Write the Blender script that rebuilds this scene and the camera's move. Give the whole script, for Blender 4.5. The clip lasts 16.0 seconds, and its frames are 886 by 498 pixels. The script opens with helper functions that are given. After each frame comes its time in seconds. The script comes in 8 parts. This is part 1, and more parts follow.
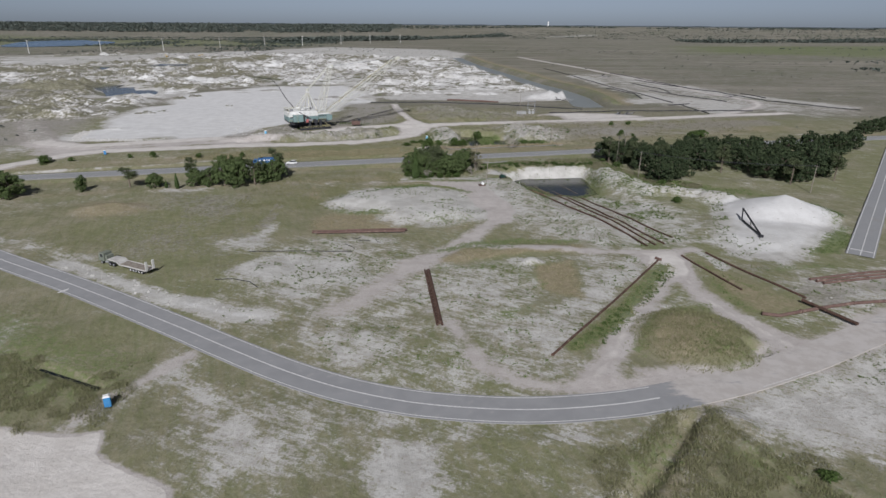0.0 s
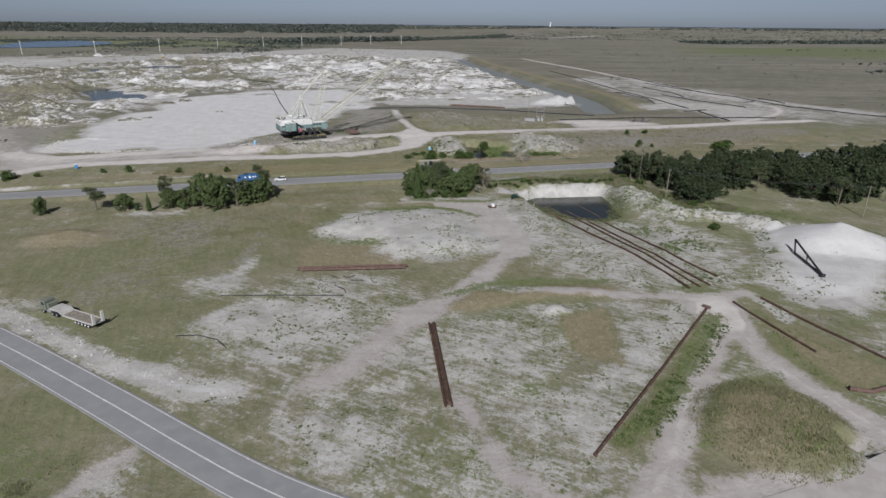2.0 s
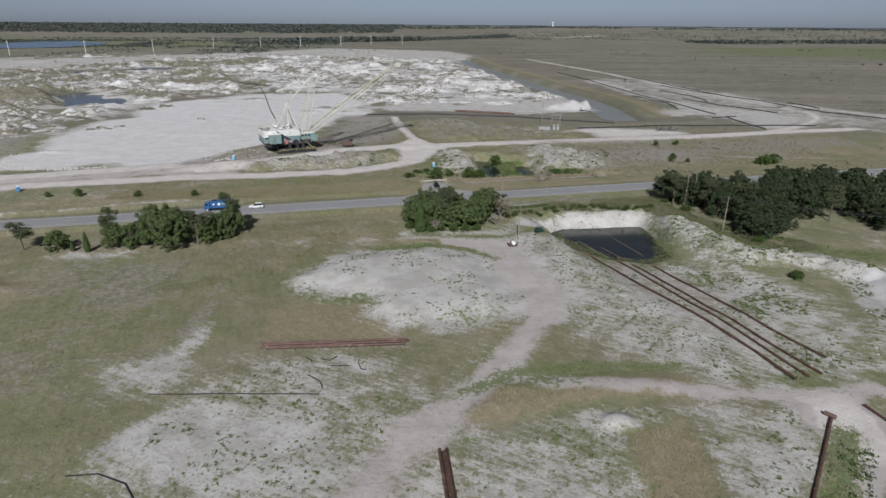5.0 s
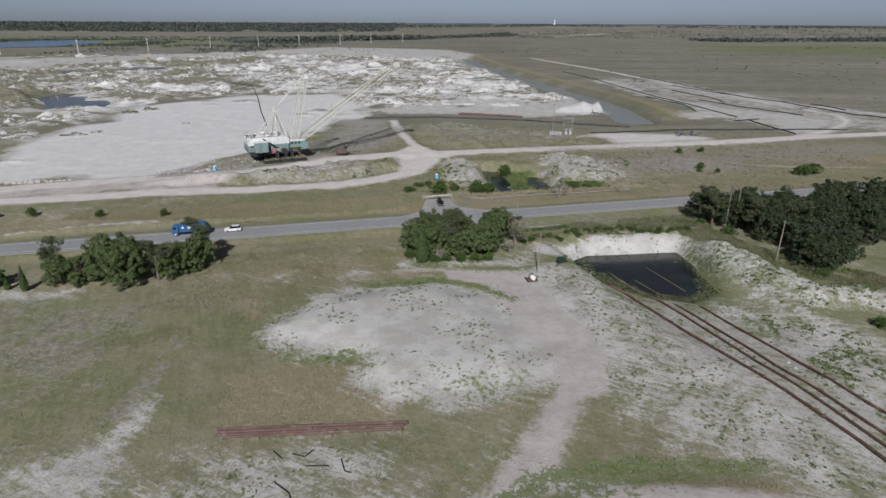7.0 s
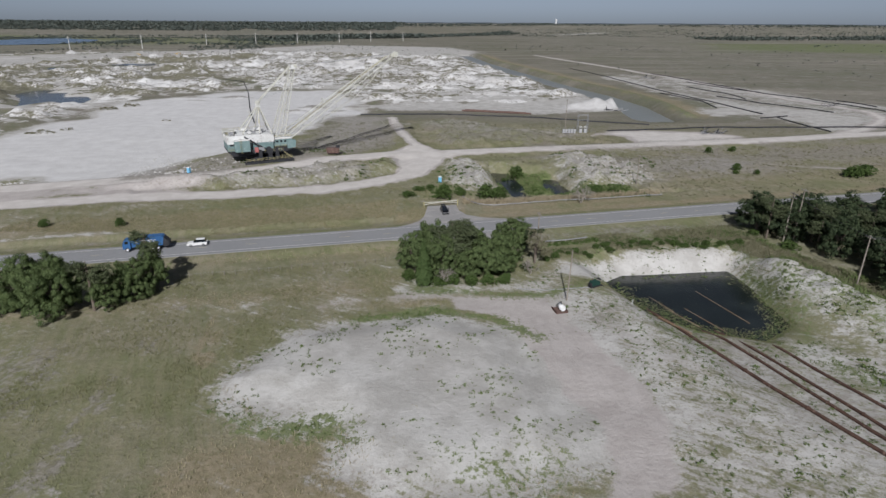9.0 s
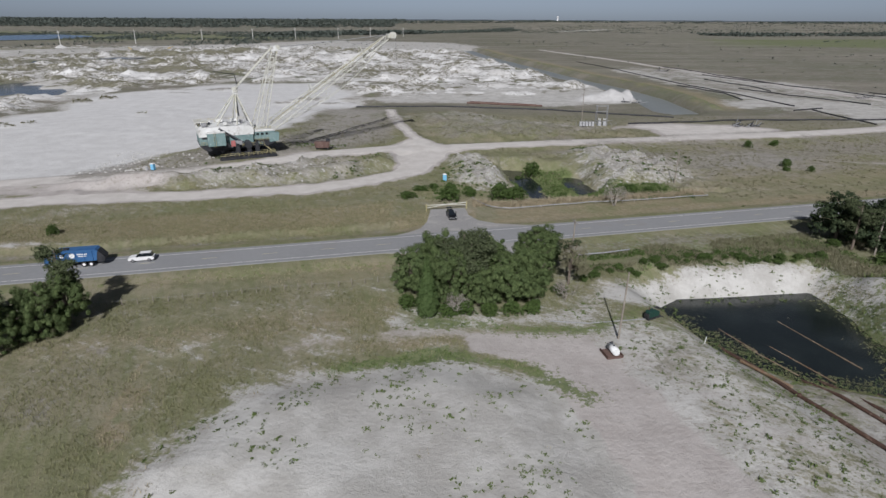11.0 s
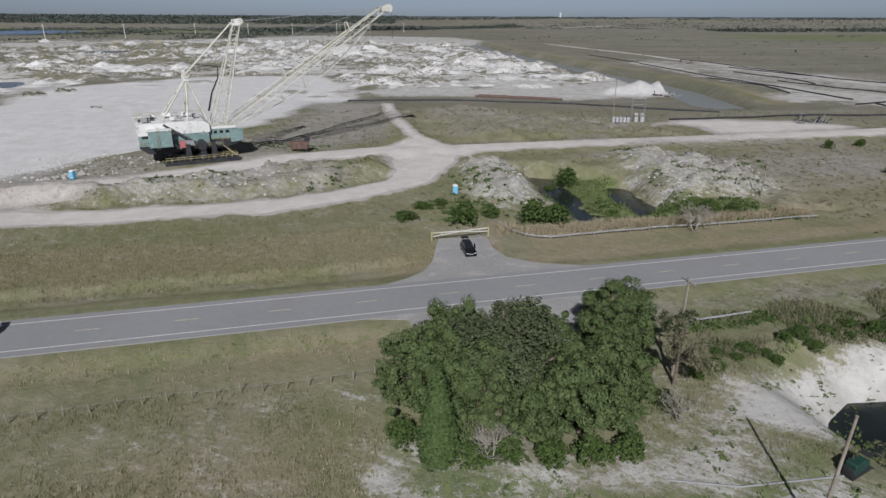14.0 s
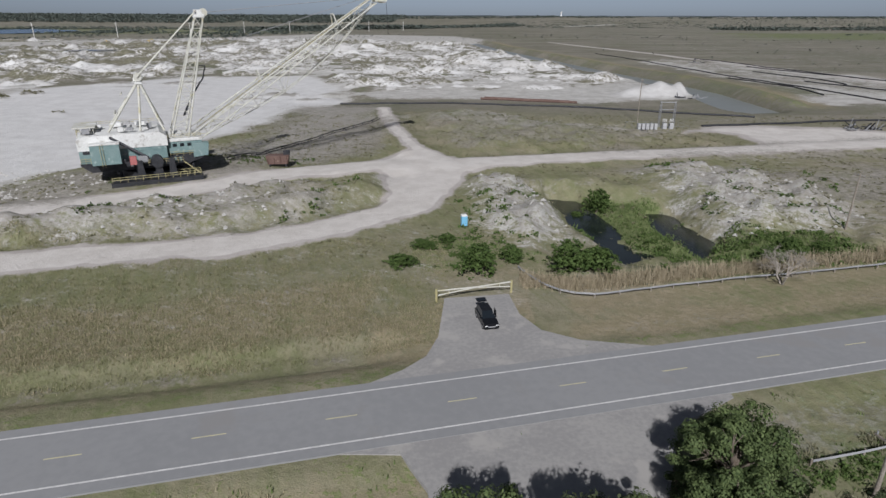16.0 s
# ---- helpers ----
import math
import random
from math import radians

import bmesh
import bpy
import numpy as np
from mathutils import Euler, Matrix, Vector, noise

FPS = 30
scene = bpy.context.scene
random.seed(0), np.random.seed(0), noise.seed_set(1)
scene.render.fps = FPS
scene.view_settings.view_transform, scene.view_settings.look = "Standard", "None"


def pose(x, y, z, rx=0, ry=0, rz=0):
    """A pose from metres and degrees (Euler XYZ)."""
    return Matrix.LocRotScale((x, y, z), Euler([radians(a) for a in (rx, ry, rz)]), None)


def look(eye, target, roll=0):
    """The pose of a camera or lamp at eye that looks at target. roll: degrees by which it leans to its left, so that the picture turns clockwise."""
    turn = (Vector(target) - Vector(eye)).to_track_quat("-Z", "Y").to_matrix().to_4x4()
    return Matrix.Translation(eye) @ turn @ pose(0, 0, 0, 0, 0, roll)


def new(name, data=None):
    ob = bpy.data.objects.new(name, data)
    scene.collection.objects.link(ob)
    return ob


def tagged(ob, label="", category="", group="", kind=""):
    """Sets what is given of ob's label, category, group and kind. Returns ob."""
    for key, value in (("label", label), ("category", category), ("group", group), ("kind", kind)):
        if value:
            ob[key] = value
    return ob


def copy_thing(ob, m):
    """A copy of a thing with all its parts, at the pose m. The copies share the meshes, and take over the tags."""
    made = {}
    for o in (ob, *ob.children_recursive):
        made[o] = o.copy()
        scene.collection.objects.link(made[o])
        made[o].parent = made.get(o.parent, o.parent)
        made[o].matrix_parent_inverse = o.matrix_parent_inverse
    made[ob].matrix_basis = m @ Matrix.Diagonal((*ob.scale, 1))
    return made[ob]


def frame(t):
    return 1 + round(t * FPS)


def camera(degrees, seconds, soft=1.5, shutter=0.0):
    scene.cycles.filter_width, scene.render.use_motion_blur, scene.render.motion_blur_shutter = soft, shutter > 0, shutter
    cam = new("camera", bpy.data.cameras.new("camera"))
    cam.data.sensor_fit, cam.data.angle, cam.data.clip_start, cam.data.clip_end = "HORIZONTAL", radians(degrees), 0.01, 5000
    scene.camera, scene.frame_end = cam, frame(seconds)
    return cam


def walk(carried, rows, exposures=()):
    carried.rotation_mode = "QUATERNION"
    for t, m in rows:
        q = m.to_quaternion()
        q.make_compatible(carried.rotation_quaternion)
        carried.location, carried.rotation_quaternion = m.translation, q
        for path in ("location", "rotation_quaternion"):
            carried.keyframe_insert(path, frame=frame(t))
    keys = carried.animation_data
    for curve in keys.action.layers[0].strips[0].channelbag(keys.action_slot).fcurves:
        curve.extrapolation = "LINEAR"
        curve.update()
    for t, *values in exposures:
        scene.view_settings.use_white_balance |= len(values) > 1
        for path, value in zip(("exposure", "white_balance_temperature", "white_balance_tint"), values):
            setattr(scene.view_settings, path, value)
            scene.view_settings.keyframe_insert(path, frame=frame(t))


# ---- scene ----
cam = camera(73.1, 16.0)
METRES, EYE, TILT, LEAN, TURN = 240.0, 62.4, -20.7, -0.37, 0.0
ROWS = [
    (0.0, 0.0, 0.0, 0.0, -0.0, 0.0, 0.0),
    (0.5, -0.0017, 0.0279, 0.0111, 0.01, 0.01, -0.02),
    (1.0, -0.0035, 0.0558, 0.0224, 0.03, 0.02, -0.04),
    (1.5, -0.0052, 0.0837, 0.0337, 0.05, 0.03, -0.07),
    (2.0, -0.0067, 0.1116, 0.0446, 0.08, 0.04, -0.08),
    (2.5, -0.0085, 0.1397, 0.0553, 0.1, 0.04, -0.1),
    (3.0, -0.0103, 0.1684, 0.0656, 0.11, 0.05, -0.11),
    (3.5, -0.0119, 0.197, 0.0755, 0.14, 0.05, -0.1),
    (4.0, -0.0135, 0.226, 0.0845, 0.16, 0.07, -0.09),
    (6.5, -0.0211, 0.3704, 0.1337, 0.26, -0.04, -0.02),
    (7.0, -0.0225, 0.3999, 0.1428, 0.28, -0.07, -0.0),
    (7.5, -0.0241, 0.4293, 0.1526, 0.29, -0.1, -0.01),
    (8.0, -0.0254, 0.4595, 0.1591, 0.31, -0.09, -0.0),
    (8.5, -0.0267, 0.4909, 0.1619, 0.33, -0.08, -0.02),
    (9.0, -0.0285, 0.524, 0.1618, 0.32, -0.07, -0.03),
    (11.5, -0.0371, 0.6869, 0.1811, 0.39, -0.25, 0.0),
    (12.0, -0.0388, 0.7192, 0.1859, 0.41, -0.29, 0.01),
    (12.5, -0.0405, 0.7507, 0.1929, 0.43, -0.34, 0.02),
    (13.0, -0.0421, 0.7823, 0.1993, 0.44, -0.34, 0.01),
    (13.5, -0.0436, 0.8145, 0.2046, 0.45, -0.34, 0.0),
    (14.0, -0.0454, 0.8457, 0.2119, 0.46, -0.38, 0.0),
    (14.5, -0.0467, 0.876, 0.2218, 0.47, -0.43, 0.04),
    (15.0, -0.0481, 0.9068, 0.2301, 0.48, -0.42, 0.03),
    (15.5, -0.0495, 0.9368, 0.2389, 0.48, -0.43, 0.04),
    (16.0, -0.0511, 0.9618, 0.2472, 0.45, -0.44, 0.03),
]
walk(cam, [(t, pose(0, 0, EYE, TILT, LEAN, TURN) @ pose(METRES * x, METRES * y, METRES * z, 90 + pitch, roll, yaw)) for t, x, y, z, yaw, pitch, roll in ROWS])
# ---- light ----
SUN_EL, SUN_AZ = 37.0, 184.0      # degrees; azimuth clockwise from +y
world = bpy.data.worlds.new("sky")
scene.world = world
world.use_nodes = True
wn = world.node_tree.nodes
sky = wn.new("ShaderNodeTexSky")
sky.sky_type, sky.sun_disc = "NISHITA", False
sky.sun_elevation, sky.sun_rotation = radians(SUN_EL), radians(SUN_AZ)
sky.air_density, sky.dust_density, sky.ozone_density = 0.45, 0.55, 2.0
soften = wn.new("ShaderNodeHueSaturation")
soften.inputs["Saturation"].default_value = 0.42
world.node_tree.links.new(sky.outputs[0], soften.inputs["Color"])
cool = wn.new("ShaderNodeMix")
cool.data_type, cool.blend_type = "RGBA", "MULTIPLY"
cool.inputs[0].default_value = 1.0
cool.inputs[7].default_value = (0.84, 0.91, 1.04, 1)
world.node_tree.links.new(soften.outputs[0], cool.inputs[6])
world.node_tree.links.new(cool.outputs[2], wn["Background"].inputs[0])
wn["Background"].inputs[1].default_value = 0.05
sun = new("sun", bpy.data.lights.new("sun", "SUN"))
sun.data.energy, sun.data.angle, sun.data.color = 4.15, radians(0.6), (0.985, 0.982, 1.02)
sa, se = radians(SUN_AZ), radians(SUN_EL)
sun.matrix_world = look((math.sin(sa) * math.cos(se) * 100, math.cos(sa) * math.cos(se) * 100, math.sin(se) * 100), (0, 0, 0))


# ---- materials ----
class Mat:
    """A node material with a few short ways to wire it."""

    def __init__(self, name, rough=0.85, metal=0.0, spec=0.3):
        self.m = bpy.data.materials.new(name)
        self.m.use_nodes = True
        self.t = self.m.node_tree
        self.b = self.t.nodes["Principled BSDF"]
        self.b.inputs["Roughness"].default_value = rough
        self.b.inputs["Metallic"].default_value = metal
        self.b.inputs["Specular IOR Level"].default_value = spec

    def node(self, kind, **sets):
        n = self.t.nodes.new(kind)
        for k, v in sets.items():
            n.inputs[k].default_value = v
        return n

    def link(self, a, b):
        self.t.links.new(a, b)

    def pos(self):
        return self.t.nodes.new("ShaderNodeNewGeometry").outputs["Position"]

    def noise(self, scale, detail=3.0, vec=None, rough=0.55, stretch=None):
        n = self.node("ShaderNodeTexNoise", Scale=scale, Detail=detail, Roughness=rough)
        v = vec if vec is not None else self.pos()
        if stretch:
            mp = self.t.nodes.new("ShaderNodeMapping")
            mp.inputs["Scale"].default_value = stretch
            self.link(v, mp.inputs["Vector"])
            v = mp.outputs[0]
        self.link(v, n.inputs["Vector"])
        return n.outputs[0]

    def math(self, op, a, b=0.0, c=0.0):
        n = self.t.nodes.new("ShaderNodeMath")
        n.operation = op
        for i, v in enumerate((a, b, c)):
            if isinstance(v, (int, float)):
                n.inputs[i].default_value = v
            else:
                self.link(v, n.inputs[i])
        return n.outputs[0]

    def step(self, v, lo, hi, a=0.0, b=1.0):
        n = self.t.nodes.new("ShaderNodeMapRange")
        n.interpolation_type = "SMOOTHSTEP"
        self.link(v, n.inputs[0])
        for i, x in enumerate((lo, hi, a, b)):
            n.inputs[i + 1].default_value = x
        return n.outputs[0]

    def mix(self, f, a, b):
        n = self.t.nodes.new("ShaderNodeMix")
        n.data_type = "RGBA"
        if isinstance(f, (int, float)):
            n.inputs[0].default_value = f
        else:
            self.link(f, n.inputs[0])
        for i, v in ((6, a), (7, b)):
            if isinstance(v, tuple):
                n.inputs[i].default_value = (*v, 1)
            else:
                self.link(v, n.inputs[i])
        return n.outputs[2]

    def colour(self, c):
        self.link(c, self.b.inputs["Base Color"])

    def bump(self, h, strength=0.4, dist=0.1):
        n = self.node("ShaderNodeBump", Strength=strength, Distance=dist)
        self.link(h, n.inputs["Height"])
        self.link(n.outputs[0], self.b.inputs["Normal"])


def surface(name, a, b, big=0.4, small=6.0, rough=0.8, metal=0.0, bump=0.25, dist=0.03, spec=0.3, c=None):
    """Two colours mixed at two scales, with fine relief; c: a third for stains."""
    m = Mat(name, rough, metal, spec)
    n1, n2 = m.noise(big, 4), m.noise(small, 3)
    col = m.mix(m.step(m.math("MULTIPLY_ADD", n2, 0.5, m.math("MULTIPLY", n1, 0.5)), 0.38, 0.62), a, b)
    if c:
        col = m.mix(m.step(m.noise(big * 2.3, 5), 0.56, 0.68), col, c)
    m.colour(col)
    m.bump(n2, bump, dist)
    return m.m


M_ASPHALT = surface("asphalt", (0.24, 0.242, 0.244), (0.264, 0.265, 0.266), 0.06, 1.2, 0.9, bump=0.05, c=(0.25, 0.245, 0.24))
M_APRON = surface("worn_apron", (0.27, 0.262, 0.255), (0.33, 0.32, 0.305), 0.12, 2.0, 0.95, c=(0.36, 0.345, 0.325))


def sandy_road():
    """Bleached asphalt that drifted sand buries towards the east."""
    m = Mat("sand_strewn_asphalt", 0.92, 0.0, 0.2)
    sx = m.t.nodes.new("ShaderNodeSeparateXYZ")
    m.link(m.pos(), sx.inputs[0])
    n = m.noise(0.16, 6, None, 0.7, (0.6, 1.8, 1))
    asph = m.mix(m.step(m.noise(0.25, 4), 0.35, 0.65), (0.25, 0.25, 0.252), (0.278, 0.277, 0.278))
    asph = m.mix(m.math("MULTIPLY", m.step(m.noise(0.5, 5, None, 0.7), 0.58, 0.7), 0.5), asph, (0.34, 0.325, 0.31))
    sand = m.mix(m.step(m.noise(0.3, 6, None, 0.7), 0.4, 0.6), (0.4, 0.368, 0.34), (0.455, 0.425, 0.4))
    m.colour(m.mix(m.step(m.math("ADD", n, m.step(sx.outputs[0], 26, 52, -0.5, 0.16)), 0.44, 0.6), asph, sand))
    m.bump(m.noise(3.0, 4), 0.05, 0.05)
    return m.m


M_SANDROAD = sandy_road()
M_PAINT = surface("road_paint", (0.66, 0.65, 0.63), (0.48, 0.47, 0.46), 1.5, 9.0, 0.7)
M_YELLOW = surface("road_paint_yellow", (0.58, 0.53, 0.33), (0.46, 0.43, 0.3), 1.5, 9.0, 0.7)
M_RUST = surface("rusty_steel", (0.07, 0.042, 0.033), (0.12, 0.07, 0.052), 0.6, 8.0, 0.85, 0.2, c=(0.19, 0.13, 0.1))
M_RUSTP = surface("rusty_red_pipe", (0.115, 0.07, 0.058), (0.165, 0.108, 0.092), 0.4, 6.0, 0.85, 0.1, c=(0.24, 0.175, 0.14))
M_PALEPIPE = surface("weathered_pale_pipe", (0.15, 0.1, 0.06), (0.26, 0.2, 0.14), 0.4, 6.0, 0.85, c=(0.18, 0.08, 0.045))
M_DARK = surface("dark_steel", (0.03, 0.032, 0.036), (0.06, 0.06, 0.065), 0.8, 6.0, 0.6, 0.4)
M_BLACK = surface("black_rubber", (0.018, 0.018, 0.02), (0.035, 0.035, 0.037), 1.0, 7.0, 0.75)
M_TEAL = surface("teal_paint", (0.15, 0.232, 0.228), (0.2, 0.275, 0.268), 0.5, 5.0, 0.7, c=(0.3, 0.37, 0.35))
M_ROOF = surface("weathered_white_roof", (0.72, 0.72, 0.7), (0.6, 0.6, 0.57), 0.35, 4.0, 0.7, c=(0.42, 0.4, 0.37))
M_CREAM = surface("cream_painted_steel", (0.48, 0.47, 0.4), (0.58, 0.575, 0.53), 0.3, 5.0, 0.6, c=(0.45, 0.42, 0.28))
M_YRAIL = surface("yellow_rail_paint", (0.43, 0.38, 0.19), (0.34, 0.31, 0.19), 0.8, 6.0, 0.6)
M_GREY = surface("galvanised_steel", (0.24, 0.245, 0.25), (0.33, 0.33, 0.335), 0.8, 8.0, 0.7, 0.2)
M_STONE = surface("pale_limestone", (0.36, 0.345, 0.32), (0.47, 0.455, 0.43), 0.8, 5.0, 0.95)
M_CONC = surface("pale_concrete", (0.5, 0.49, 0.46), (0.6, 0.59, 0.56), 0.6, 5.0, 0.9)
M_PALEGREY = surface("pale_grey_enamel", (0.34, 0.345, 0.35), (0.42, 0.42, 0.42), 0.8, 8.0, 0.6)
M_WOODPOLE = surface("weathered_wood_pole", (0.2, 0.17, 0.14), (0.3, 0.27, 0.23), 0.9, 9.0, 0.9)
M_BLUE = surface("blue_plastic", (0.05, 0.22, 0.47), (0.07, 0.27, 0.53), 0.8, 6.0, 0.5)
M_PALEBLUE = surface("pale_blue_plastic", (0.16, 0.42, 0.62), (0.2, 0.47, 0.66), 0.8, 6.0, 0.5)
M_WHITE = surface("white_paint", (0.75, 0.75, 0.74), (0.66, 0.66, 0.64), 0.8, 6.0, 0.5)
M_TRUCKBLUE = surface("blue_truck_paint", (0.03, 0.1, 0.24), (0.045, 0.13, 0.28), 0.5, 4.0, 0.45)
M_CARBLACK = surface("black_car_paint", (0.008, 0.009, 0.011), (0.014, 0.014, 0.016), 0.5, 4.0, 0.2, bump=0.02)
M_GREEN = surface("green_machine_paint", (0.012, 0.04, 0.032), (0.02, 0.06, 0.045), 0.8, 6.0, 0.6)
M_OLIVE = surface("faded_olive_paint", (0.14, 0.16, 0.13), (0.2, 0.21, 0.17), 0.8, 6.0, 0.7)
M_BARK = surface("grey_bark", (0.11, 0.085, 0.065), (0.19, 0.16, 0.13), 1.2, 9.0, 0.95, bump=0.6)
M_BONE = surface("bare_grey_twigs", (0.25, 0.22, 0.19), (0.34, 0.31, 0.27), 1.2, 9.0, 0.95)


def glass():
    m = Mat("dark_glass", 0.08, 0.0, 0.6)
    m.b.inputs["Base Color"].default_value = (0.012, 0.016, 0.02, 1)
    return m.m


M_GLASS = glass()


def leaf(name, dark, light, gloss=0.65):
    m = Mat(name, gloss, 0.0, 0.12)
    rnd = m.t.nodes.new("ShaderNodeNewGeometry").outputs["Random Per Island"]
    n = m.noise(0.6, 4, None, 0.65)
    f = m.math("MULTIPLY_ADD", rnd, 0.4, m.math("MULTIPLY", n, 0.75))
    col = m.mix(m.step(f, 0.2, 0.88), dark, light)
    m.colour(col)
    tr = m.t.nodes.new("ShaderNodeBsdfTranslucent")
    m.link(col, tr.inputs[0])
    mx = m.t.nodes.new("ShaderNodeMixShader")
    mx.inputs[0].default_value = 0.25
    m.link(m.b.outputs[0], mx.inputs[1])
    m.link(tr.outputs[0], mx.inputs[2])
    m.link(mx.outputs[0], m.t.nodes["Material Output"].inputs[0])
    return m.m


M_OAK = leaf("oak_leaves", (0.05, 0.078, 0.03), (0.15, 0.195, 0.078))
# greyed and paled, so that distance haze sits in the leaf colour
M_HAZED_WOOD = leaf("hazed_wood_leaves", (0.092, 0.11, 0.096), (0.125, 0.143, 0.122))
# oak green darkened: the grove's weaker light is put into its leaves
M_OAK_DIM = leaf("dimmed_oak_leaves", (0.024, 0.04, 0.022), (0.078, 0.102, 0.05))
M_BRUSH = leaf("grey_brown_brush", (0.15, 0.15, 0.085), (0.25, 0.235, 0.155), 0.8)
M_PINE = leaf("pine_needles", (0.07, 0.085, 0.045), (0.13, 0.155, 0.08))
M_CEDAR = leaf("cedar_foliage", (0.062, 0.1, 0.034), (0.105, 0.15, 0.055))
M_SHRUB = leaf("shrub_leaves", (0.05, 0.085, 0.025), (0.11, 0.16, 0.05))
M_WEED = leaf("weed_leaves", (0.085, 0.125, 0.04), (0.17, 0.215, 0.085), 0.7)
M_DRYGRASS = leaf("dry_tall_grass", (0.27, 0.235, 0.14), (0.42, 0.37, 0.25), 0.8)
M_OLIVEGRASS = leaf("olive_grass", (0.17, 0.18, 0.085), (0.285, 0.275, 0.155), 0.8)
M_REED = leaf("plumed_reeds", (0.3, 0.26, 0.17), (0.46, 0.39, 0.28), 0.8)


def ground_material():
    """Sand, compacted sand, weeds, dry grass and mud, blended by the painted zones of the ground and broken up by noise."""
    m = Mat("ground_cover", 0.95, 0.0, 0.15)
    p = m.pos()
    big, mid, fine, grain = m.noise(0.018, 4, p), m.noise(0.16, 5, p, 0.65), m.noise(1.1, 4, p, 0.65), m.noise(7.0, 3, p)
    at = m.t.nodes.new("ShaderNodeVertexColor")
    at.layer_name = "zones"
    sp = m.t.nodes.new("ShaderNodeSeparateColor")
    m.link(at.outputs[0], sp.inputs[0])
    sand_z, track_z, weed_z = sp.outputs[0], sp.outputs[1], sp.outputs[2]
    at2 = m.t.nodes.new("ShaderNodeVertexColor")
    at2.layer_name = "zones_more"
    sp2 = m.t.nodes.new("ShaderNodeSeparateColor")
    m.link(at2.outputs[0], sp2.inputs[0])
    dry_z, mud_z, far_z = sp2.outputs[0], sp2.outputs[1], sp2.outputs[2]

    clump, wide = m.noise(0.55, 5, p, 0.7), m.noise(0.05, 4, p, 0.6)
    small, tread = m.noise(2.6, 5, p, 0.7), m.noise(0.9, 5, p, 0.7, (1.7, 0.55, 1.0))

    def part_of(*pairs):
        total = None
        for n, k in pairs:
            v = m.math("MULTIPLY", m.math("SUBTRACT", n, 0.5), k)
            total = v if total is None else m.math("ADD", total, v)
        return total

    def zone(z, wobble, soft=0.12):
        return m.step(m.math("ADD", z, wobble), 0.5 - soft, 0.5 + soft)

    skew = m.t.nodes.new("ShaderNodeMapping")
    skew.vector_type = "TEXTURE"
    skew.inputs["Rotation"].default_value = (0, 0, radians(-28))
    skew.inputs["Scale"].default_value = (5.0, 0.9, 1.0)
    m.link(p, skew.inputs["Vector"])
    graded = m.noise(0.8, 4, skew.outputs[0], 0.65)
    patchy = part_of((wide, 1.0), (mid, 1.0), (clump, 1.0), (fine, 1.0), (small, 0.9))
    streaks = m.noise(0.35, 5, p, 0.65, (0.8, 1.25, 1.0))
    streaky = part_of((wide, 1.0), (mid, 1.0), (clump, 0.8), (fine, 0.8), (streaks, 0.7), (small, 1.1), (tread, 0.5), (graded, 1.3))
    specks = part_of((clump, 1.7), (fine, 1.6), (small, 1.4), (grain, 0.5))
    # grass sward
    g = m.mix(m.step(mid, 0.38, 0.62), (0.178, 0.18, 0.098), (0.245, 0.23, 0.152))
    g = m.mix(m.math("MULTIPLY", m.step(clump, 0.44, 0.62), 0.75), g, (0.15, 0.152, 0.085))
    g = m.mix(m.math("MULTIPLY", m.step(wide, 0.46, 0.62), 0.8), g, (0.27, 0.244, 0.175))
    g = m.mix(m.math("MULTIPLY", m.step(fine, 0.42, 0.62), 0.4), g, (0.27, 0.25, 0.18))
    g = m.mix(m.math("MULTIPLY", m.step(grain, 0.45, 0.65), 0.5), g, (0.14, 0.138, 0.08))
    g = m.mix(m.math("MULTIPLY", m.step(big, 0.45, 0.58), 0.6), g, (0.175, 0.185, 0.09))
    turned = m.t.nodes.new("ShaderNodeMapping")
    turned.vector_type = "TEXTURE"
    turned.inputs["Rotation"].default_value = (0, 0, radians(112))
    turned.inputs["Scale"].default_value = (6.0, 0.8, 1.0)
    m.link(p, turned.inputs["Vector"])
    lanes = m.noise(0.55, 4, turned.outputs[0], 0.6)
    g = m.mix(m.math("MULTIPLY", m.step(lanes, 0.48, 0.62), 0.3), g, (0.28, 0.245, 0.165))
    g = m.mix(m.math("MULTIPLY", m.step(lanes, 0.46, 0.36), 0.45), g, (0.15, 0.165, 0.078))
    # distant scrub
    scr = m.noise(0.012, 6, p, 0.7)
    f = m.mix(m.step(scr, 0.42, 0.58), (0.17, 0.16, 0.128), (0.212, 0.193, 0.163))
    f = m.mix(m.math("MULTIPLY", m.step(m.noise(0.06, 5, p, 0.75), 0.48, 0.62), 0.8), f, (0.145, 0.148, 0.1))
    f = m.mix(m.math("MULTIPLY", m.step(m.noise(0.004, 5, p, 0.6, (1, 2.5, 1)), 0.52, 0.66), 0.8), f, (0.14, 0.15, 0.1))
    f = m.mix(m.math("MULTIPLY", m.step(m.noise(0.35, 4, p, 0.7), 0.5, 0.64), 0.6), f, (0.14, 0.138, 0.095))
    band = m.noise(0.0035, 6, p, 0.62, (1, 5.0, 1))
    f = m.mix(m.math("MULTIPLY", m.step(band, 0.5, 0.62), 0.6), f, (0.275, 0.25, 0.21))
    f = m.mix(m.math("MULTIPLY", m.step(band, 0.46, 0.36), 0.5), f, (0.13, 0.135, 0.095))
    col = m.mix(far_z, g, f)
    tuss = m.noise(0.4, 7, p, 0.78)
    col = m.mix(m.math("MULTIPLY", m.step(tuss, 0.5, 0.6), 0.4), col, (0.13, 0.13, 0.074))
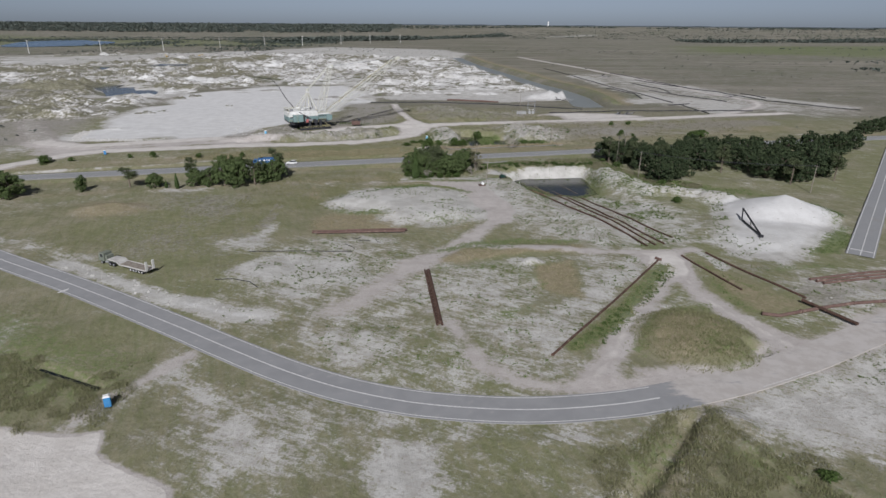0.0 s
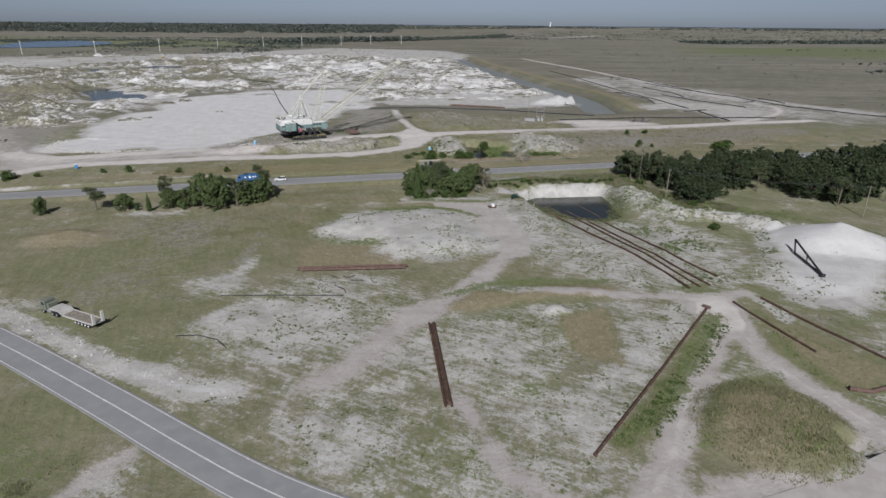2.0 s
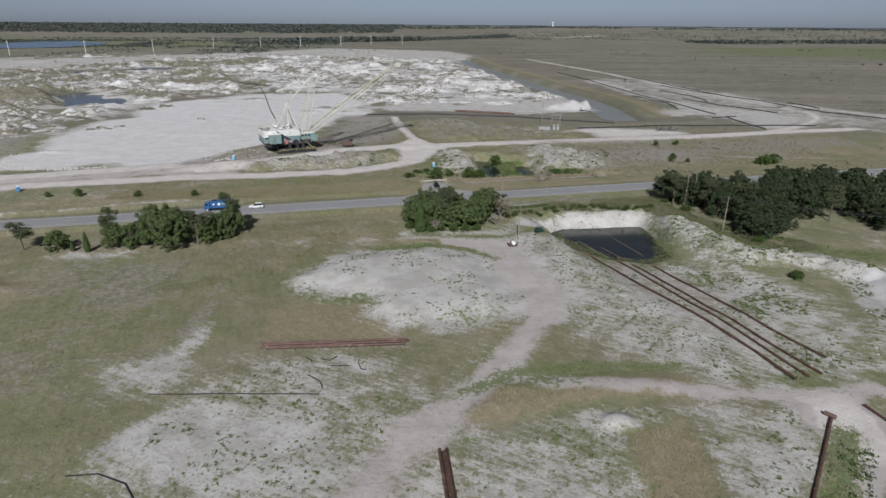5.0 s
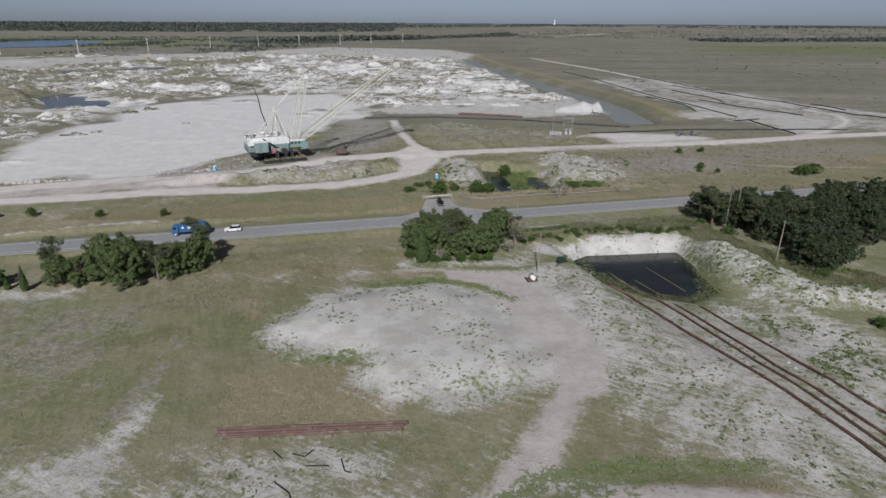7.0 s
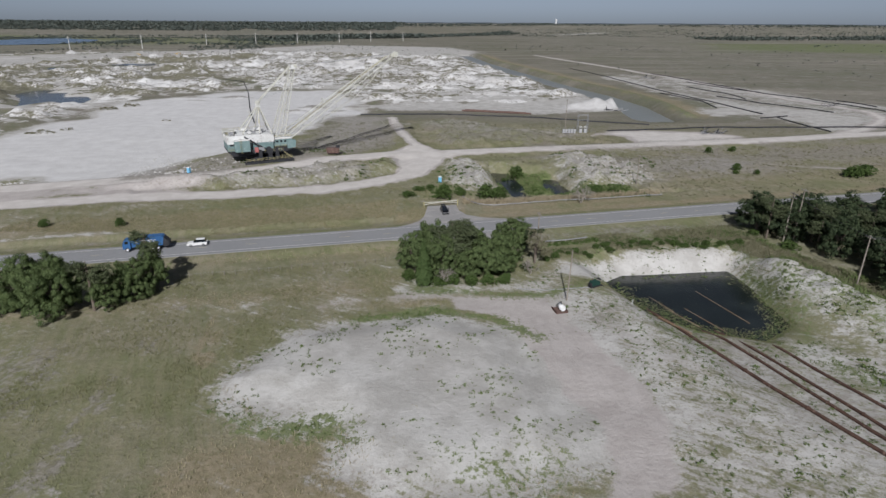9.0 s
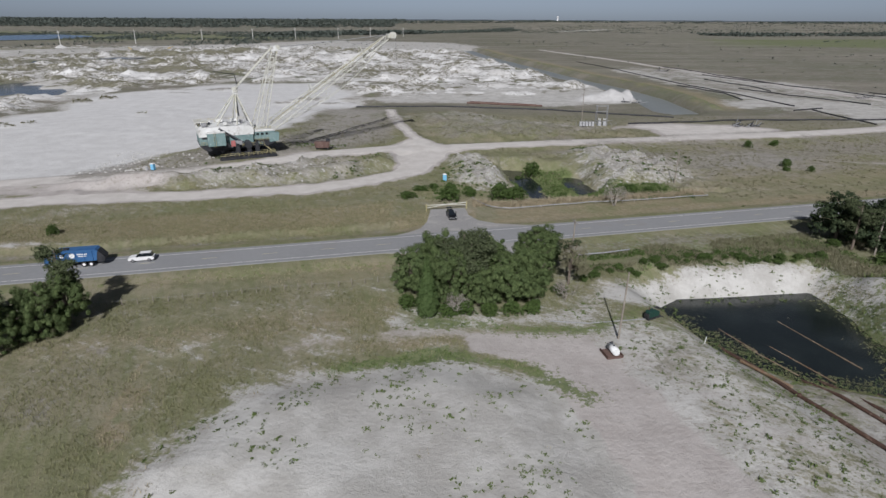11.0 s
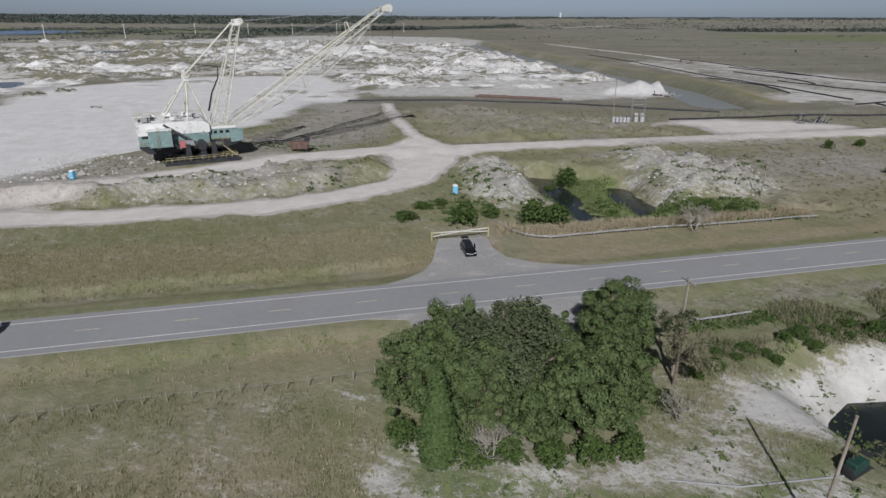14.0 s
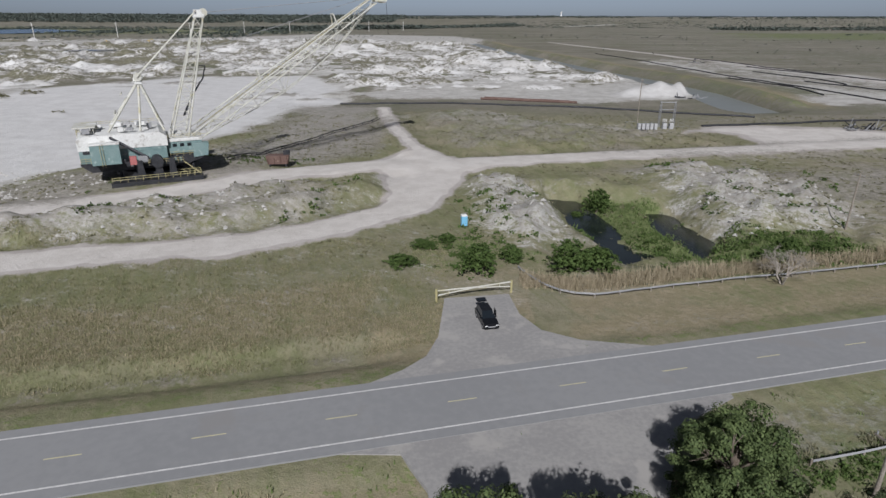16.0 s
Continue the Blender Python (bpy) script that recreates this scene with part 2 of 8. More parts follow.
    col = m.mix(m.math("MULTIPLY", m.step(tuss, 0.46, 0.38), 0.25), col, (0.31, 0.28, 0.21))
    # dry tall grass
    d = m.mix(m.step(fine, 0.4, 0.6), (0.245, 0.208, 0.135), (0.325, 0.272, 0.19))
    d = m.mix(m.math("MULTIPLY", m.step(clump, 0.45, 0.62), 0.7), d, (0.21, 0.185, 0.11))
    d = m.mix(m.math("MULTIPLY", m.step(grain, 0.5, 0.68), 0.6), d, (0.17, 0.15, 0.09))
    col = m.mix(m.math("MULTIPLY", zone(dry_z, patchy, 0.35), 0.9), col, d)
    # bare sand, with damp and trodden stains; thin grass lets it show in part
    s = m.mix(m.step(mid, 0.4, 0.6), (0.41, 0.395, 0.368), (0.515, 0.503, 0.475))
    loose = m.step(sand_z, 0.82, 1.06, 1.0, 0.22)
    s = m.mix(m.math("MULTIPLY", m.math("MULTIPLY", m.step(clump, 0.48, 0.64), 0.7), loose), s, (0.37, 0.345, 0.315))
    s = m.mix(m.math("MULTIPLY", m.math("MULTIPLY", m.step(fine, 0.52, 0.66), 0.55), loose), s, (0.31, 0.288, 0.255))
    s = m.mix(m.math("MULTIPLY", m.step(m.noise(0.03, 4, p, 0.6), 0.5, 0.64), 0.25), s, (0.42, 0.395, 0.365))
    bright = m.step(sand_z, 1.12, 1.45)
    s = m.mix(bright, s, m.mix(m.step(mid, 0.35, 0.65), (0.57, 0.56, 0.548), (0.64, 0.632, 0.62)))
    col = m.mix(m.math("MULTIPLY", zone(sand_z, streaky, 0.5), 0.6), col, s)
    col = m.mix(m.math("MULTIPLY", zone(sand_z, streaky, 0.2), 0.9), col, s)
    # compacted tracks
    t = m.mix(m.step(m.noise(0.25, 5, p, 0.65), 0.38, 0.62), (0.4, 0.365, 0.34), (0.455, 0.42, 0.395))
    t = m.mix(m.math("MULTIPLY", m.step(fine, 0.48, 0.66), 0.25), t, (0.35, 0.318, 0.29))
    crushed = m.mix(m.step(m.noise(0.2, 5, p, 0.65), 0.38, 0.62), (0.52, 0.487, 0.45), (0.59, 0.557, 0.52))
    t = m.mix(m.step(track_z, 1.02, 1.2), t, crushed)
    col = m.mix(zone(track_z, part_of((mid, 0.6), (clump, 0.6), (fine, 0.5), (small, 0.5)), 0.3), col, t)
    # weeds and mud on top of either
    w = m.mix(m.step(fine, 0.4, 0.6), (0.095, 0.132, 0.045), (0.17, 0.2, 0.085))
    w = m.mix(m.math("MULTIPLY", m.step(grain, 0.5, 0.68), 0.6), w, (0.08, 0.1, 0.04))
    col = m.mix(m.math("MULTIPLY", zone(weed_z, specks, 0.2), 0.9), col, w)
    u = m.mix(m.step(fine, 0.4, 0.6), (0.21, 0.195, 0.168), (0.3, 0.277, 0.243))
    u = m.mix(m.math("MULTIPLY", m.step(tuss, 0.5, 0.6), 0.6), u, (0.11, 0.1, 0.075))
    col = m.mix(m.math("MULTIPLY", zone(mud_z, patchy, 0.3), 0.8), col, u)
    m.colour(col)
    h = m.math("ADD", m.math("MULTIPLY", fine, 1.0), m.math("MULTIPLY", grain, 0.35))
    m.bump(h, 0.55, 0.35)
    return m.m


M_GROUND = ground_material()


def water_material(name, deep, rough):
    m = Mat(name, rough, 0.0, 0.5)
    n = m.noise(0.12, 4)
    m.colour(m.mix(m.step(n, 0.4, 0.7), deep, tuple(c * 1.7 + 0.004 for c in deep)))
    m.bump(m.noise(2.2, 3, None, 0.5, (1, 1.8, 1)), 0.12, 0.05)
    return m.m


M_POND = water_material("dark_pond_water", (0.01, 0.014, 0.013), 0.16)
M_CANAL = surface("murky_canal_water", (0.19, 0.2, 0.185), (0.22, 0.23, 0.215), 0.02, 0.2, 0.35, bump=0.02)


def spoil_material():
    """White marl heaps, weathered grey and overgrown in part."""
    m = Mat("spoil_marl", 0.95, 0.0, 0.15)
    at = m.t.nodes.new("ShaderNodeVertexColor")
    at.layer_name = "cover"
    sp = m.t.nodes.new("ShaderNodeSeparateColor")
    m.link(at.outputs[0], sp.inputs[0])
    p = m.pos()
    mid, fine = m.noise(0.12, 5, p, 0.7), m.noise(0.5, 5, p, 0.7)
    white = m.mix(m.step(m.noise(0.05, 4, p), 0.4, 0.6), (0.56, 0.545, 0.52), (0.68, 0.67, 0.65))
    grey = m.mix(m.step(fine, 0.42, 0.6), (0.27, 0.255, 0.225), (0.4, 0.38, 0.345))
    green = m.mix(m.step(fine, 0.42, 0.6), (0.145, 0.14, 0.095), (0.235, 0.22, 0.165))
    f = m.math("ADD", sp.outputs[0], m.math("ADD", m.math("MULTIPLY", m.math("SUBTRACT", mid, 0.5), 1.3), m.math("MULTIPLY", m.math("SUBTRACT", fine, 0.5), 1.0)))
    col = m.mix(m.step(f, 0.38, 0.5), green, grey)
    m.colour(m.mix(m.step(f, 0.5, 0.64), col, white))
    m.bump(fine, 0.6, 0.8)
    return m.m


M_SPOIL = spoil_material()
M_LAKE = water_material("blue_lake_water", (0.06, 0.11, 0.17), 0.25)
M_PITWATER = water_material("grey_pit_water", (0.035, 0.05, 0.065), 0.2)


# ---- building helpers ----
class Solid:
    """Collects vertices and faces of one part."""

    def __init__(self):
        self.v, self.f = [], []

    def add(self, verts, faces, m=None):
        k = len(self.v)
        self.v += [tuple(m @ Vector(p)) for p in verts] if m is not None else [tuple(p) for p in verts]
        self.f += [tuple(k + i for i in q) for q in faces]
        return self

    def box(self, c, s, ch=0.03, m=None):
        """A box with chamfered edges: centre, size."""
        hx, hy, hz = (a / 2 for a in s)
        ch = min(ch, hx * 0.6, hy * 0.6, hz * 0.6)
        v, f = [], []
        idx = {}
        for sx in (-1, 1):
            for sy in (-1, 1):
                for sz in (-1, 1):
                    for ax in range(3):
                        p = [sx * (hx - ch), sy * (hy - ch), sz * (hz - ch)]
                        p[ax] = (sx * hx, sy * hy, sz * hz)[ax]
                        idx[sx, sy, sz, ax] = len(v)
                        v.append((c[0] + p[0], c[1] + p[1], c[2] + p[2]))
        ring = ((-1, -1), (1, -1), (1, 1), (-1, 1))
        for ax in range(3):
            o = [a for a in range(3) if a != ax]
            for sg in (-1, 1):
                q = []
                for a, b in ring:
                    k = [0, 0, 0]
                    k[ax], k[o[0]], k[o[1]] = sg, a, b
                    q.append(idx[(*k, ax)])
                f.append(q if (sg > 0) == (ax != 1) else q[::-1])
            for a in (-1, 1):
                for b in (-1, 1):
                    k0, k1 = [0, 0, 0], [0, 0, 0]
                    k0[ax], k1[ax] = -1, 1
                    k0[o[0]] = k1[o[0]] = a
                    k0[o[1]] = k1[o[1]] = b
                    f.append([idx[(*k0, o[0])], idx[(*k1, o[0])], idx[(*k1, o[1])], idx[(*k0, o[1])]])
        for sx in (-1, 1):
            for sy in (-1, 1):
                for sz in (-1, 1):
                    f.append([idx[sx, sy, sz, a] for a in range(3)])
        return self.add(v, f, m)

    def tube(self, a, b, r, n=8, r2=None, cap=True):
        a, b = Vector(a), Vector(b)
        d = (b - a).normalized()
        x = d.orthogonal().normalized()
        y = d.cross(x)
        r2 = r if r2 is None else r2
        v = [a + (x * math.cos(i * 2 * math.pi / n) + y * math.sin(i * 2 * math.pi / n)) * r for i in range(n)]
        v += [b + (x * math.cos(i * 2 * math.pi / n) + y * math.sin(i * 2 * math.pi / n)) * r2 for i in range(n)]
        f = [(i, (i + 1) % n, n + (i + 1) % n, n + i) for i in range(n)]
        if cap:
            f += [tuple(range(n))[::-1], tuple(range(n, 2 * n))]
        return self.add(v, f)

    def chain(self, pts, r, n=6):
        P = [Vector(p) for p in pts]
        v = []
        for i, p in enumerate(P):
            d = (P[min(i + 1, len(P) - 1)] - P[max(i - 1, 0)]).normalized()
            x = d.cross(Vector((0, 0, 1)) if abs(d.z) < 0.9 else Vector((0, 1, 0))).normalized()
            y = d.cross(x)
            v += [p + (x * math.cos(j * 2 * math.pi / n) + y * math.sin(j * 2 * math.pi / n)) * r for j in range(n)]
        f = [(k * n + j, k * n + (j + 1) % n, (k + 1) * n + (j + 1) % n, (k + 1) * n + j) for k in range(len(P) - 1) for j in range(n)]
        return self.add(v, f + [tuple(range(n))[::-1], tuple(range(len(v) - n, len(v)))])

    def prism(self, outline, y0, y1, m=None):
        """An outline in x, z carried from y0 to y1."""
        n = len(outline)
        v = [(x, y0, z) for x, z in outline] + [(x, y1, z) for x, z in outline]
        f = [(i, (i + 1) % n, n + (i + 1) % n, n + i) for i in range(n)] + [tuple(range(n))[::-1], tuple(range(n, 2 * n))]
        return self.add(v, f, m)

    def mesh(self, name, mat, smooth=False):
        me = bpy.data.meshes.new(name)
        me.from_pydata(self.v, [], self.f)
        me.materials.append(mat)
        bm = bmesh.new()
        bm.from_mesh(me)
        bmesh.ops.recalc_face_normals(bm, faces=bm.faces)
        bm.to_mesh(me)
        bm.free()
        if smooth:
            me.shade_smooth()
        return me


def part(name, solid, mat, parent, label="", smooth=False, at=None):
    ob = new(name, solid.mesh(name, mat, smooth) if isinstance(solid, Solid) else solid)
    ob.parent = parent
    if at is not None:
        ob.matrix_basis = at
    return tagged(ob, label)


def thing(name, label, category, at=None, group="", kind=""):
    ob = new(name)
    ob.empty_display_size = 0.5
    if at is not None:
        ob.matrix_basis = at
    return tagged(ob, label, category, group, kind)


LATTICES = {}


def lattice(seed):
    if seed not in LATTICES:
        LATTICES[seed] = np.random.RandomState(seed).rand(256, 256)
    return LATTICES[seed]


def vnoise(x, y, scale, seed):
    """Smooth value noise, 0 to 1."""
    g = lattice(seed)
    u, v = np.asarray(x) / scale + 1000.37, np.asarray(y) / scale + 1000.71
    i, j = np.floor(u).astype(int), np.floor(v).astype(int)
    a, b = u - i, v - j
    a, b = a * a * (3 - 2 * a), b * b * (3 - 2 * b)
    i0, i1, j0, j1 = i % 256, (i + 1) % 256, j % 256, (j + 1) % 256
    return (g[i0, j0] * (1 - a) + g[i1, j0] * a) * (1 - b) + (g[i0, j1] * (1 - a) + g[i1, j1] * a) * b


def smooth(d, lo, hi):
    """1 where d is under lo, 0 over hi."""
    t = np.clip((hi - d) / (hi - lo), 0, 1)
    return t * t * (3 - 2 * t)


def line_dist(x, y, pts):
    d = np.full(np.shape(x), 1e9)
    for (ax, ay), (bx, by) in zip(pts, pts[1:]):
        ux, uy = bx - ax, by - ay
        t = np.clip(((x - ax) * ux + (y - ay) * uy) / (ux * ux + uy * uy), 0, 1)
        d = np.minimum(d, np.hypot(x - ax - t * ux, y - ay - t * uy))
    return d


def area_dist(x, y, pts):
    """Signed distance to a polygon: negative inside."""
    d = line_dist(x, y, list(pts) + [pts[0]])
    ins = np.zeros(np.shape(x), bool)
    for (ax, ay), (bx, by) in zip(pts, list(pts[1:]) + [pts[0]]):
        c = (ay > y) != (by > y)
        with np.errstate(divide="ignore", invalid="ignore"):
            ins ^= c & (x < (bx - ax) * (y - ay) / ((by - ay) if by != ay else 1e-9) + ax)
    return np.where(ins, -d, d)


def blob_dist(x, y, cx, cy, rx, ry, turn=0.0):
    c, s = math.cos(radians(turn)), math.sin(radians(turn))
    u, v = (x - cx) * c + (y - cy) * s, -(x - cx) * s + (y - cy) * c
    return (np.hypot(u / rx, v / ry) - 1) * min(rx, ry)


# ---- plan of the ground ----
POND = [(33, 262), (37, 268), (52, 270), (66, 273), (67, 260), (64, 243), (56, 236), (46, 240), (38, 250)]
PONDLET_A = [(11.5, 375), (18, 373), (25, 337), (17.5, 332), (13.5, 352)]
PONDLET_B = [(31, 361), (36.5, 362), (38.5, 343), (34, 336.5), (30.5, 345)]
CANAL = [(25, 1250), (44, 1057), (78, 850), (102, 700), (117, 638), (125, 570), (122, 505)]
ISLANDS = [(-213, 435, 7, 2.5), (-205, 445, 3, 1.5), (-229, 525, 9, 4), (-218, 540, 6, 3), (-200, 369, 5, 2), (-168, 479, 2.5, 1.2), (-200, 590, 13, 4), (-166, 592, 14, 4), (-196, 655, 16, 6), (-186, 570, 9, 2.5), (-238, 598, 12, 3), (-104, 522, 9, 4), (-95, 541, 12, 6), (-77, 523, 8, 3.5), (-66, 543, 10, 5), (-54, 531, 9, 4)]
PLAIN = [(-774, 1117), (-621, 898), (-555, 905), (-528, 1033), (-465, 1180), (-330, 1330), (-180, 1270), (-60, 1190), (20, 1130), (60, 1350), (0, 1600), (-300, 1700), (-520, 1290), (-700, 1150)]
PIT_SHORE = [(-327, 592), (-344, 612), (-347, 640), (-333, 650), (-329, 622), (-316, 630), (-303, 598), (-285, 603), (-272, 586), (-262, 556), (-288, 559), (-294, 540), (-310, 566)]
PAN = [(-206, 334), (-228, 420), (-235, 563), (-180, 647), (-100, 655), (-68, 560), (-64, 520), (-80, 440), (-98, 384), (-112, 348), (-151, 333)]
PAN_BACK = [(-80, 527), (8, 533), (56, 515), (107, 555), (104, 640), (84, 600), (30, 575), (-70, 560)]
SPOIL = [(-330, 380), (-800, 900), (-850, 1140), (-557, 1300), (-269, 1600), (18, 1260), (60, 860), (105, 620), (40, 572), (-66, 562), (-100, 657), (-180, 652), (-238, 575), (-232, 420)]
HAUL_UP = [(260, 458), (225, 449), (134, 424), (72, 411), (21, 400), (-3, 394), (-14, 389), (-30, 390), (-52, 380), (-74, 360), (-100, 349), (-150, 330), (-190, 314), (-214, 322), (-238, 350), (-266, 390), (-298, 440), (-350, 520)]
HAUL_LOW = [(-12, 391), (-17, 370), (-21, 352), (-35, 339), (-49, 331), (-81, 323), (-115, 318), (-136, 311), (-160, 306), (-174, 302), (-185, 293), (-193, 278), (-206, 256)]
HAUL_UP_END = [(-39, 494), (-33, 457), (-24, 419), (-14, 391)]
TRACK_MAIN = [(5, 243), (12, 237), (17, 229), (20, 217), (22, 205), (21, 196), (15, 187), (8, 174), (3, 166), (-7, 152)]
TRACK_SW = [(-7, 152), (-13, 142), (-19, 131), (-25, 124)]
TRACK_W = [(-32, 242), (-22, 245), (-9, 247), (-1, 246), (6, 243), (14, 245)]
TRACK_EW = [(8, 170), (16, 167), (30, 166), (46, 164), (62, 162), (76, 166)]
FORK_W = [(66, 158), (53, 135), (41, 117), (33, 102), (29, 97)]
FORK_E = [(66, 158), (63, 135), (67, 123), (72, 112), (74, 104)]
ARC = [(2, 118), (5, 110), (8, 101), (15, 95), (23, 93), (31, 93)]
ROAD_CURVE = [(-220, 212), (-160, 177), (-124, 155.2), (-90.4, 136.1), (-60.3, 117.6), (-43.9, 107.1), (-30.1, 98.6), (-18.5, 92.8), (-8, 89.2), (0.4, 87.5), (11.7, 86.5), (21.5, 86.9), (31.8, 88.4), (39, 90.2)]
ROAD_CURVE_E = [(39, 90.2), (55, 95.6), (71.8, 103.2), (85.9, 110.8), (98.5, 117.6), (125, 134)]


def highway_y(x):
    return 289.8 + 0.25 * x


def hw_off(x, y):
    """Distance north (+) or south (-) of the highway's middle."""
    return (y - highway_y(x)) / math.hypot(1, 0.25)


def ground_z(x, y):
    x, y = np.asarray(x, float), np.asarray(y, float)
    near = smooth(y, 330, 700)
    z = (vnoise(x, y, 9, 1) - 0.5) * 0.35 + (vnoise(x, y, 3.1, 2) - 0.5) * 0.14 * near + (vnoise(x, y, 60, 3) - 0.5) * 0.8
    off = hw_off(x, y)
    # highway bank and its ditches
    z = z * (1 - smooth(np.abs(off), 7, 11)) + 0.45 * smooth(np.abs(off), 6, 10)
    z -= 0.9 * smooth(np.abs(off - 13), 1.5, 4) * smooth(x, -20, -14)
    flat = smooth(line_dist(x, y, ROAD_CURVE + ROAD_CURVE_E[1:]), 5, 9)
    z = z * (1 - flat) + 0.1 * flat
    # wet ditch and the brushy gully
    z -= 1.1 * smooth(line_dist(x, y, [(-77.5, 99.6), (-62.3, 93.2)]), 0.5, 1.6)
    z -= 1.6 * smooth(line_dist(x, y, [(42, 84), (36, 76), (28, 67), (20, 58)]), 0.6, 2.6)
    z += 1.2 * smooth(line_dist(x, y, [(48, 82), (44, 72), (36, 60)]), 2, 6) * vnoise(x, y, 5, 41)
    # grassy mounds
    z += 1.8 * smooth(blob_dist(x, y, 54, 112, 13, 13, 40), -7, 1.5) * (0.8 + 0.4 * vnoise(x, y, 4, 5))
    z += 0.5 * smooth(area_dist(x, y, [(-2, 156), (6, 167), (23, 170), (42, 170), (40, 162), (24, 161), (7, 155)]), -4, 1)
    z += 1.3 * smooth(blob_dist(x, y, -117, 202, 13, 8, 0), -7, 2) * (0.6 + 0.8 * vnoise(x, y, 4, 6))
    z += 1.5 * smooth(blob_dist(x, y, 25, 155, 3, 2.2, 0), -1.8, 0.8)
    z += 1.5 * smooth(area_dist(x, y, [(-44, 212), (-34, 230), (-9, 238), (4, 230), (12, 208), (12, 196), (0, 191), (-14, 190), (-21, 195), (-24, 205)]), -8, 2)
    z -= 1.7 * smooth(blob_dist(x, y, 65.2, 108.2, 2.2, 3.4, 20), -1.4, 0.6)
    # pond pit with its ramp, and the banks about it
    pd = area_dist(x, y, POND)
    south = np.clip((y - 195) / 52, 0, 1)
    ramp = smooth(np.abs(x - (54 - (y - 235) * 0.30)), 12, 22)
    z -= 4.4 * south * ramp * smooth(y, 262, 276)
    z = np.where(pd < 9, np.minimum(z, 1.2), z)
    pit = smooth(pd, -4, 4.5)
    z = z * (1 - pit) + (-6.2 + 0.5 * vnoise(x, y, 6, 7)) * pit
    z += 0.5 * smooth(line_dist(x, y, [(22, 268), (40, 279), (64, 281), (76, 276)]), 1.0, 5) * (0.5 + vnoise(x, y, 4, 31))
    rid = line_dist(x, y, [(73, 262), (78, 243), (84, 232), (97, 230), (108, 218)])
    z += (0.8 + 1.5 * vnoise(x, y, 5, 8) + 1.1 * vnoise(x, y, 2.3, 49)) * smooth(rid, 1.0, 8)
    z = np.maximum(z, 6.6 + (vnoise(x, y, 7, 48) - 0.5) * 0.8 - 0.4 * np.hypot((x - 121) * 0.78, y - 204))
    z += 1.2 * smooth(blob_dist(x, y, 104, 184, 22, 20, 30), -9, 3)
    # mine: haul bank, quarry ponds, rock heaps, spoil
    z += (2.3 + 1.6 * vnoise(x, y, 7, 9)) * smooth(area_dist(x, y, [(-130, 332), (-92, 344), (-75, 352), (-50, 368), (-26, 378), (-24, 362), (-40, 346), (-60, 336), (-88, 331)]), -6, 1.5)
    bas = smooth(area_dist(x, y, [(7, 374), (38, 368), (44, 340), (38, 330), (16, 325)]), -5, 3)
    z = z * (1 - bas) + (-3.4 + 0.8 * vnoise(x, y, 5, 10)) * bas
    for po in (PONDLET_A, PONDLET_B):
        w = smooth(area_dist(x, y, po), -0.5, 2.0)
        z = z * (1 - w) - 4.6 * w
    z += (0.7 + 2.4 * vnoise(x, y, 3.2, 11)) * smooth(area_dist(x, y, [(-7, 376), (1, 382), (8, 372), (11, 352), (8, 337), (2, 331), (-6, 348)]), -4, 1.5)
    z += (0.9 + 2.8 * vnoise(x, y, 3.4, 12)) * smooth(area_dist(x, y, [(35, 386), (48, 394), (62, 386), (72, 364), (68, 350), (57, 344), (43, 340), (38, 362)]), -7, 2)
    z += 1.6 * smooth(area_dist(x, y, [(-30, 478), (-3, 492), (40, 450), (60, 428), (22, 412), (-10, 408)]), -12, 3)
    sp = smooth(area_dist(x, y, SPOIL), -12, 6)
    big = 1 - np.abs(2 * vnoise(x + 0.5 * y, y, 26, 13) - 1)
    sml = 1 - np.abs(2 * vnoise(x, y, 11, 14) - 1)
    lim = 0.35 + 0.65 * vnoise(x, y, 90, 15)
    shore = area_dist(x, y, PIT_SHORE)
    z += sp * (1 - smooth(shore, 0, 14)) * lim * (1.6 * big ** 2.2 + 1.2 * sml ** 1.6 + 0.5)
    z -= 2.6 * smooth(shore, -4, 4)
    for cx, cy, top in ((84, 548, 4.6), (96, 552, 6.8), (108, 556, 6.0), (112, 544, 3.2)):
        z = np.maximum(z, top + (vnoise(x, y, 5, 47) - 0.5) * 1.2 - 0.5 * np.hypot((x - cx) * 0.8, y - cy))
    cn = line_dist(x, y, CANAL)
    wide = 9
    z = z * (1 - smooth(cn, wide, wide + 7)) - 3.6 * smooth(cn, wide, wide + 7)
    z += 2.0 * smooth(np.abs(line_dist(x, y, [(a + 22, b + 8) for a, b in CANAL])), 2, 8)
    for cx, cy, rx, ry in ISLANDS:
        z += 1.3 * smooth(blob_dist(x, y, cx, cy, rx, ry, 8), -2, 1) * (0.5 + vnoise(x, y, 3, 46))
    # the far land climbs very gently towards the skyline
    z += 46 * (1 - smooth(np.hypot(x, y), 3000, 4700))
    # broken ground about the haul roads
    rough = np.maximum.reduce([smooth(area_dist(x, y, pts), -3, 4) for pts in ([(-130, 326), (-96, 350), (-60, 372), (-24, 384), (-24, 350), (-70, 328)], [(-6, 380), (80, 384), (80, 332), (4, 322)], [(-34, 484), (-2, 498), (70, 452), (80, 420), (20, 408), (-12, 402)])])
    z += rough * ((vnoise(x, y, 4.2, 44) - 0.5) * 1.5 + (vnoise(x, y, 2.2, 45) - 0.5) * 0.9)
    # level the haul roads and the machine's pad
    for pts, w, lev in ((HAUL_UP, 4, 0.6), (HAUL_LOW, 3.5, 0.4), (HAUL_UP_END, 2.5, 0.8)):
        k = smooth(line_dist(x, y, pts), w, w + 5)
        z = z * (1 - k) + lev * k
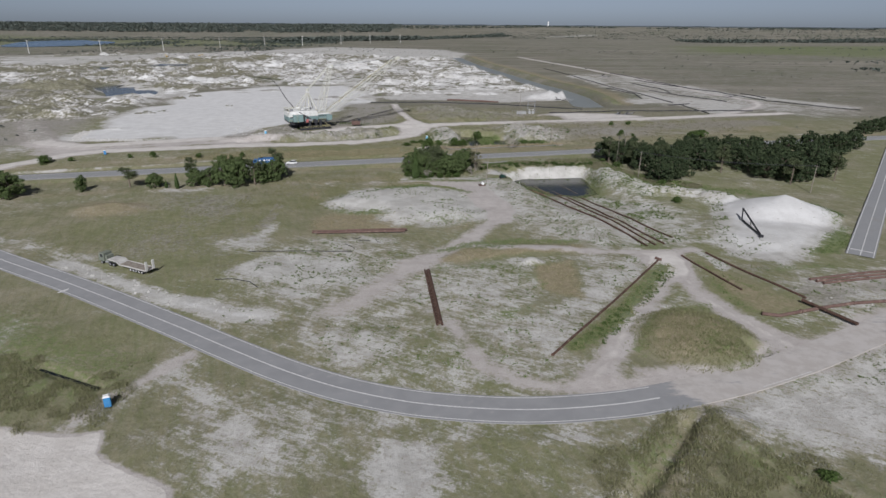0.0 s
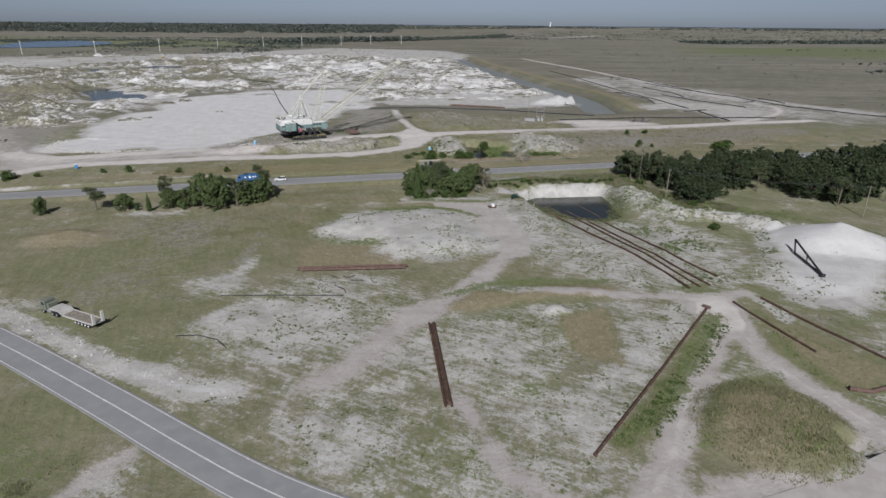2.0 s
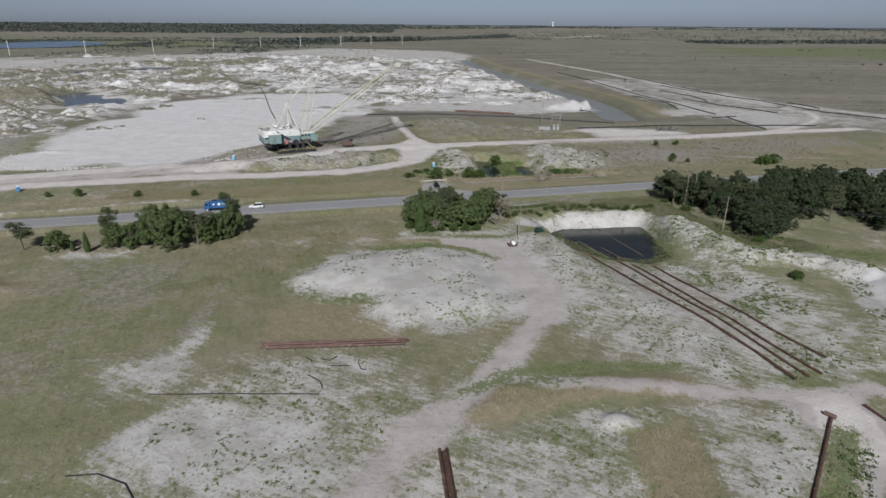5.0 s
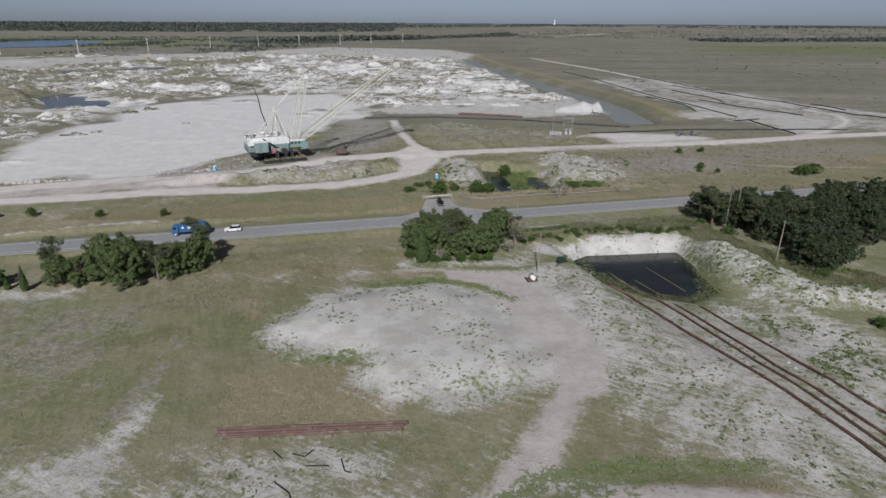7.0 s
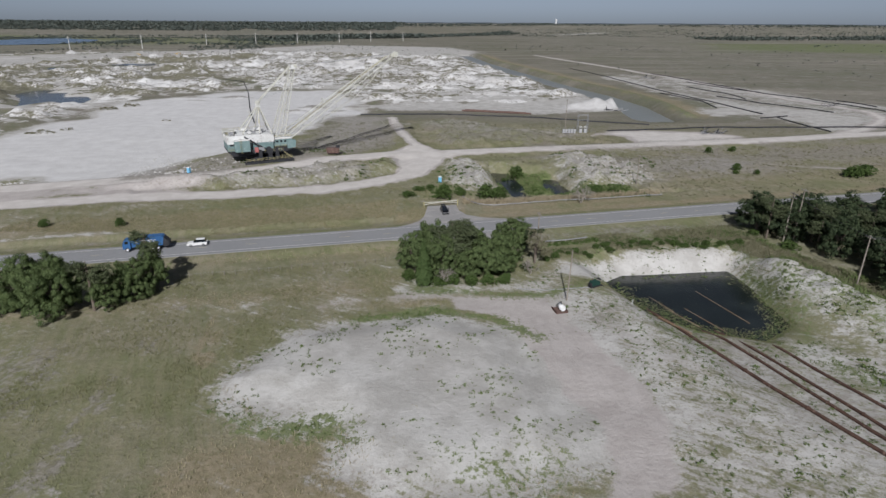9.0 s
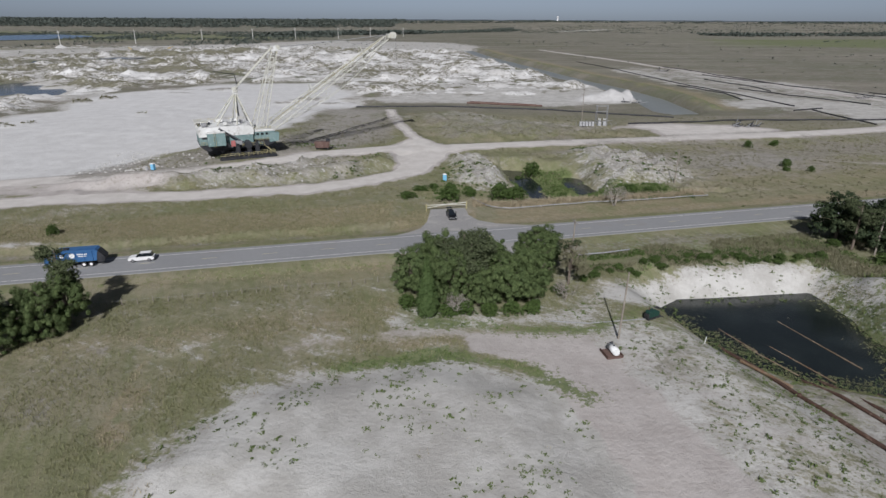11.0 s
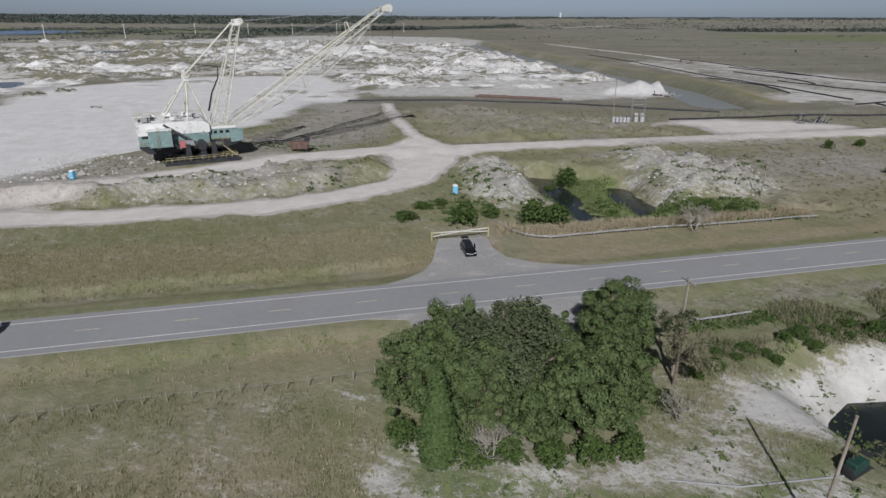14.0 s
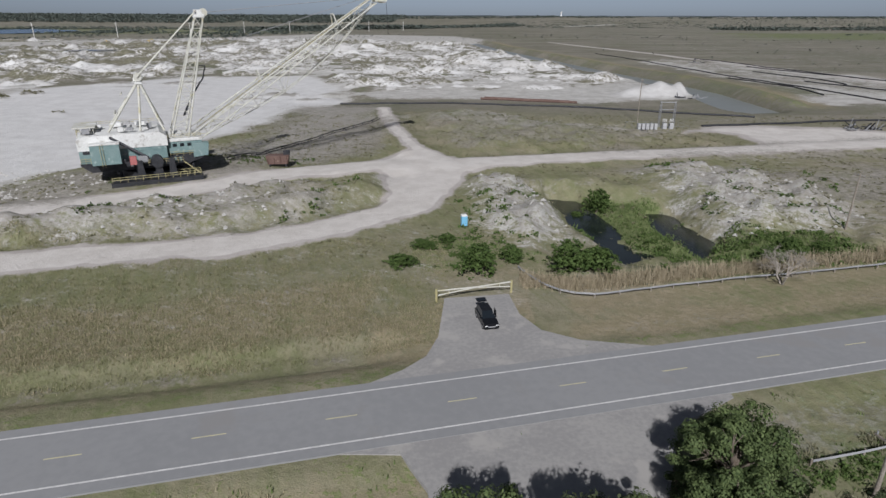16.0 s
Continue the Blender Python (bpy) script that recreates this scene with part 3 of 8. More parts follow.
    k = smooth(blob_dist(x, y, -83, 381, 24, 17, 26), -2, 6)
    z = z * (1 - k) + 0.9 * k
    return z


def ground_zones(x, y):
    """How far each cover claims a place: sand, track, weeds, dry grass, mud, far scrub."""
    sand, track, weed, dry, mud = (np.full(np.shape(x), v) for v in (0.06, -0.3, -0.25, -0.1, -0.3))
    off = hw_off(x, y)

    def put(z, d, soft, amount):
        k = smooth(d + jag, -soft * 2.2, soft * 2.2)
        np.copyto(z, np.maximum(z, z * (1 - k) + amount * k))

    A, L, B = area_dist, line_dist, blob_dist
    wob = (vnoise(x, y, 9, 21) - 0.5) * 6
    jag = (vnoise(x, y, 2.6, 22) - 0.5) * 1.6
    sand = sand - 0.45 * smooth(np.abs(off), 14, 24) - 0.3 * smooth(-y, -420, -330) * smooth(np.abs(x), 200, 300)
    sand = sand + 0.33 * smooth(blob_dist(x, y, 8, 135, 62, 42), -22, 10) + 0.14 * smooth(blob_dist(x, y, 10, 78, 50, 14), -10, 8) - 0.18 * smooth(blob_dist(x, y, -85, 112, 45, 22, -25), -8, 8)
    sand = sand - 0.16 * smooth(blob_dist(x, y, -65, 200, 45, 40), -15, 15)
    # open sand south of the highway
    put(sand, A(x, y, [(-44, 211), (-36, 230), (-9, 240), (9, 233), (17, 215), (18, 194), (0, 189), (-14, 190), (-20, 193), (-22, 203), (-38, 204)]) + wob * 0.5, 2.5, 1.08)
    put(sand, A(x, y, [(19, 259), (23, 265), (40, 273.6), (66, 276), (69, 272), (60, 268), (37, 266), (32, 256), (27, 255)]) + wob * 0.3, 1.2, 1.08)
    put(sand, A(x, y, [(20, 252), (36, 250), (50, 234), (66, 236), (72, 231), (88, 205), (78, 172), (58, 165), (40, 170), (24, 192), (22, 222), (12, 250)]) + wob, 4, 0.62)
    put(sand, L(x, y, [(70, 264), (76, 242), (83, 231), (97, 230), (108, 216)]) - 6 + wob, 3, 0.78)
    put(sand, A(x, y, [(84, 172), (96, 195), (103, 217), (122, 222), (138, 207), (132, 186), (112, 166), (95, 156), (84, 162)]) + wob * 0.5, 2.5, 1.3)
    put(sand, B(x, y, 119, 203, 20, 16, 20) + wob * 0.4, 2, 1.4)
    put(sand, L(x, y, [(24, 114), (56, 157)]) - 4.5 + wob * 0.6, 3, 0.68)
    put(sand, B(x, y, 9, 137, 10, 9) + wob, 4, 0.62)
    put(sand, B(x, y, 38, 150, 7, 16, -35) + wob, 4, 0.5)
    put(sand, B(x, y, -42, 151, 17, 11, -30) + wob, 5, 0.68)
    put(sand, B(x, y, -60, 169, 8, 4.5) + wob * 0.5, 2.5, 0.5)
    put(sand, B(x, y, -27, 158, 16, 8) + wob, 5, 0.5)
    put(sand, B(x, y, -15, 106, 11, 6.5, -25) + wob * 0.7, 3, 0.62)
    put(sand, B(x, y, 22, 156, 8, 4) + wob * 0.4, 2, 0.6)
    put(sand, B(x, y, 25, 155, 3, 2.3), 0.7, 1.0)
    put(sand, L(x, y, [(-104, 152), (-82, 139.5), (-65, 129.5), (-49, 122.5), (-41, 121)]) - 2.4 + wob * 0.3, 1.4, 1.32)
    put(sand, L(x, y, [(-150, 176), (-119, 168), (-101, 158)]) - 4 + wob * 0.6, 3, 0.72)
    put(sand, B(x, y, -30, 80, 9, 8, -20) + wob, 5, 0.66)
    put(dry, L(x, y, [(44, 84), (36, 72), (26, 60)]) - 6 + wob * 0.5, 3, 0.55)
    put(weed, L(x, y, [(38, 82), (30, 70)]) - 3 + wob, 3, 0.5)
    put(weed, A(x, y, [(-130, 140), (-60, 106), (-56, 92), (-74, 84), (-110, 96), (-140, 120)]) + wob, 4, 0.52)
    put(sand, L(x, y, [(-16, 249), (0, 249.5), (14, 251), (18, 258)]) - 1.0 + wob * 0.4, 1.2, 0.72)
    put(weed, L(x, y, [(-12, 250.5), (2, 247.5), (14, 247), (22, 252), (30, 258)]) - 1.8 + wob * 0.6, 1.6, 0.86)
    put(sand, L(x, y, [(-30, 93), (-12, 84), (8, 80), (24, 80)]) - 0.8 + wob * 0.3, 2, 0.55)
    put(sand, L(x, y, [(-60, 82), (-50, 98)]) - 1.5 + wob * 0.3, 1.5, 0.6)
    put(sand, A(x, y, [(10, 246), (24, 250), (26, 225), (22, 196), (14, 205)]) + wob * 0.5, 3, 0.85)
    put(sand, B(x, y, -5, 71, 5, 6, 20) + wob * 0.4, 1.6, 0.95)
    put(sand, L(x, y, [(-28, 74), (-38, 84), (-52, 100)]) - 2.5 + wob * 0.6, 2.5, 0.6)
    put(sand, B(x, y, -95, 112, 12, 5, -25) + wob, 4, 0.55)
    put(sand, A(x, y, [(45, 85), (57, 75), (74, 78), (92, 84), (112, 116), (95, 112), (75, 101), (56, 92)]) + wob * 0.6, 3, 0.8)
    put(sand, A(x, y, [(78, 118), (98, 122), (125, 138), (124, 152), (96, 150), (86, 140)]) + wob, 5, 0.55)
    put(sand, L(x, y, [(76, 163), (78, 152)]) - 1.0, 0.6, 1.0)
    put(sand, B(x, y, -52, 240, 16, 4) + wob, 4, 0.26)
    put(sand, L(x, y, [(-14, 252), (12, 251), (22, 262)]) - 2 + wob * 0.6, 2.5, 0.55)
    put(sand, B(x, y, -100, 229, 14, 2.5, 5) + wob * 0.5, 2, 0.55)
    put(sand, np.abs(off + 22) - 1.0 + wob * 0.5, 2, 0.24)
    put(sand, B(x, y, 10, 100, 16, 8) + wob, 4, 0.48)
    # tracks
    put(track, L(x, y, TRACK_MAIN) - 3.6 + wob * 0.2, 2.0, 1.0)
    put(track, A(x, y, [(-5, 240), (4.6, 236), (8.5, 224), (12.5, 211), (16.2, 203), (15.7, 190), (21.5, 190), (25.6, 204), (24.5, 213), (21, 223), (17, 236), (15, 245), (-5, 246)]) + wob * 0.1, 0.7, 1.0)
    put(track, L(x, y, TRACK_SW) - 4.6 + wob * 0.3, 3.2, 0.92)
    put(track, L(x, y, TRACK_W) - 2.2 + wob * 0.5, 2.6, 0.82)
    put(track, L(x, y, TRACK_EW) - 2.4 + wob * 0.25, 1.6, 1.02)
    for pts in (FORK_W, FORK_E):
        put(track, L(x, y, pts) - 3.2 + wob * 0.2, 1.8, 1.16)
    put(track, L(x, y, ARC + [(40, 96.5), (50, 99)]) - 2.6 + wob * 0.3, 2.0, 1.0)
    put(track, B(x, y, 63, 155, 7, 8) + wob * 0.4, 2, 1.3)
    put(track, B(x, y, 70, 105, 7, 5) + wob * 0.4, 2, 1.05)
    put(track, L(x, y, [(-50, 104), (-56, 94), (-61, 84)]) - 1.8 + wob * 0.3, 1.5, 0.85)
    put(track, L(x, y, ROAD_CURVE_E) - 5.0 + wob * 0.5, 1.8, 1.0)
    put(track, A(x, y, [(-74, 81.5), (-63, 79), (-55, 80), (-53, 75), (-39, 68.5), (-34, 60), (-44, 44), (-70, 36), (-104, 40), (-124, 58), (-120, 84), (-98, 93)]) + wob * 0.25, 0.8, 1.8)
    put(track, L(x, y, [(44, 215), (30, 222), (20, 240)]) - 2 + wob * 0.4, 2, 0.6)
    put(track, L(x, y, [(57, 190), (40, 205), (33, 225), (22, 238)]) - 1.5 + wob * 0.3, 2, 0.55)
    # mine
    put(sand, A(x, y, PAN) + wob * 1.5 + (vnoise(x, y, 30, 93) - 0.5) * 26, 3, 1.4)
    put(sand, A(x, y, PAN_BACK) + wob, 5, 1.05)
    inside = smooth(A(x, y, SPOIL) + wob, -10, 10)
    ridge = 0.44 * vnoise(x + 0.5 * y, y, 26, 13) + 0.34 * vnoise(x, y, 11, 14) + 0.22 * vnoise(x, y, 5, 43)
    sand = sand * (1 - inside) + inside * (-0.15 + 1.3 * smooth(-ridge, -0.56, -0.42))
    weed += inside * 0.7 * smooth(ridge, 0.38, 0.48) * smooth(-vnoise(x, y, 45, 24), -0.55, -0.35)
    mud += inside * 0.55 * smooth(ridge, 0.36, 0.5)
    lowl = vnoise(x, y, 35, 23)
    sand += inside * (0.5 * (lowl - 0.5))
    put(sand, B(x, y, 95, 550, 28, 18, 20), 3, 1.3)
    put(sand, A(x, y, PLAIN) + wob * 4, 14, 0.92)
    put(track, L(x, y, [(-700, 1080), (-540, 1150), (-330, 1480), (-40, 1420)]) - 12 + wob, 8, 0.8)
    put(sand, A(x, y, [(169, 858), (227, 815), (259, 678), (287, 548), (320, 475), (271, 443), (211, 487), (173, 542), (183, 673)]) + wob * 4, 14, 0.5)
    YARD_ROAD = [(134, 423), (164, 430), (193, 443), (217, 459), (246, 485), (262, 506), (272, 530), (266, 560), (256, 602), (253, 690), (238, 785), (215, 910), (194, 1030), (150, 1250)]
    put(track, L(x, y, YARD_ROAD) - 4.5 + wob * 0.3, 2, 1.4)
    put(track, L(x, y, [(70, 402), (96, 393), (116, 384), (134, 375), (152, 370), (240, 368)]) - 1.6 + wob * 0.3, 1.5, 0.8)
    put(sand, L(x, y, [(170, 800), (178, 700), (184, 620), (200, 560)]) - 7 + wob * 2, 6, 0.95)
    put(sand, L(x, y, [(235, 790), (246, 690), (268, 600), (330, 500)]) - 9 + wob * 2, 6, 0.95)
    put(sand, A(x, y, [(164, 546), (160, 512), (192, 514), (200, 478), (198, 450), (219, 462), (250, 505), (240, 548), (200, 560)]) + wob * 2, 6, 0.9)
    put(mud, L(x, y, [(190, 660), (210, 590), (236, 545)]) - 6 + wob, 5, 0.8)
    put(mud, L(x, y, [(160, 480), (186, 500), (215, 512)]) - 4 + wob, 4, 0.7)
    put(mud, A(x, y, [(20, 404), (80, 412), (134, 418), (220, 446), (240, 440), (134, 408), (60, 398)]) + wob, 4, 0.75)
    put(weed, L(x, y, [(a + 24, b + 6) for a, b in CANAL]) - 7 + wob, 5, 0.6)
    put(dry, L(x, y, [(a + 32, b + 10) for a, b in CANAL]) - 12 + wob, 6, 0.85)
    put(mud, L(x, y, [(86, 470), (150, 474)]) - 6 + wob, 4, 0.5)
    put(track, L(x, y, HAUL_UP) - 5.8 + wob * 0.2, 1.2, 1.4)
    put(track, L(x, y, HAUL_LOW) - 5.4 + wob * 0.2, 1.2, 1.4)
    put(track, L(x, y, HAUL_UP_END) - 3.0 + wob * 0.2, 1.2, 1.4)
    put(track, A(x, y, [(-32, 396), (-27, 408), (-17, 410), (-4, 398), (-5, 386), (-10, 370), (-15, 352), (-25, 346), (-26, 366)]) + wob * 0.3, 1.5, 1.4)
    put(track, A(x, y, [(72, 446), (80, 456), (100, 461), (130, 452), (150, 440), (130, 424), (86, 420), (86, 438)]) + wob * 0.8, 3, 1.3)
    put(track, B(x, y, -66, 378, 18, 7, 26) + wob, 3, 0.62)
    put(sand, A(x, y, [(-7, 377), (1, 383), (8, 372), (11, 352), (8, 337), (2, 331), (-6, 348)]) + wob * 0.8, 3, 0.7)
    put(mud, A(x, y, [(-7, 377), (1, 383), (8, 372), (11, 352), (8, 337), (2, 331), (-6, 348)]) + wob * 0.8, 3, 0.45)
    put(sand, A(x, y, [(35, 386), (48, 395), (62, 387), (74, 364), (70, 350), (57, 344), (43, 340), (38, 362)]) + wob * 0.9, 4, 0.68)
    put(mud, A(x, y, [(35, 386), (48, 395), (62, 387), (74, 364), (70, 350), (57, 344), (43, 340), (38, 362)]) + wob * 0.9, 4, 0.48)
    put(sand, A(x, y, [(-125, 332), (-92, 347), (-60, 362), (-50, 362), (-50, 340), (-62, 334), (-90, 331)]) + wob * 1.2, 4, 0.56)
    put(sand, L(x, y, [(-56, 362), (-36, 374), (-26, 374)]) - 2 + wob * 0.6, 2.5, 0.75)
    put(sand, L(x, y, [(-90, 286), (-114, 281), (-131, 275), (-150, 270), (-190, 258)]) - 0.8 + wob * 0.2, 1.2, 0.95)
    put(mud, A(x, y, [(-214, 330), (-222, 400), (-250, 455), (-280, 500), (-400, 600), (-420, 480), (-300, 330), (-230, 300)]) + wob * 2, 8, 0.75)
    put(sand, A(x, y, [(-205, 300), (-222, 400), (-250, 455), (-280, 500), (-400, 600), (-420, 480), (-300, 330), (-230, 290)]) + wob * 2, 8, 0.5)
    put(track, L(x, y, [(-190, 306), (-222, 326), (-262, 386), (-300, 440)]) - 11 + wob * 0.6, 4, 1.02)
    put(mud, L(x, y, [(-70, 392), (-38, 463)]) - 6 + wob, 6, 0.6)
    put(mud, L(x, y, [(20, 406), (120, 430), (230, 458)]) - 4 + wob, 3, 0.55)
    put(mud, L(x, y, [(-40, 512), (60, 500)]) - 3 + wob, 4, 0.6)
    # weeds and dry grass
    put(dry, A(x, y, [(-34, 484), (-2, 498), (70, 452), (80, 420), (20, 408), (-12, 402)]) + wob, 5, 0.42)
    put(sand, A(x, y, [(-30, 470), (0, 488), (60, 450), (66, 440), (10, 440)]) + wob * 1.5, 5, 0.5)
    put(mud, A(x, y, [(-32, 474), (-4, 492), (60, 452), (76, 424), (20, 412), (-10, 408)]) + wob * 1.8, 6, 0.56)
    put(sand, A(x, y, [(-100, 350), (-88, 372), (-112, 372), (-125, 345)]) + wob, 4, 0.5)
    put(mud, A(x, y, [(-125, 330), (-92, 344), (-60, 362), (-30, 376), (-30, 366), (-60, 343), (-90, 331)]) + wob, 3, 0.42)
    put(dry, A(x, y, [(-125, 330), (-92, 344), (-60, 362), (-30, 376), (-26, 362), (-60, 340), (-90, 329)]) + wob, 3, 0.3)
    put(weed, A(x, y, [(-54, 340), (-48, 352), (-36, 362), (-28, 364), (-28, 350), (-42, 338)]) + wob, 3, 0.34)
    put(mud, L(x, y, [(60, 378), (130, 392), (220, 415)]) - 8 + wob, 5, 0.42)
    put(dry, A(x, y, [(44, 322), (150, 345), (230, 380), (230, 440), (90, 404), (70, 380), (76, 350)]) + wob, 6, 0.5)
    put(sand, B(x, y, 100, 372, 26, 9, 14) + wob, 6, 0.4)
    put(dry, A(x, y, [(-6, 344), (8, 330), (2, 316), (-14, 314), (-16, 332)]) + wob, 3, 0.55)
    put(weed, L(x, y, [(-16, 331), (-6, 334), (2, 328)]) - 2 + wob, 2, 0.55)
    for pts in ([(43, 236), (49, 219), (58, 182), (63, 168)], [(48, 236), (57, 200), (66, 170)], [(56, 238), (65, 204), (73, 177)]):
        put(weed, L(x, y, pts) - 0.6 + wob * 0.25, 1.0, 0.46)
    put(mud, L(x, y, [(50, 226), (58, 200), (68, 172)]) - 5 + wob, 4, 0.5)
    put(weed, B(x, y, 62, 168, 9, 3, -10) + wob * 0.6, 2, 0.62)
    put(weed, L(x, y, [(34, 232), (40, 205), (48, 185)]) - 3 + wob, 3, 0.36)
    put(weed, L(x, y, [(72, 250), (82, 222), (92, 205), (100, 215)]) - 3 + wob, 3, 0.42)
    put(weed, np.abs(A(x, y, POND)) - 1.8 + wob * 0.3 + np.where(y - 0.4 * x < 240, 0, 50), 1.2, 0.8)
    put(weed, A(x, y, [(17, 372), (36, 366), (36, 352), (33, 334), (25, 332)]) + wob * 0.3, 1.5, 1.05)
    put(weed, A(x, y, [(36, 345), (42, 345), (60, 338), (60, 326), (34, 328)]) + wob * 0.5, 2, 0.75)
    put(weed, L(x, y, [(2, 372), (10, 352), (14, 340)]) - 0.5 + wob * 0.5, 1.2, 0.7)
    put(mud, L(x, y, [(4, 376), (18, 376), (34, 370)]) - 1.5 + wob * 0.4, 1.5, 0.7)
    put(weed, B(x, y, 40, 327, 14, 5, 12) + wob * 0.4, 2.5, 0.8)
    put(weed, A(x, y, [(-42, 206), (-22, 205), (-19, 199), (-36, 201)]) + wob * 0.5, 2, 0.72)
    put(weed, A(x, y, [(-8, 196), (12, 200), (14, 186), (0, 186)]) + wob, 3, 0.4)
    put(dry, A(x, y, [(2, 194), (13, 196), (14, 184), (3, 184)]) + wob, 3, 0.55)
    put(weed, A(x, y, [(2, 164), (16, 171), (42, 175), (40, 170), (14, 164)]) + wob * 0.4, 2, 0.66)
    put(weed, L(x, y, [(28, 108), (37, 117.5), (51, 137), (61, 152)]) - 2.4 + wob * 0.35, 1.2, 1.05)
    put(weed, L(x, y, [(41, 108), (48, 121), (62, 127)]) - 2.0 + wob * 0.5, 2, 0.7)
    put(weed, B(x, y, 58, 108, 8, 9) + wob * 0.6, 3, 0.55)
    put(weed, L(x, y, [(0, 150), (18, 154), (26, 140), (24, 130), (14, 122)]) - 1.8 + wob * 0.7, 2, 0.72)
    put(weed, L(x, y, [(72, 155), (80, 135)]) - 2.5 + wob * 0.5, 2, 0.6)
    put(weed, L(x, y, [(10, 229), (4, 236), (-8, 239.5), (-24, 236)]) - 2.0 + wob * 0.35, 1.2, 1.05)
    put(mud, B(x, y, 26, 238, 5, 8, -20) + wob * 0.6, 3, 0.72)
    put(weed, B(x, y, 25, 237, 6, 8, -20) + wob * 0.8, 3, 0.4)
    put(dry, B(x, y, -12, 243, 10, 2.5, 5) + wob * 0.3, 2, 0.8)
    put(weed, np.abs(off + 17) - 2.0 + wob * 0.5 + np.where((x > 18) & (x < 75), 0, 50), 2, 0.75)
    put(weed, B(x, y, 65, 98, 10, 8) + wob, 4, 0.5)
    put(weed, L(x, y, [(36, 80), (52, 70), (60, 60)]) - 4 + wob, 4, 0.55)
    put(weed, B(x, y, 104, 106, 10, 6, 20) + wob, 3, 0.7)
    put(weed, L(x, y, [(84, 245), (110, 237), (128, 226)]) - 7 + wob, 4, 0.68)
    put(dry, L(x, y, [(72, 280), (82, 260), (90, 246), (104, 242)]) - 4 + wob, 3, 0.8)
    put(weed, L(x, y, [(138, 200), (122, 166)]) - 3 + wob, 3, 0.6)
    put(weed, A(x, y, [(-30, 478), (-3, 492), (40, 450), (60, 430), (22, 412), (-10, 408)]) + wob * 1.5, 6, 0.4)
    put(weed, L(x, y, [(-90, 333), (-60, 338), (-48, 340)]) - 1.5 + wob * 0.6, 2, 0.5)
    put(sand, L(x, y, [(-84, 340), (-66, 345), (-56, 352)]) - 2.5 + wob * 0.7, 2, 0.72)
    put(dry, A(x, y, [(-1, 155), (6, 166), (23, 169), (42, 169), (40, 163), (24, 162), (7, 156)]) + wob * 0.3, 1.2, 1.3)
    put(dry, A(x, y, [(26, 152), (36, 156), (34, 132), (25, 136)]) + wob * 0.3, 1.5, 1.3)
    put(dry, B(x, y, 54, 112, 11, 11, 40) + wob * 0.4, 3, 0.95)
    put(dry, A(x, y, [(-42, 198), (-22, 199), (-12, 188), (-12, 181), (-40, 178)]) + wob, 3, 0.7)
    put(dry, np.abs(off - 24) - 9 + wob * 0.6 + np.where(x < -22, 0, 60), 2, 0.52)
    put(dry, np.abs(off - 17) - 6 + wob * 0.4 + np.where((x > -22) & (x < 0), 0, 60), 2, 0.6)
    put(dry, np.abs(off - 18) - 3.0 + wob * 0.3 + np.where((x > 4) & (x < 60), 0, 60), 2, 0.8)
    put(dry, np.abs(off + 31) - 6 + wob * 0.6 + np.where(x < -16, 0, 60), 3, 0.55)
    put(dry, np.abs(off + 10) - 3 + wob + np.where(x < -10, 0, 60), 3, 0.62)
    put(dry, np.abs(off - 9.5) - 2.2 + wob * 0.5, 2, 0.72)
    put(mud, np.abs(off - 13) - 1.0 + wob * 0.25 + np.where(x < -22, 0, 60), 1.2, 0.85)
    put(mud, B(x, y, -85, 178, 34, 42, 10) + wob * 2, 10, 0.33)
    put(mud, L(x, y, [(88, 150), (104, 138), (120, 142)]) - 5 + wob, 4, 0.6)
    put(mud, A(x, y, [(46, 240), (70, 200), (60, 172), (52, 180), (40, 230)]) + wob, 5, 0.42)
    # grown-over ground keeps no open sand
    for pts, amt in (([(-3, 154), (6, 168), (23, 171), (44, 171), (41, 162), (24, 160), (7, 154)], 0.9), ([(26, 152), (36, 156), (34, 132), (25, 136)], 0.8),
                     ([(73, 163), (78, 150), (87, 128), (79, 124), (72, 124), (69, 136)], 0.9), ([(42, 112), (52, 125), (62, 127), (61, 116), (65, 109), (63, 104), (55, 99), (41, 98), (39, 105)], 0.95),
                     ([(28, 104), (26, 108), (59, 154), (63, 152)], 0.55), ([(-130, 210), (-70, 190), (-46, 172), (-60, 140), (-100, 158), (-150, 180)], 0.6)):
        k = amt * smooth(A(x, y, pts) + wob * 0.4 + jag, -1.5, 2.0)
        sand = sand * (1 - k) - 0.25 * k
    put(dry, A(x, y, [(73, 163), (78, 150), (87, 128), (79, 124), (72, 124), (69, 136)]) + wob * 0.4, 2, 0.75)
    put(weed, L(x, y, [(72, 125), (70, 136), (74, 160)]) - 1.2 + wob * 0.4, 1.5, 0.7)
    put(sand, A(x, y, [(75, 164), (77, 161), (78, 151), (76, 149)]), 0.6, 1.1)
    put(mud, A(x, y, [(84, 150), (90, 140), (104, 138), (94, 126), (87, 128)]) + wob * 0.5, 2, 0.75)
    put(weed, A(x, y, [(125, 184), (134, 186), (117, 161), (106, 161)]) + wob * 0.4, 2, 0.9)
    put(weed, L(x, y, [(86, 150), (91, 150), (110, 153)]) - 2 + wob * 0.5, 2, 0.7)
    put(weed, L(x, y, [(-2, 162), (8, 170), (24, 173), (42, 173)]) - 1.4 + wob * 0.3, 1.2, 0.8)
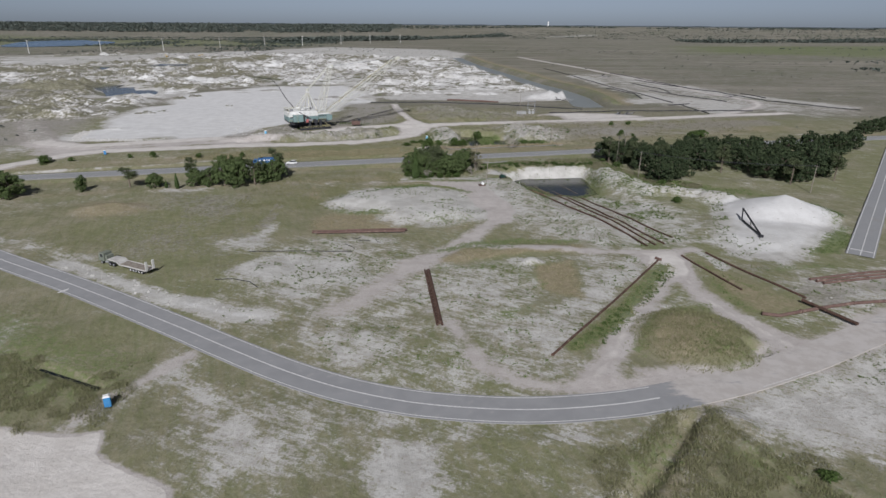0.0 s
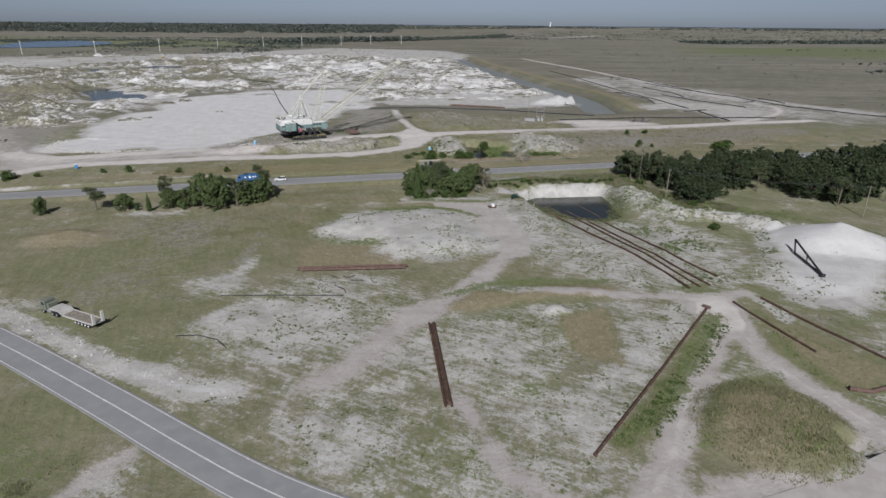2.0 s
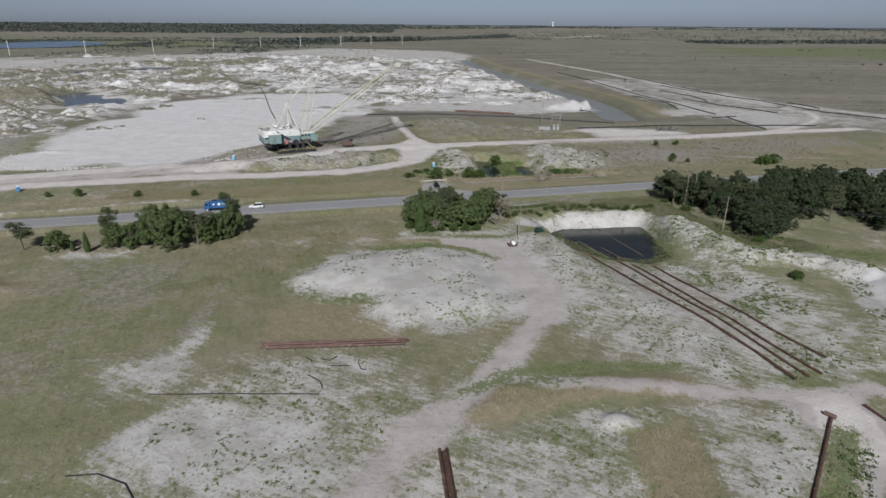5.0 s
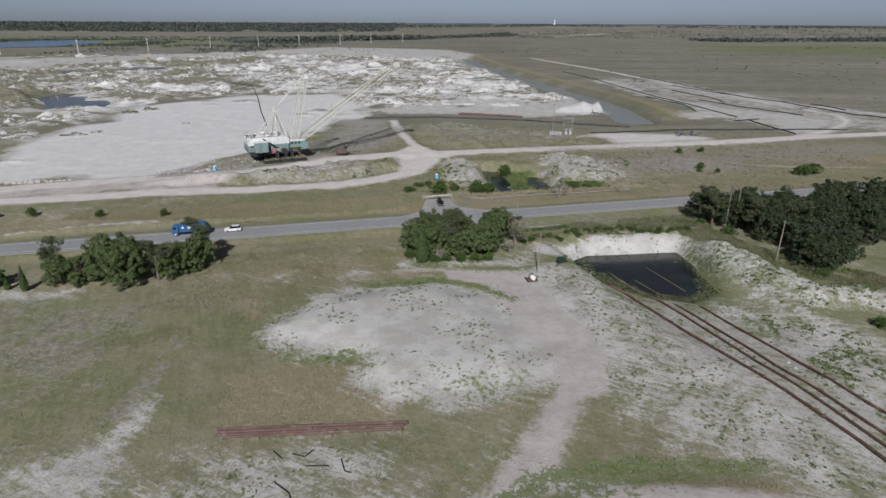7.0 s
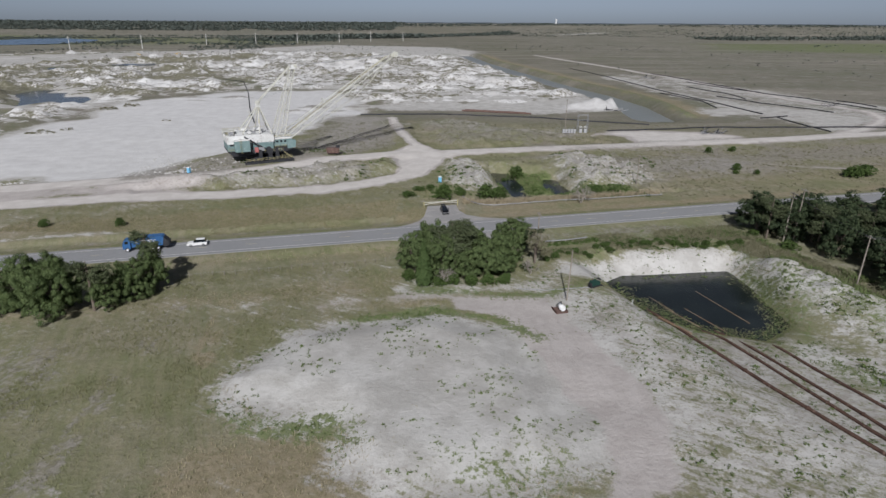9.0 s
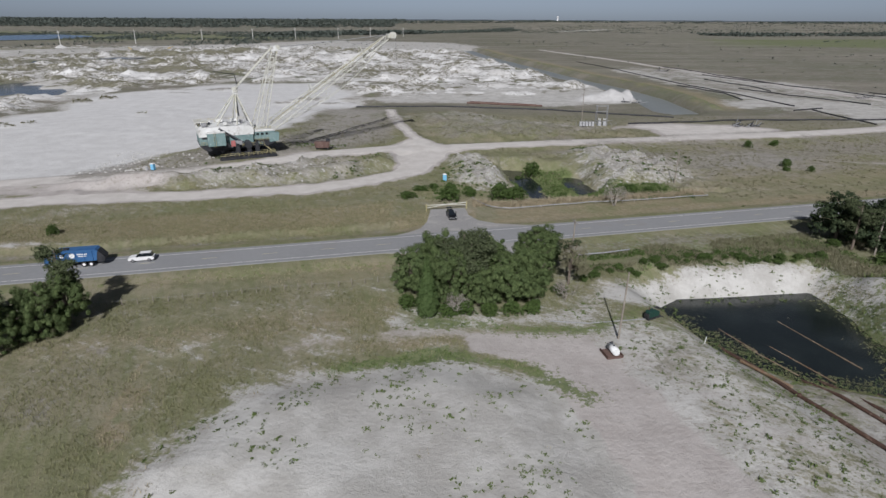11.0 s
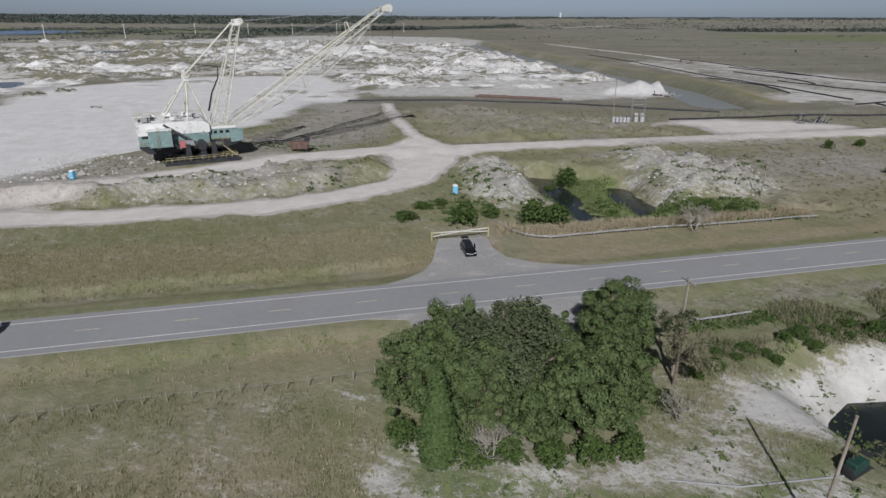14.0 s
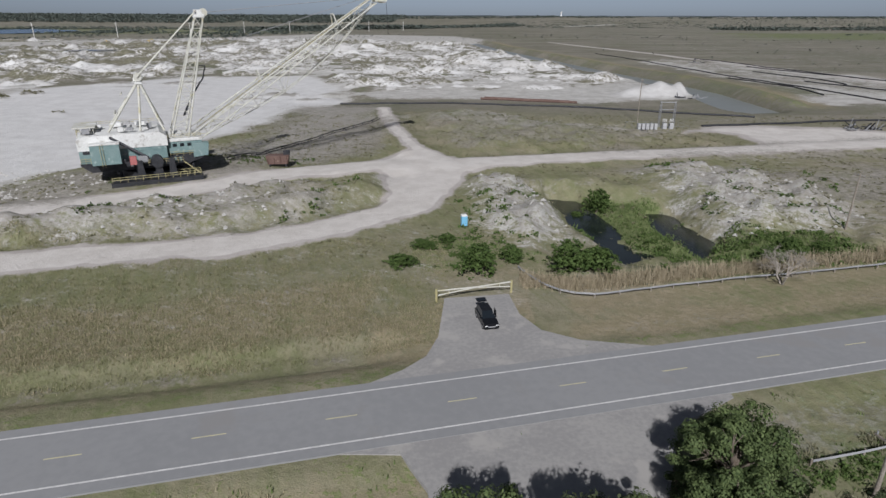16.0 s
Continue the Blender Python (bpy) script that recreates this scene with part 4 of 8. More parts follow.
    # bright patches in the western field
    put(sand, A(x, y, [(-67, 171), (-61, 173), (-57.5, 177.5), (-54.5, 187), (-53.5, 181), (-55, 175), (-50, 170), (-45, 165.5), (-52, 163), (-63, 164)]) + wob * 1.0, 3, 0.74)
    put(mud, A(x, y, [(-104, 222), (-91, 225), (-79, 226), (-72, 204), (-78, 195), (-90, 197)]) + wob * 1.2, 6, 0.72)
    put(dry, A(x, y, [(-44, 192), (-25, 197), (-20, 185), (-39, 183)]) + wob * 0.5, 3, 1.0)
    for shift in (-1.1, 1.1):
        put(mud, L(x, y, [(-60 + shift, 176), (-58.3 + shift, 186), (-58.3 + shift, 197), (-59.3 + shift, 212), (-60.5 + shift, 231), (-61 + shift, 248)]) - 0.35, 0.4, 0.8)
        put(dry, L(x, y, [(-20 + shift, 187), (-36 + shift, 205), (-49 + shift, 222), (-52 + shift, 246)]) - 0.35, 0.4, 0.8)
    put(sand, A(x, y, [(-56, 148), (-43, 155), (-24, 155), (-22, 142), (-32, 139), (-47, 144)]) + wob * 0.6, 2.5, 0.92)
    put(sand, A(x, y, [(-41, 134), (-33, 136), (-31, 131)]) + wob * 0.3, 1, 0.95)
    put(sand, A(x, y, [(-45, 174), (-22, 178), (-13, 170), (-31, 165)]) + wob * 0.6, 3, 0.6)
    put(mud, A(x, y, [(-126, 336), (-128, 350), (-110, 380), (-86, 402), (-60, 388), (-80, 362), (-98, 350)]) + wob, 4, 0.95)
    put(sand, A(x, y, [(-126, 336), (-128, 350), (-110, 378), (-90, 390), (-92, 362)]) + wob * 1.5, 4, 0.55)
    put(track, L(x, y, [(-96, 336), (-150, 320), (-200, 298)]) - 6 + wob, 4, 1.1)
    put(mud, A(x, y, [(60, 390), (130, 405), (230, 432), (230, 402), (120, 372), (76, 352)]) + wob * 1.5, 5, 0.8)
    put(sand, A(x, y, [(70, 388), (112, 394), (120, 382), (84, 366)]) + wob * 1.6, 5, 0.5)
    put(dry, np.abs(off - 11.5) - 2.2 + wob * 0.3 + np.where(x > 3, 0, 60), 1.5, 0.95)
    # churned soil by the machine and round the quarry
    put(mud, A(x, y, [(-74, 392), (-62, 388), (-30, 400), (-32, 460), (-44, 470), (-62, 430)]) + wob, 4, 0.9)
    put(sand, A(x, y, [(-80, 400), (-66, 394), (-38, 402), (-36, 452), (-44, 500), (-78, 500), (-70, 440)]) + wob * 1.8, 6, 0.66)
    put(mud, A(x, y, [(-80, 410), (-60, 400), (-40, 460), (-40, 510), (-84, 510)]) + wob * 1.5, 6, 0.7)
    put(mud, A(x, y, [(0, 384), (80, 398), (120, 402), (200, 420), (200, 380), (110, 345), (72, 352), (60, 378)]) + wob * 1.5, 6, 0.5)
    put(mud, np.abs(off - 10.5) - 1.5 + wob * 0.4 + np.where(x > 2, 0, 60), 2, 0.42)
    put(weed, np.abs(off - 7.0) - 1.4 + wob * 0.2, 1.2, 0.55)
    put(weed, B(x, y, -12, 326, 9, 7) + wob, 3, 0.55)
    put(mud, A(x, y, [(-100, 332), (-92, 344), (-60, 360), (-30, 374), (-27, 352), (-42, 338), (-64, 330)]) + wob, 3, 0.52)
    put(sand, A(x, y, [(-60, 338), (-50, 356), (-30, 370), (-28, 352), (-42, 340)]) + wob * 1.3, 3, 0.42)
    # verges kept short, and the brushy bank above the pond
    put(weed, np.abs(off + 9) - 3.5 + wob * 0.4, 2.5, 0.36)
    put(mud, np.abs(off + 12) - 6 + wob * 0.5 + np.where(x > 14, 0, 60), 3, 0.5)
    put(weed, np.abs(off + 15.5) - 3 + wob * 0.5 + np.where(x > 16, 0, 60), 2, 0.6)
    put(weed, L(x, y, [(24, 269), (40, 277), (66, 279)]) - 1.6 + wob * 0.4, 1.6, 0.75)
    put(weed, L(x, y, [(69, 272), (71, 258), (68, 242), (62, 231), (66, 216)]) - 1.6 + wob * 0.4, 1.5, 0.62)
    put(mud, L(x, y, [(37, 246), (44, 234), (54, 231)]) - 2.0 + wob * 0.3, 1.5, 0.7)
    put(weed, L(x, y, [(20, 255), (24, 250), (32, 245), (37, 234)]) - 1.2 + wob * 0.5, 1.4, 0.6)
    put(dry, B(x, y, -117, 202, 14, 9) + wob * 0.5, 3, 0.95)
    # islands of weeds and rubble on the white flat
    for cx, cy, rx, ry in ISLANDS:
        put(mud, B(x, y, cx, cy, rx, ry, 8) + wob * 0.3, 1.5, 0.95)
    put(weed, A(x, y, [(560, 1500), (690, 2000), (1434, 2150), (2200, 2200), (1400, 1350), (900, 1280)]) + wob * 6, 70, 0.62)
    put(weed, A(x, y, [(-330, 1720), (-1000, 1500), (-2200, 2200), (-1900, 2700), (-400, 2250)]) + wob * 6, 70, 0.5)
    put(sand, L(x, y, [(540, 3150), (780, 3350)]) - 25 + wob * 4, 20, 0.9)
    far = 1 - smooth(y + 0.15 * np.abs(x), 430, 520)
    far = np.maximum(far, 1 - smooth(-(-np.abs(x)), 260, 420))
    return sand, track, weed, dry, mud, far


def spread(lo, hi, step, out_lo, out_hi, g_lo, g_hi):
    """Grid lines: even between lo and hi, growing outward beyond."""
    mid = list(np.arange(lo, hi + 0.01, step))
    up, d = [mid[-1]], step
    while up[-1] < out_hi:
        d *= g_hi
        up.append(up[-1] + d)
    dn, d = [mid[0]], step
    while dn[-1] > out_lo:
        d *= g_lo
        dn.append(dn[-1] - d)
    return np.array(dn[1:][::-1] + mid + up[1:])


def make_ground():
    xs = spread(-125, 128, 1.0, -5200, 5200, 1.032, 1.032)
    ys = spread(58, 300, 1.0, -700, 5200, 1.09, 1.0125)
    X, Y = np.meshgrid(xs, ys)
    X, Y = X.ravel(), Y.ravel()
    Z = ground_z(X, Y)
    nx, ny = len(xs), len(ys)
    i = (np.arange(ny - 1)[:, None] * nx + np.arange(nx - 1)[None, :]).ravel()
    quads = np.stack([i, i + 1, i + nx + 1, i + nx], 1)
    me = bpy.data.meshes.new("ground")
    me.vertices.add(len(X))
    me.vertices.foreach_set("co", np.stack([X, Y, Z], 1).ravel())
    me.loops.add(quads.size)
    me.loops.foreach_set("vertex_index", quads.ravel())
    me.polygons.add(len(quads))
    me.polygons.foreach_set("loop_start", np.arange(0, quads.size, 4))
    me.update(calc_edges=True)
    zs = ground_zones(X, Y)
    for name, chans in (("zones", zs[:3]), ("zones_more", zs[3:])):
        at = me.color_attributes.new(name, "FLOAT_COLOR", "POINT")
        at.data.foreach_set("color", np.stack([*chans, np.ones(len(X))], 1).ravel())
    me.materials.append(M_GROUND)
    me.shade_smooth()
    tagged(new("ground", me), "dry grassland and bare white sand reaching the horizon", "ground", kind="structure")


make_ground()


def gz(x, y):
    return float(ground_z(np.array([x]), np.array([y]))[0])


# ---- roads ----
def curve_points(pts, step=2.0):
    """A smooth line through points (Catmull-Rom)."""
    P = [Vector(p) for p in pts]
    P = [P[0] * 2 - P[1]] + P + [P[-1] * 2 - P[-2]]
    out = []
    for a, b, c, d in zip(P, P[1:], P[2:], P[3:]):
        n = max(2, int((c - b).length / step))
        for k in range(n):
            t = k / n
            out.append(0.5 * (2 * b + (c - a) * t + (2 * a - 5 * b + 4 * c - d) * t * t + (3 * b - a - 3 * c + d) * t ** 3))
    return out + [P[-2]]


def ribbon(pts, lo, hi, z, thick=0.0, drape=False):
    """A strip from offset lo to hi left of a line, with a side skirt of the given thickness."""
    s = Solid()
    n = len(pts)
    L, R = [], []
    for i, p in enumerate(pts):
        d = (pts[min(i + 1, n - 1)] - pts[max(i - 1, 0)]).normalized()
        nrm = Vector((-d.y, d.x))
        l, r = p + nrm * hi, p + nrm * lo
        zl = z + (gz(l.x, l.y) if drape else 0)
        zr = z + (gz(r.x, r.y) if drape else 0)
        L.append((l.x, l.y, zl))
        R.append((r.x, r.y, zr))
    v = L + R
    f = [(i, n + i, n + i + 1, i + 1) for i in range(n - 1)]
    if thick:
        v += [(a, b, c - thick) for a, b, c in L + R]
        f += [(i, i + 1, 2 * n + i + 1, 2 * n + i) for i in range(n - 1)] + [(n + i + 1, n + i, 3 * n + i, 3 * n + i + 1) for i in range(n - 1)]
    return s.add(v, f)


HW = [Vector((x, highway_y(x))) for x in np.arange(-700, 701, 10.0)]
road = tagged(new("road_highway", ribbon(HW, -5.1, 5.1, 0.62, 0.4).mesh("road_highway", M_ASPHALT)), "grey asphalt two-lane highway with white edge lines", "road", kind="structure")
for o in (-3.76, 3.76):
    part("edge_line", ribbon(HW, o - 0.1, o + 0.1, 0.632), M_PAINT, road, "white painted edge line")
dash = ribbon([Vector((-1.5, 0)), Vector((1.5, 0))], -0.07, 0.07, 0).mesh("dash", M_YELLOW)
ang = math.degrees(math.atan(0.25))
for k in range(-28, 29):
    x = -10.4 + k * 11.62
    part("dash", dash, M_YELLOW, road, at=pose(x, highway_y(x), 0.632, 0, 0, ang))
CV = curve_points(ROAD_CURVE)
FULL = curve_points(ROAD_CURVE + ROAD_CURVE_E[1:])
road = tagged(new("road_curved", ribbon(FULL, -3.9, 3.9, 0.25, 0.3).mesh("road_curved", M_SANDROAD)), "bleached asphalt side road vanishing under drifted sand", "road", kind="structure")
for o in (-3.45, 3.45):
    part("edge_line", ribbon(CV, o - 0.09, o + 0.09, 0.262), M_PAINT, road, "white painted edge line")
part("edge_line", ribbon(curve_points([(58, 97), (64, 99.6), (70, 102.3)]), -3.5, -3.35, 0.262), M_PAINT, road, "white painted edge line")
part("centre_line", ribbon(CV, -0.14, 0.14, 0.262), M_PAINT, road, "pale worn centre line")
part("stop_bar", ribbon([Vector((-92.4, 135.6)), Vector((-91.8, 135.3))], -3.2, -0.4, 0.263), M_PAINT, road, "white stop bar")
SIDE = [Vector((121, 161)), Vector((151, 200)), Vector((182, 240)), Vector((244, 321)), Vector((268, 352))]
road = tagged(new("road_side", ribbon(SIDE, -3.6, 3.6, 0.3, 0.3).mesh("road_side", M_ASPHALT)), "grey asphalt side road meeting the highway", "road", kind="structure")
for o in (-3.2, 3.2):
    part("edge_line", ribbon(SIDE, o - 0.1, o + 0.1, 0.312), M_PAINT, road, "white painted edge line")
part("centre_line", ribbon(SIDE, -0.12, 0.12, 0.312), M_PAINT, road, "pale centre line")
part("stop_bar", ribbon([Vector((124, 164.8)), Vector((124.4, 165.3))], -3, 3, 0.313), M_PAINT, road, "white stop bar")


def slab(name, outline, z, mat, label):
    s = Solid()
    n = len(outline)
    s.add([(x, y, z) for x, y in outline] + [(x, y, z - 0.4) for x, y in outline], [tuple(range(n))] + [(i, n + i, n + (i + 1) % n, (i + 1) % n) for i in range(n)])
    return tagged(new(name, s.mesh(name, mat)), label, "pavement", kind="structure")


slab("pavement_north", [(-22, 288.6), (-16.8, 292.6), (-14.3, 295.5), (-13, 300), (-12.3, 310.5), (-3.4, 312), (-2.6, 306), (-0.4, 301.8), (4, 299.4), (13, 298.0), (13, 295), (-22, 287)], 0.58, M_APRON, "pale worn asphalt apron before the mine gate")
slab("pavement_south", [(-24, 282), (-24, 279.2), (-16, 279.2), (-13.5, 275), (-12.5, 268), (3, 268), (7, 277), (10, 283.5), (17, 288), (17, 291)], 0.57, M_APRON, "pale worn asphalt pull-off beside the highway")


def flat_water(name, outline, z, mat, label):
    s = Solid().add([(x, y, z) for x, y in outline], [tuple(range(len(outline)))])
    tagged(new(name, s.mesh(name, mat)), label, "water", kind="structure")


def grow(pts, d):
    cx, cy = sum(p[0] for p in pts) / len(pts), sum(p[1] for p in pts) / len(pts)
    return [(x + (x - cx) / math.hypot(x - cx, y - cy) * d, y + (y - cy) / math.hypot(x - cx, y - cy) * d) for x, y in pts]


flat_water("water_pond", grow(POND, 6), -4.35, M_POND, "still dark water in the sand-banked pond")
flat_water("water_ditch", [(-77.2, 99.9), (-68, 95.9), (-62.6, 93.7), (-62.8, 93.0), (-70, 96.0), (-77.4, 99.3)], -0.6, M_POND, "narrow strip of dark ditch water in grass")
flat_water("water_pool_a", grow(PONDLET_A, 2.5), -3.9, M_POND, "narrow dark pool between weedy banks")
flat_water("water_pool_b", grow(PONDLET_B, 2.5), -3.9, M_POND, "narrow dark pool between weedy banks")
cw = ribbon(curve_points(CANAL + [(121, 482)], 20), -15, 15, -2.2)
tagged(new("water_canal", cw.mesh("water_canal", M_CANAL)), "murky grey-green water in the mine canal", "water", kind="structure")
flat_water("water_lake", [(-1110 + 0.8 * 175 * math.cos(a) - 0.35 * 285 * math.sin(a), 1850 + 285 * math.sin(a) * (1.0 + 0.16 * math.cos(3 * a))) for a in np.arange(0, 6.28, 0.16)], 1.2, M_LAKE, "blue lake among distant woods")
flat_water("water_pit", grow(PIT_SHORE, 5), -0.7, M_PITWATER, "blue-grey pit water between pale spits and spoil heaps")
flat_water("water_pool_d", [(-300, 528), (-296, 552), (-284, 538), (-277, 514), (-287, 512)], 0.1, M_PITWATER, "small shallow pool beside the pit water")
flat_water("water_pool_e", [(-486, 884), (-487, 914), (-468, 880), (-446, 842), (-443, 816), (-462, 838)], 1.2, M_PITWATER, "narrow grey-blue pool among spoil heaps")


def spoil_heaps():
    """Cast spoil behind the flat: hundreds of cone-shaped heaps, steep on every side, some grown over."""
    xs = np.arange(-720, 118, 2.7)
    ys, d = [385.0], 2.0
    while ys[-1] < 1290:
        ys.append(ys[-1] + d)
        d *= 1.006
    X, Y = np.meshgrid(xs, np.array(ys))
    nx, ny = X.shape[1], X.shape[0]
    X, Y = X.ravel(), Y.ravel()
    rng = np.random.RandomState(77)
    Z, cover = np.zeros(len(X)), np.full(len(X), 0.5)
    wx, wy = X + (vnoise(X, Y, 9, 61) - 0.5) * 12, Y + (vnoise(X, Y, 9, 62) - 0.5) * 12
    for cell, lo, hi, steep in ((19.0, 1.0, 8.0, 0.62), (10.0, 0.4, 4.2, 0.66)):
        R = rng.rand(4, 128, 128)
        ci, cj = np.floor(wx / cell).astype(int), np.floor(wy / cell).astype(int)
        for a in (-1, 0, 1):
            for b in (-1, 0, 1):
                i, j = ci + a, cj + b
                r = R[:, i % 128, j % 128]
                h = lo + (hi - lo) * r[2] ** 1.6
                q = h - steep * np.hypot((wx - (i + r[0]) * cell) * (0.5 + 0.5 * r[3]), wy - (j + r[1]) * cell)
                win = q > Z
                Z, cover = np.where(win, q, Z), np.where(win, 0.33 + 0.3 * r[3], cover)
    Z = np.minimum(Z, 6.5 - 0.5 * np.maximum(0, 6.5 - Z)) + (vnoise(X, Y, 4, 63) - 0.5) * 0.9
    zone = smooth(area_dist(X, Y, SPOIL) + (vnoise(X, Y, 30, 64) - 0.5) * 26, -14, 2)
    zone *= 1 - smooth(area_dist(X, Y, PIT_SHORE), 4, 14)
    zone *= 1 - smooth(area_dist(X, Y, [(-300, 528), (-296, 552), (-277, 514)]), 4, 12)
    zone *= 1 - smooth(line_dist(X, Y, [(-486, 900), (-445, 830)]), 12, 22)
    zone *= 1 - smooth(area_dist(X, Y, PLAIN), -4, 26)
    zone *= 1 - smooth(blob_dist(X, Y, -410, 935, 30, 30), 0, 12)
    zone *= 1 - smooth(line_dist(X, Y, CANAL), 14, 26)
    zone *= 1 - smooth(line_dist(X, Y, CABLE_LINE), 8, 16)
    lanes = smooth(np.abs(vnoise(X, Y, 75, 65) - 0.5), 0.02, 0.1)
    zone *= (1 - 0.85 * lanes) * (0.55 + 0.6 * vnoise(X, Y, 60, 66))
    cover += 0.24 * (vnoise(X, Y, 60, 67) - 0.5) * 2 + 0.12 * smooth(Y, 560, 660) * smooth(-X, 0, 100) - 0.2 * smooth(X, -360, -180) + 0.11
    Z = ground_z(X, Y) + np.where(zone > 0.03, Z * zone - 0.15, -1.0)
    i = (np.arange(ny - 1)[:, None] * nx + np.arange(nx - 1)[None, :]).ravel()
    quads = np.stack([i, i + 1, i + nx + 1, i + nx], 1)
    quads = quads[(zone[quads] > 0.03).any(1)]
    used, back = np.unique(quads, return_inverse=True)
    quads = back.reshape(-1, 4)
    me = bpy.data.meshes.new("spoil_heaps")
    me.vertices.add(len(used))
    me.vertices.foreach_set("co", np.stack([X, Y, Z], 1)[used].ravel())
    me.loops.add(quads.size)
    me.loops.foreach_set("vertex_index", quads.ravel())
    me.polygons.add(len(quads))
    me.polygons.foreach_set("loop_start", np.arange(0, quads.size, 4))
    me.update(calc_edges=True)
    at = me.color_attributes.new("cover", "FLOAT_COLOR", "POINT")
    c = cover[used]
    at.data.foreach_set("color", np.stack([c, c, c, np.ones(len(c))], 1).ravel())
    me.materials.append(M_SPOIL)
    me.shade_smooth()
    tagged(new("spoil_heaps", me), "white and weed-grown heaps of cast mine spoil", "spoil heaps", kind="stuff")


CABLE_LINE = [(-226, 739), (-197, 711), (-166, 625), (-138, 538), (-116, 475)]
spoil_heaps()
flat_water("water_pool_c", [(-410 + 26 * math.cos(a), 935 + 24 * math.sin(a) * (1 + 0.3 * math.cos(2 * a))) for a in np.arange(0, 6.28, 0.3)], 1.2, M_PITWATER, "small blue-grey pool among spoil heaps")


# ---- trees ----
def leaf_mesh(name, rng, blobs, n, size, mat, up=0.35, flat=0.6, sprays=0, loose=0.07):
    """A crown of n small leaves over the shells of blobs (x, y, z, rx, rz), gathered in sprays that leave gaps between them."""
    bl = np.array(blobs)
    w = bl[:, 3] ** 2
    m = sprays or n
    k = rng.choice(len(bl), m, p=w / w.sum())
    d = rng.normal(size=(m, 3))
    d[:, 2] += up
    d /= np.linalg.norm(d, axis=1)[:, None]
    r = (0.7 + 0.25 * rng.rand(m) ** 0.6) if sprays else (0.66 + 0.38 * rng.rand(m) ** 0.6)
    r *= 0.9 + 0.2 * np.sin(d[:, 0] * 5 + k) * np.sin(d[:, 1] * 5 + 2 * k)
    c = bl[k, :3] + d * np.stack([bl[k, 3], bl[k, 3], bl[k, 4]], 1) * r[:, None]
    if sprays:
        own = rng.randint(0, m, n)
        big = loose * bl[:, 3].max() * (0.7 + 0.8 * rng.rand(m))
        o = rng.normal(size=(n, 3))
        o *= (big[own] * 1.55 * rng.rand(n) ** 0.3 / (np.linalg.norm(o, axis=1) + 1e-6))[:, None]
        o[:, 2] *= 0.75
        c, d = c[own] + o, d[own] * 0.45 + o / (np.linalg.norm(o, axis=1)[:, None] + 1e-6) * 1.15
    nr = d + rng.normal(size=(n, 3)) * flat
    nr[:, 2] += 0.3
    nr /= np.linalg.norm(nr, axis=1)[:, None]
    a = np.cross(nr, rng.normal(size=(n, 3)))
    a /= np.linalg.norm(a, axis=1)[:, None]
    b = np.cross(nr, a)
    s = size * (0.55 + 0.9 * rng.rand(n))[:, None]
    v = np.stack([c - a * s, c - b * s * 0.6 + nr * s * 0.15, c + a * s, c + b * s * 0.6 + nr * s * 0.15], 1).reshape(-1, 3)
    return cloud(name, v, 4, mat)


def cloud(name, v, per, mat):
    """Many loose faces of the same number of corners, as one mesh."""
    n = len(v)
    me = bpy.data.meshes.new(name)
    me.vertices.add(n)
    me.vertices.foreach_set("co", np.asarray(v, float).ravel())
    me.loops.add(n)
    me.loops.foreach_set("vertex_index", np.arange(n))
    me.polygons.add(n // per)
    me.polygons.foreach_set("loop_start", np.arange(0, n, per))
    me.update(calc_edges=True)
    me.materials.append(mat)
    return me


def limbs(rng, h, r, blobs, lean=0.0):
    s = Solid()
    fork = Vector((lean, 0, h * 0.32))
    s.tube((0, 0, -0.4), (lean * 0.4, 0, h * 0.16), r * 1.25, 8, r)
    s.tube((lean * 0.4, 0, h * 0.16), fork, r, 8, r * 0.85)
    for x, y, z, bx, bz in blobs:
        mid = fork.lerp(Vector((x, y, z)), 0.55) + Vector((rng.uniform(-0.3, 0.3), rng.uniform(-0.3, 0.3), 0.3))
        s.tube(fork, mid, r * 0.55, 6, r * 0.36)
        s.tube(mid, (x, y, z + bz * 0.3), r * 0.36, 5, r * 0.1)
        for _ in range(3):
            e = Vector((x, y, z)) + Vector((rng.uniform(-1, 1) * bx * 0.7, rng.uniform(-1, 1) * bx * 0.7, rng.uniform(-0.4, 0.7) * bz))
            s.tube(mid.lerp(Vector((x, y, z)), 0.5), e, r * 0.16, 4, r * 0.05)
    return s


def oak_blobs(rng, h, r, n):
    out = []
    for i in range(n):
        a, q = i * 2.4 + rng.uniform(-0.6, 0.6), r * 0.72 * math.sqrt((i + 0.3) / n)
        br = r * rng.uniform(0.26, 0.42)
        z = h * (0.84 - 0.42 * (q / r) ** 1.1 + rng.uniform(-0.13, 0.06))
        out.append((q * math.cos(a), q * math.sin(a), z, br, br * rng.uniform(0.9, 1.3)))
    out.append((0, 0, h * 0.5, r * 0.66, h * 0.36))
    for i in range(7):
        a = i * 0.9 + rng.uniform(-0.3, 0.3)
        out.append((r * 0.58 * math.cos(a), r * 0.58 * math.sin(a), h * rng.uniform(0.15, 0.34), r * rng.uniform(0.34, 0.46), h * 0.22))
    return out


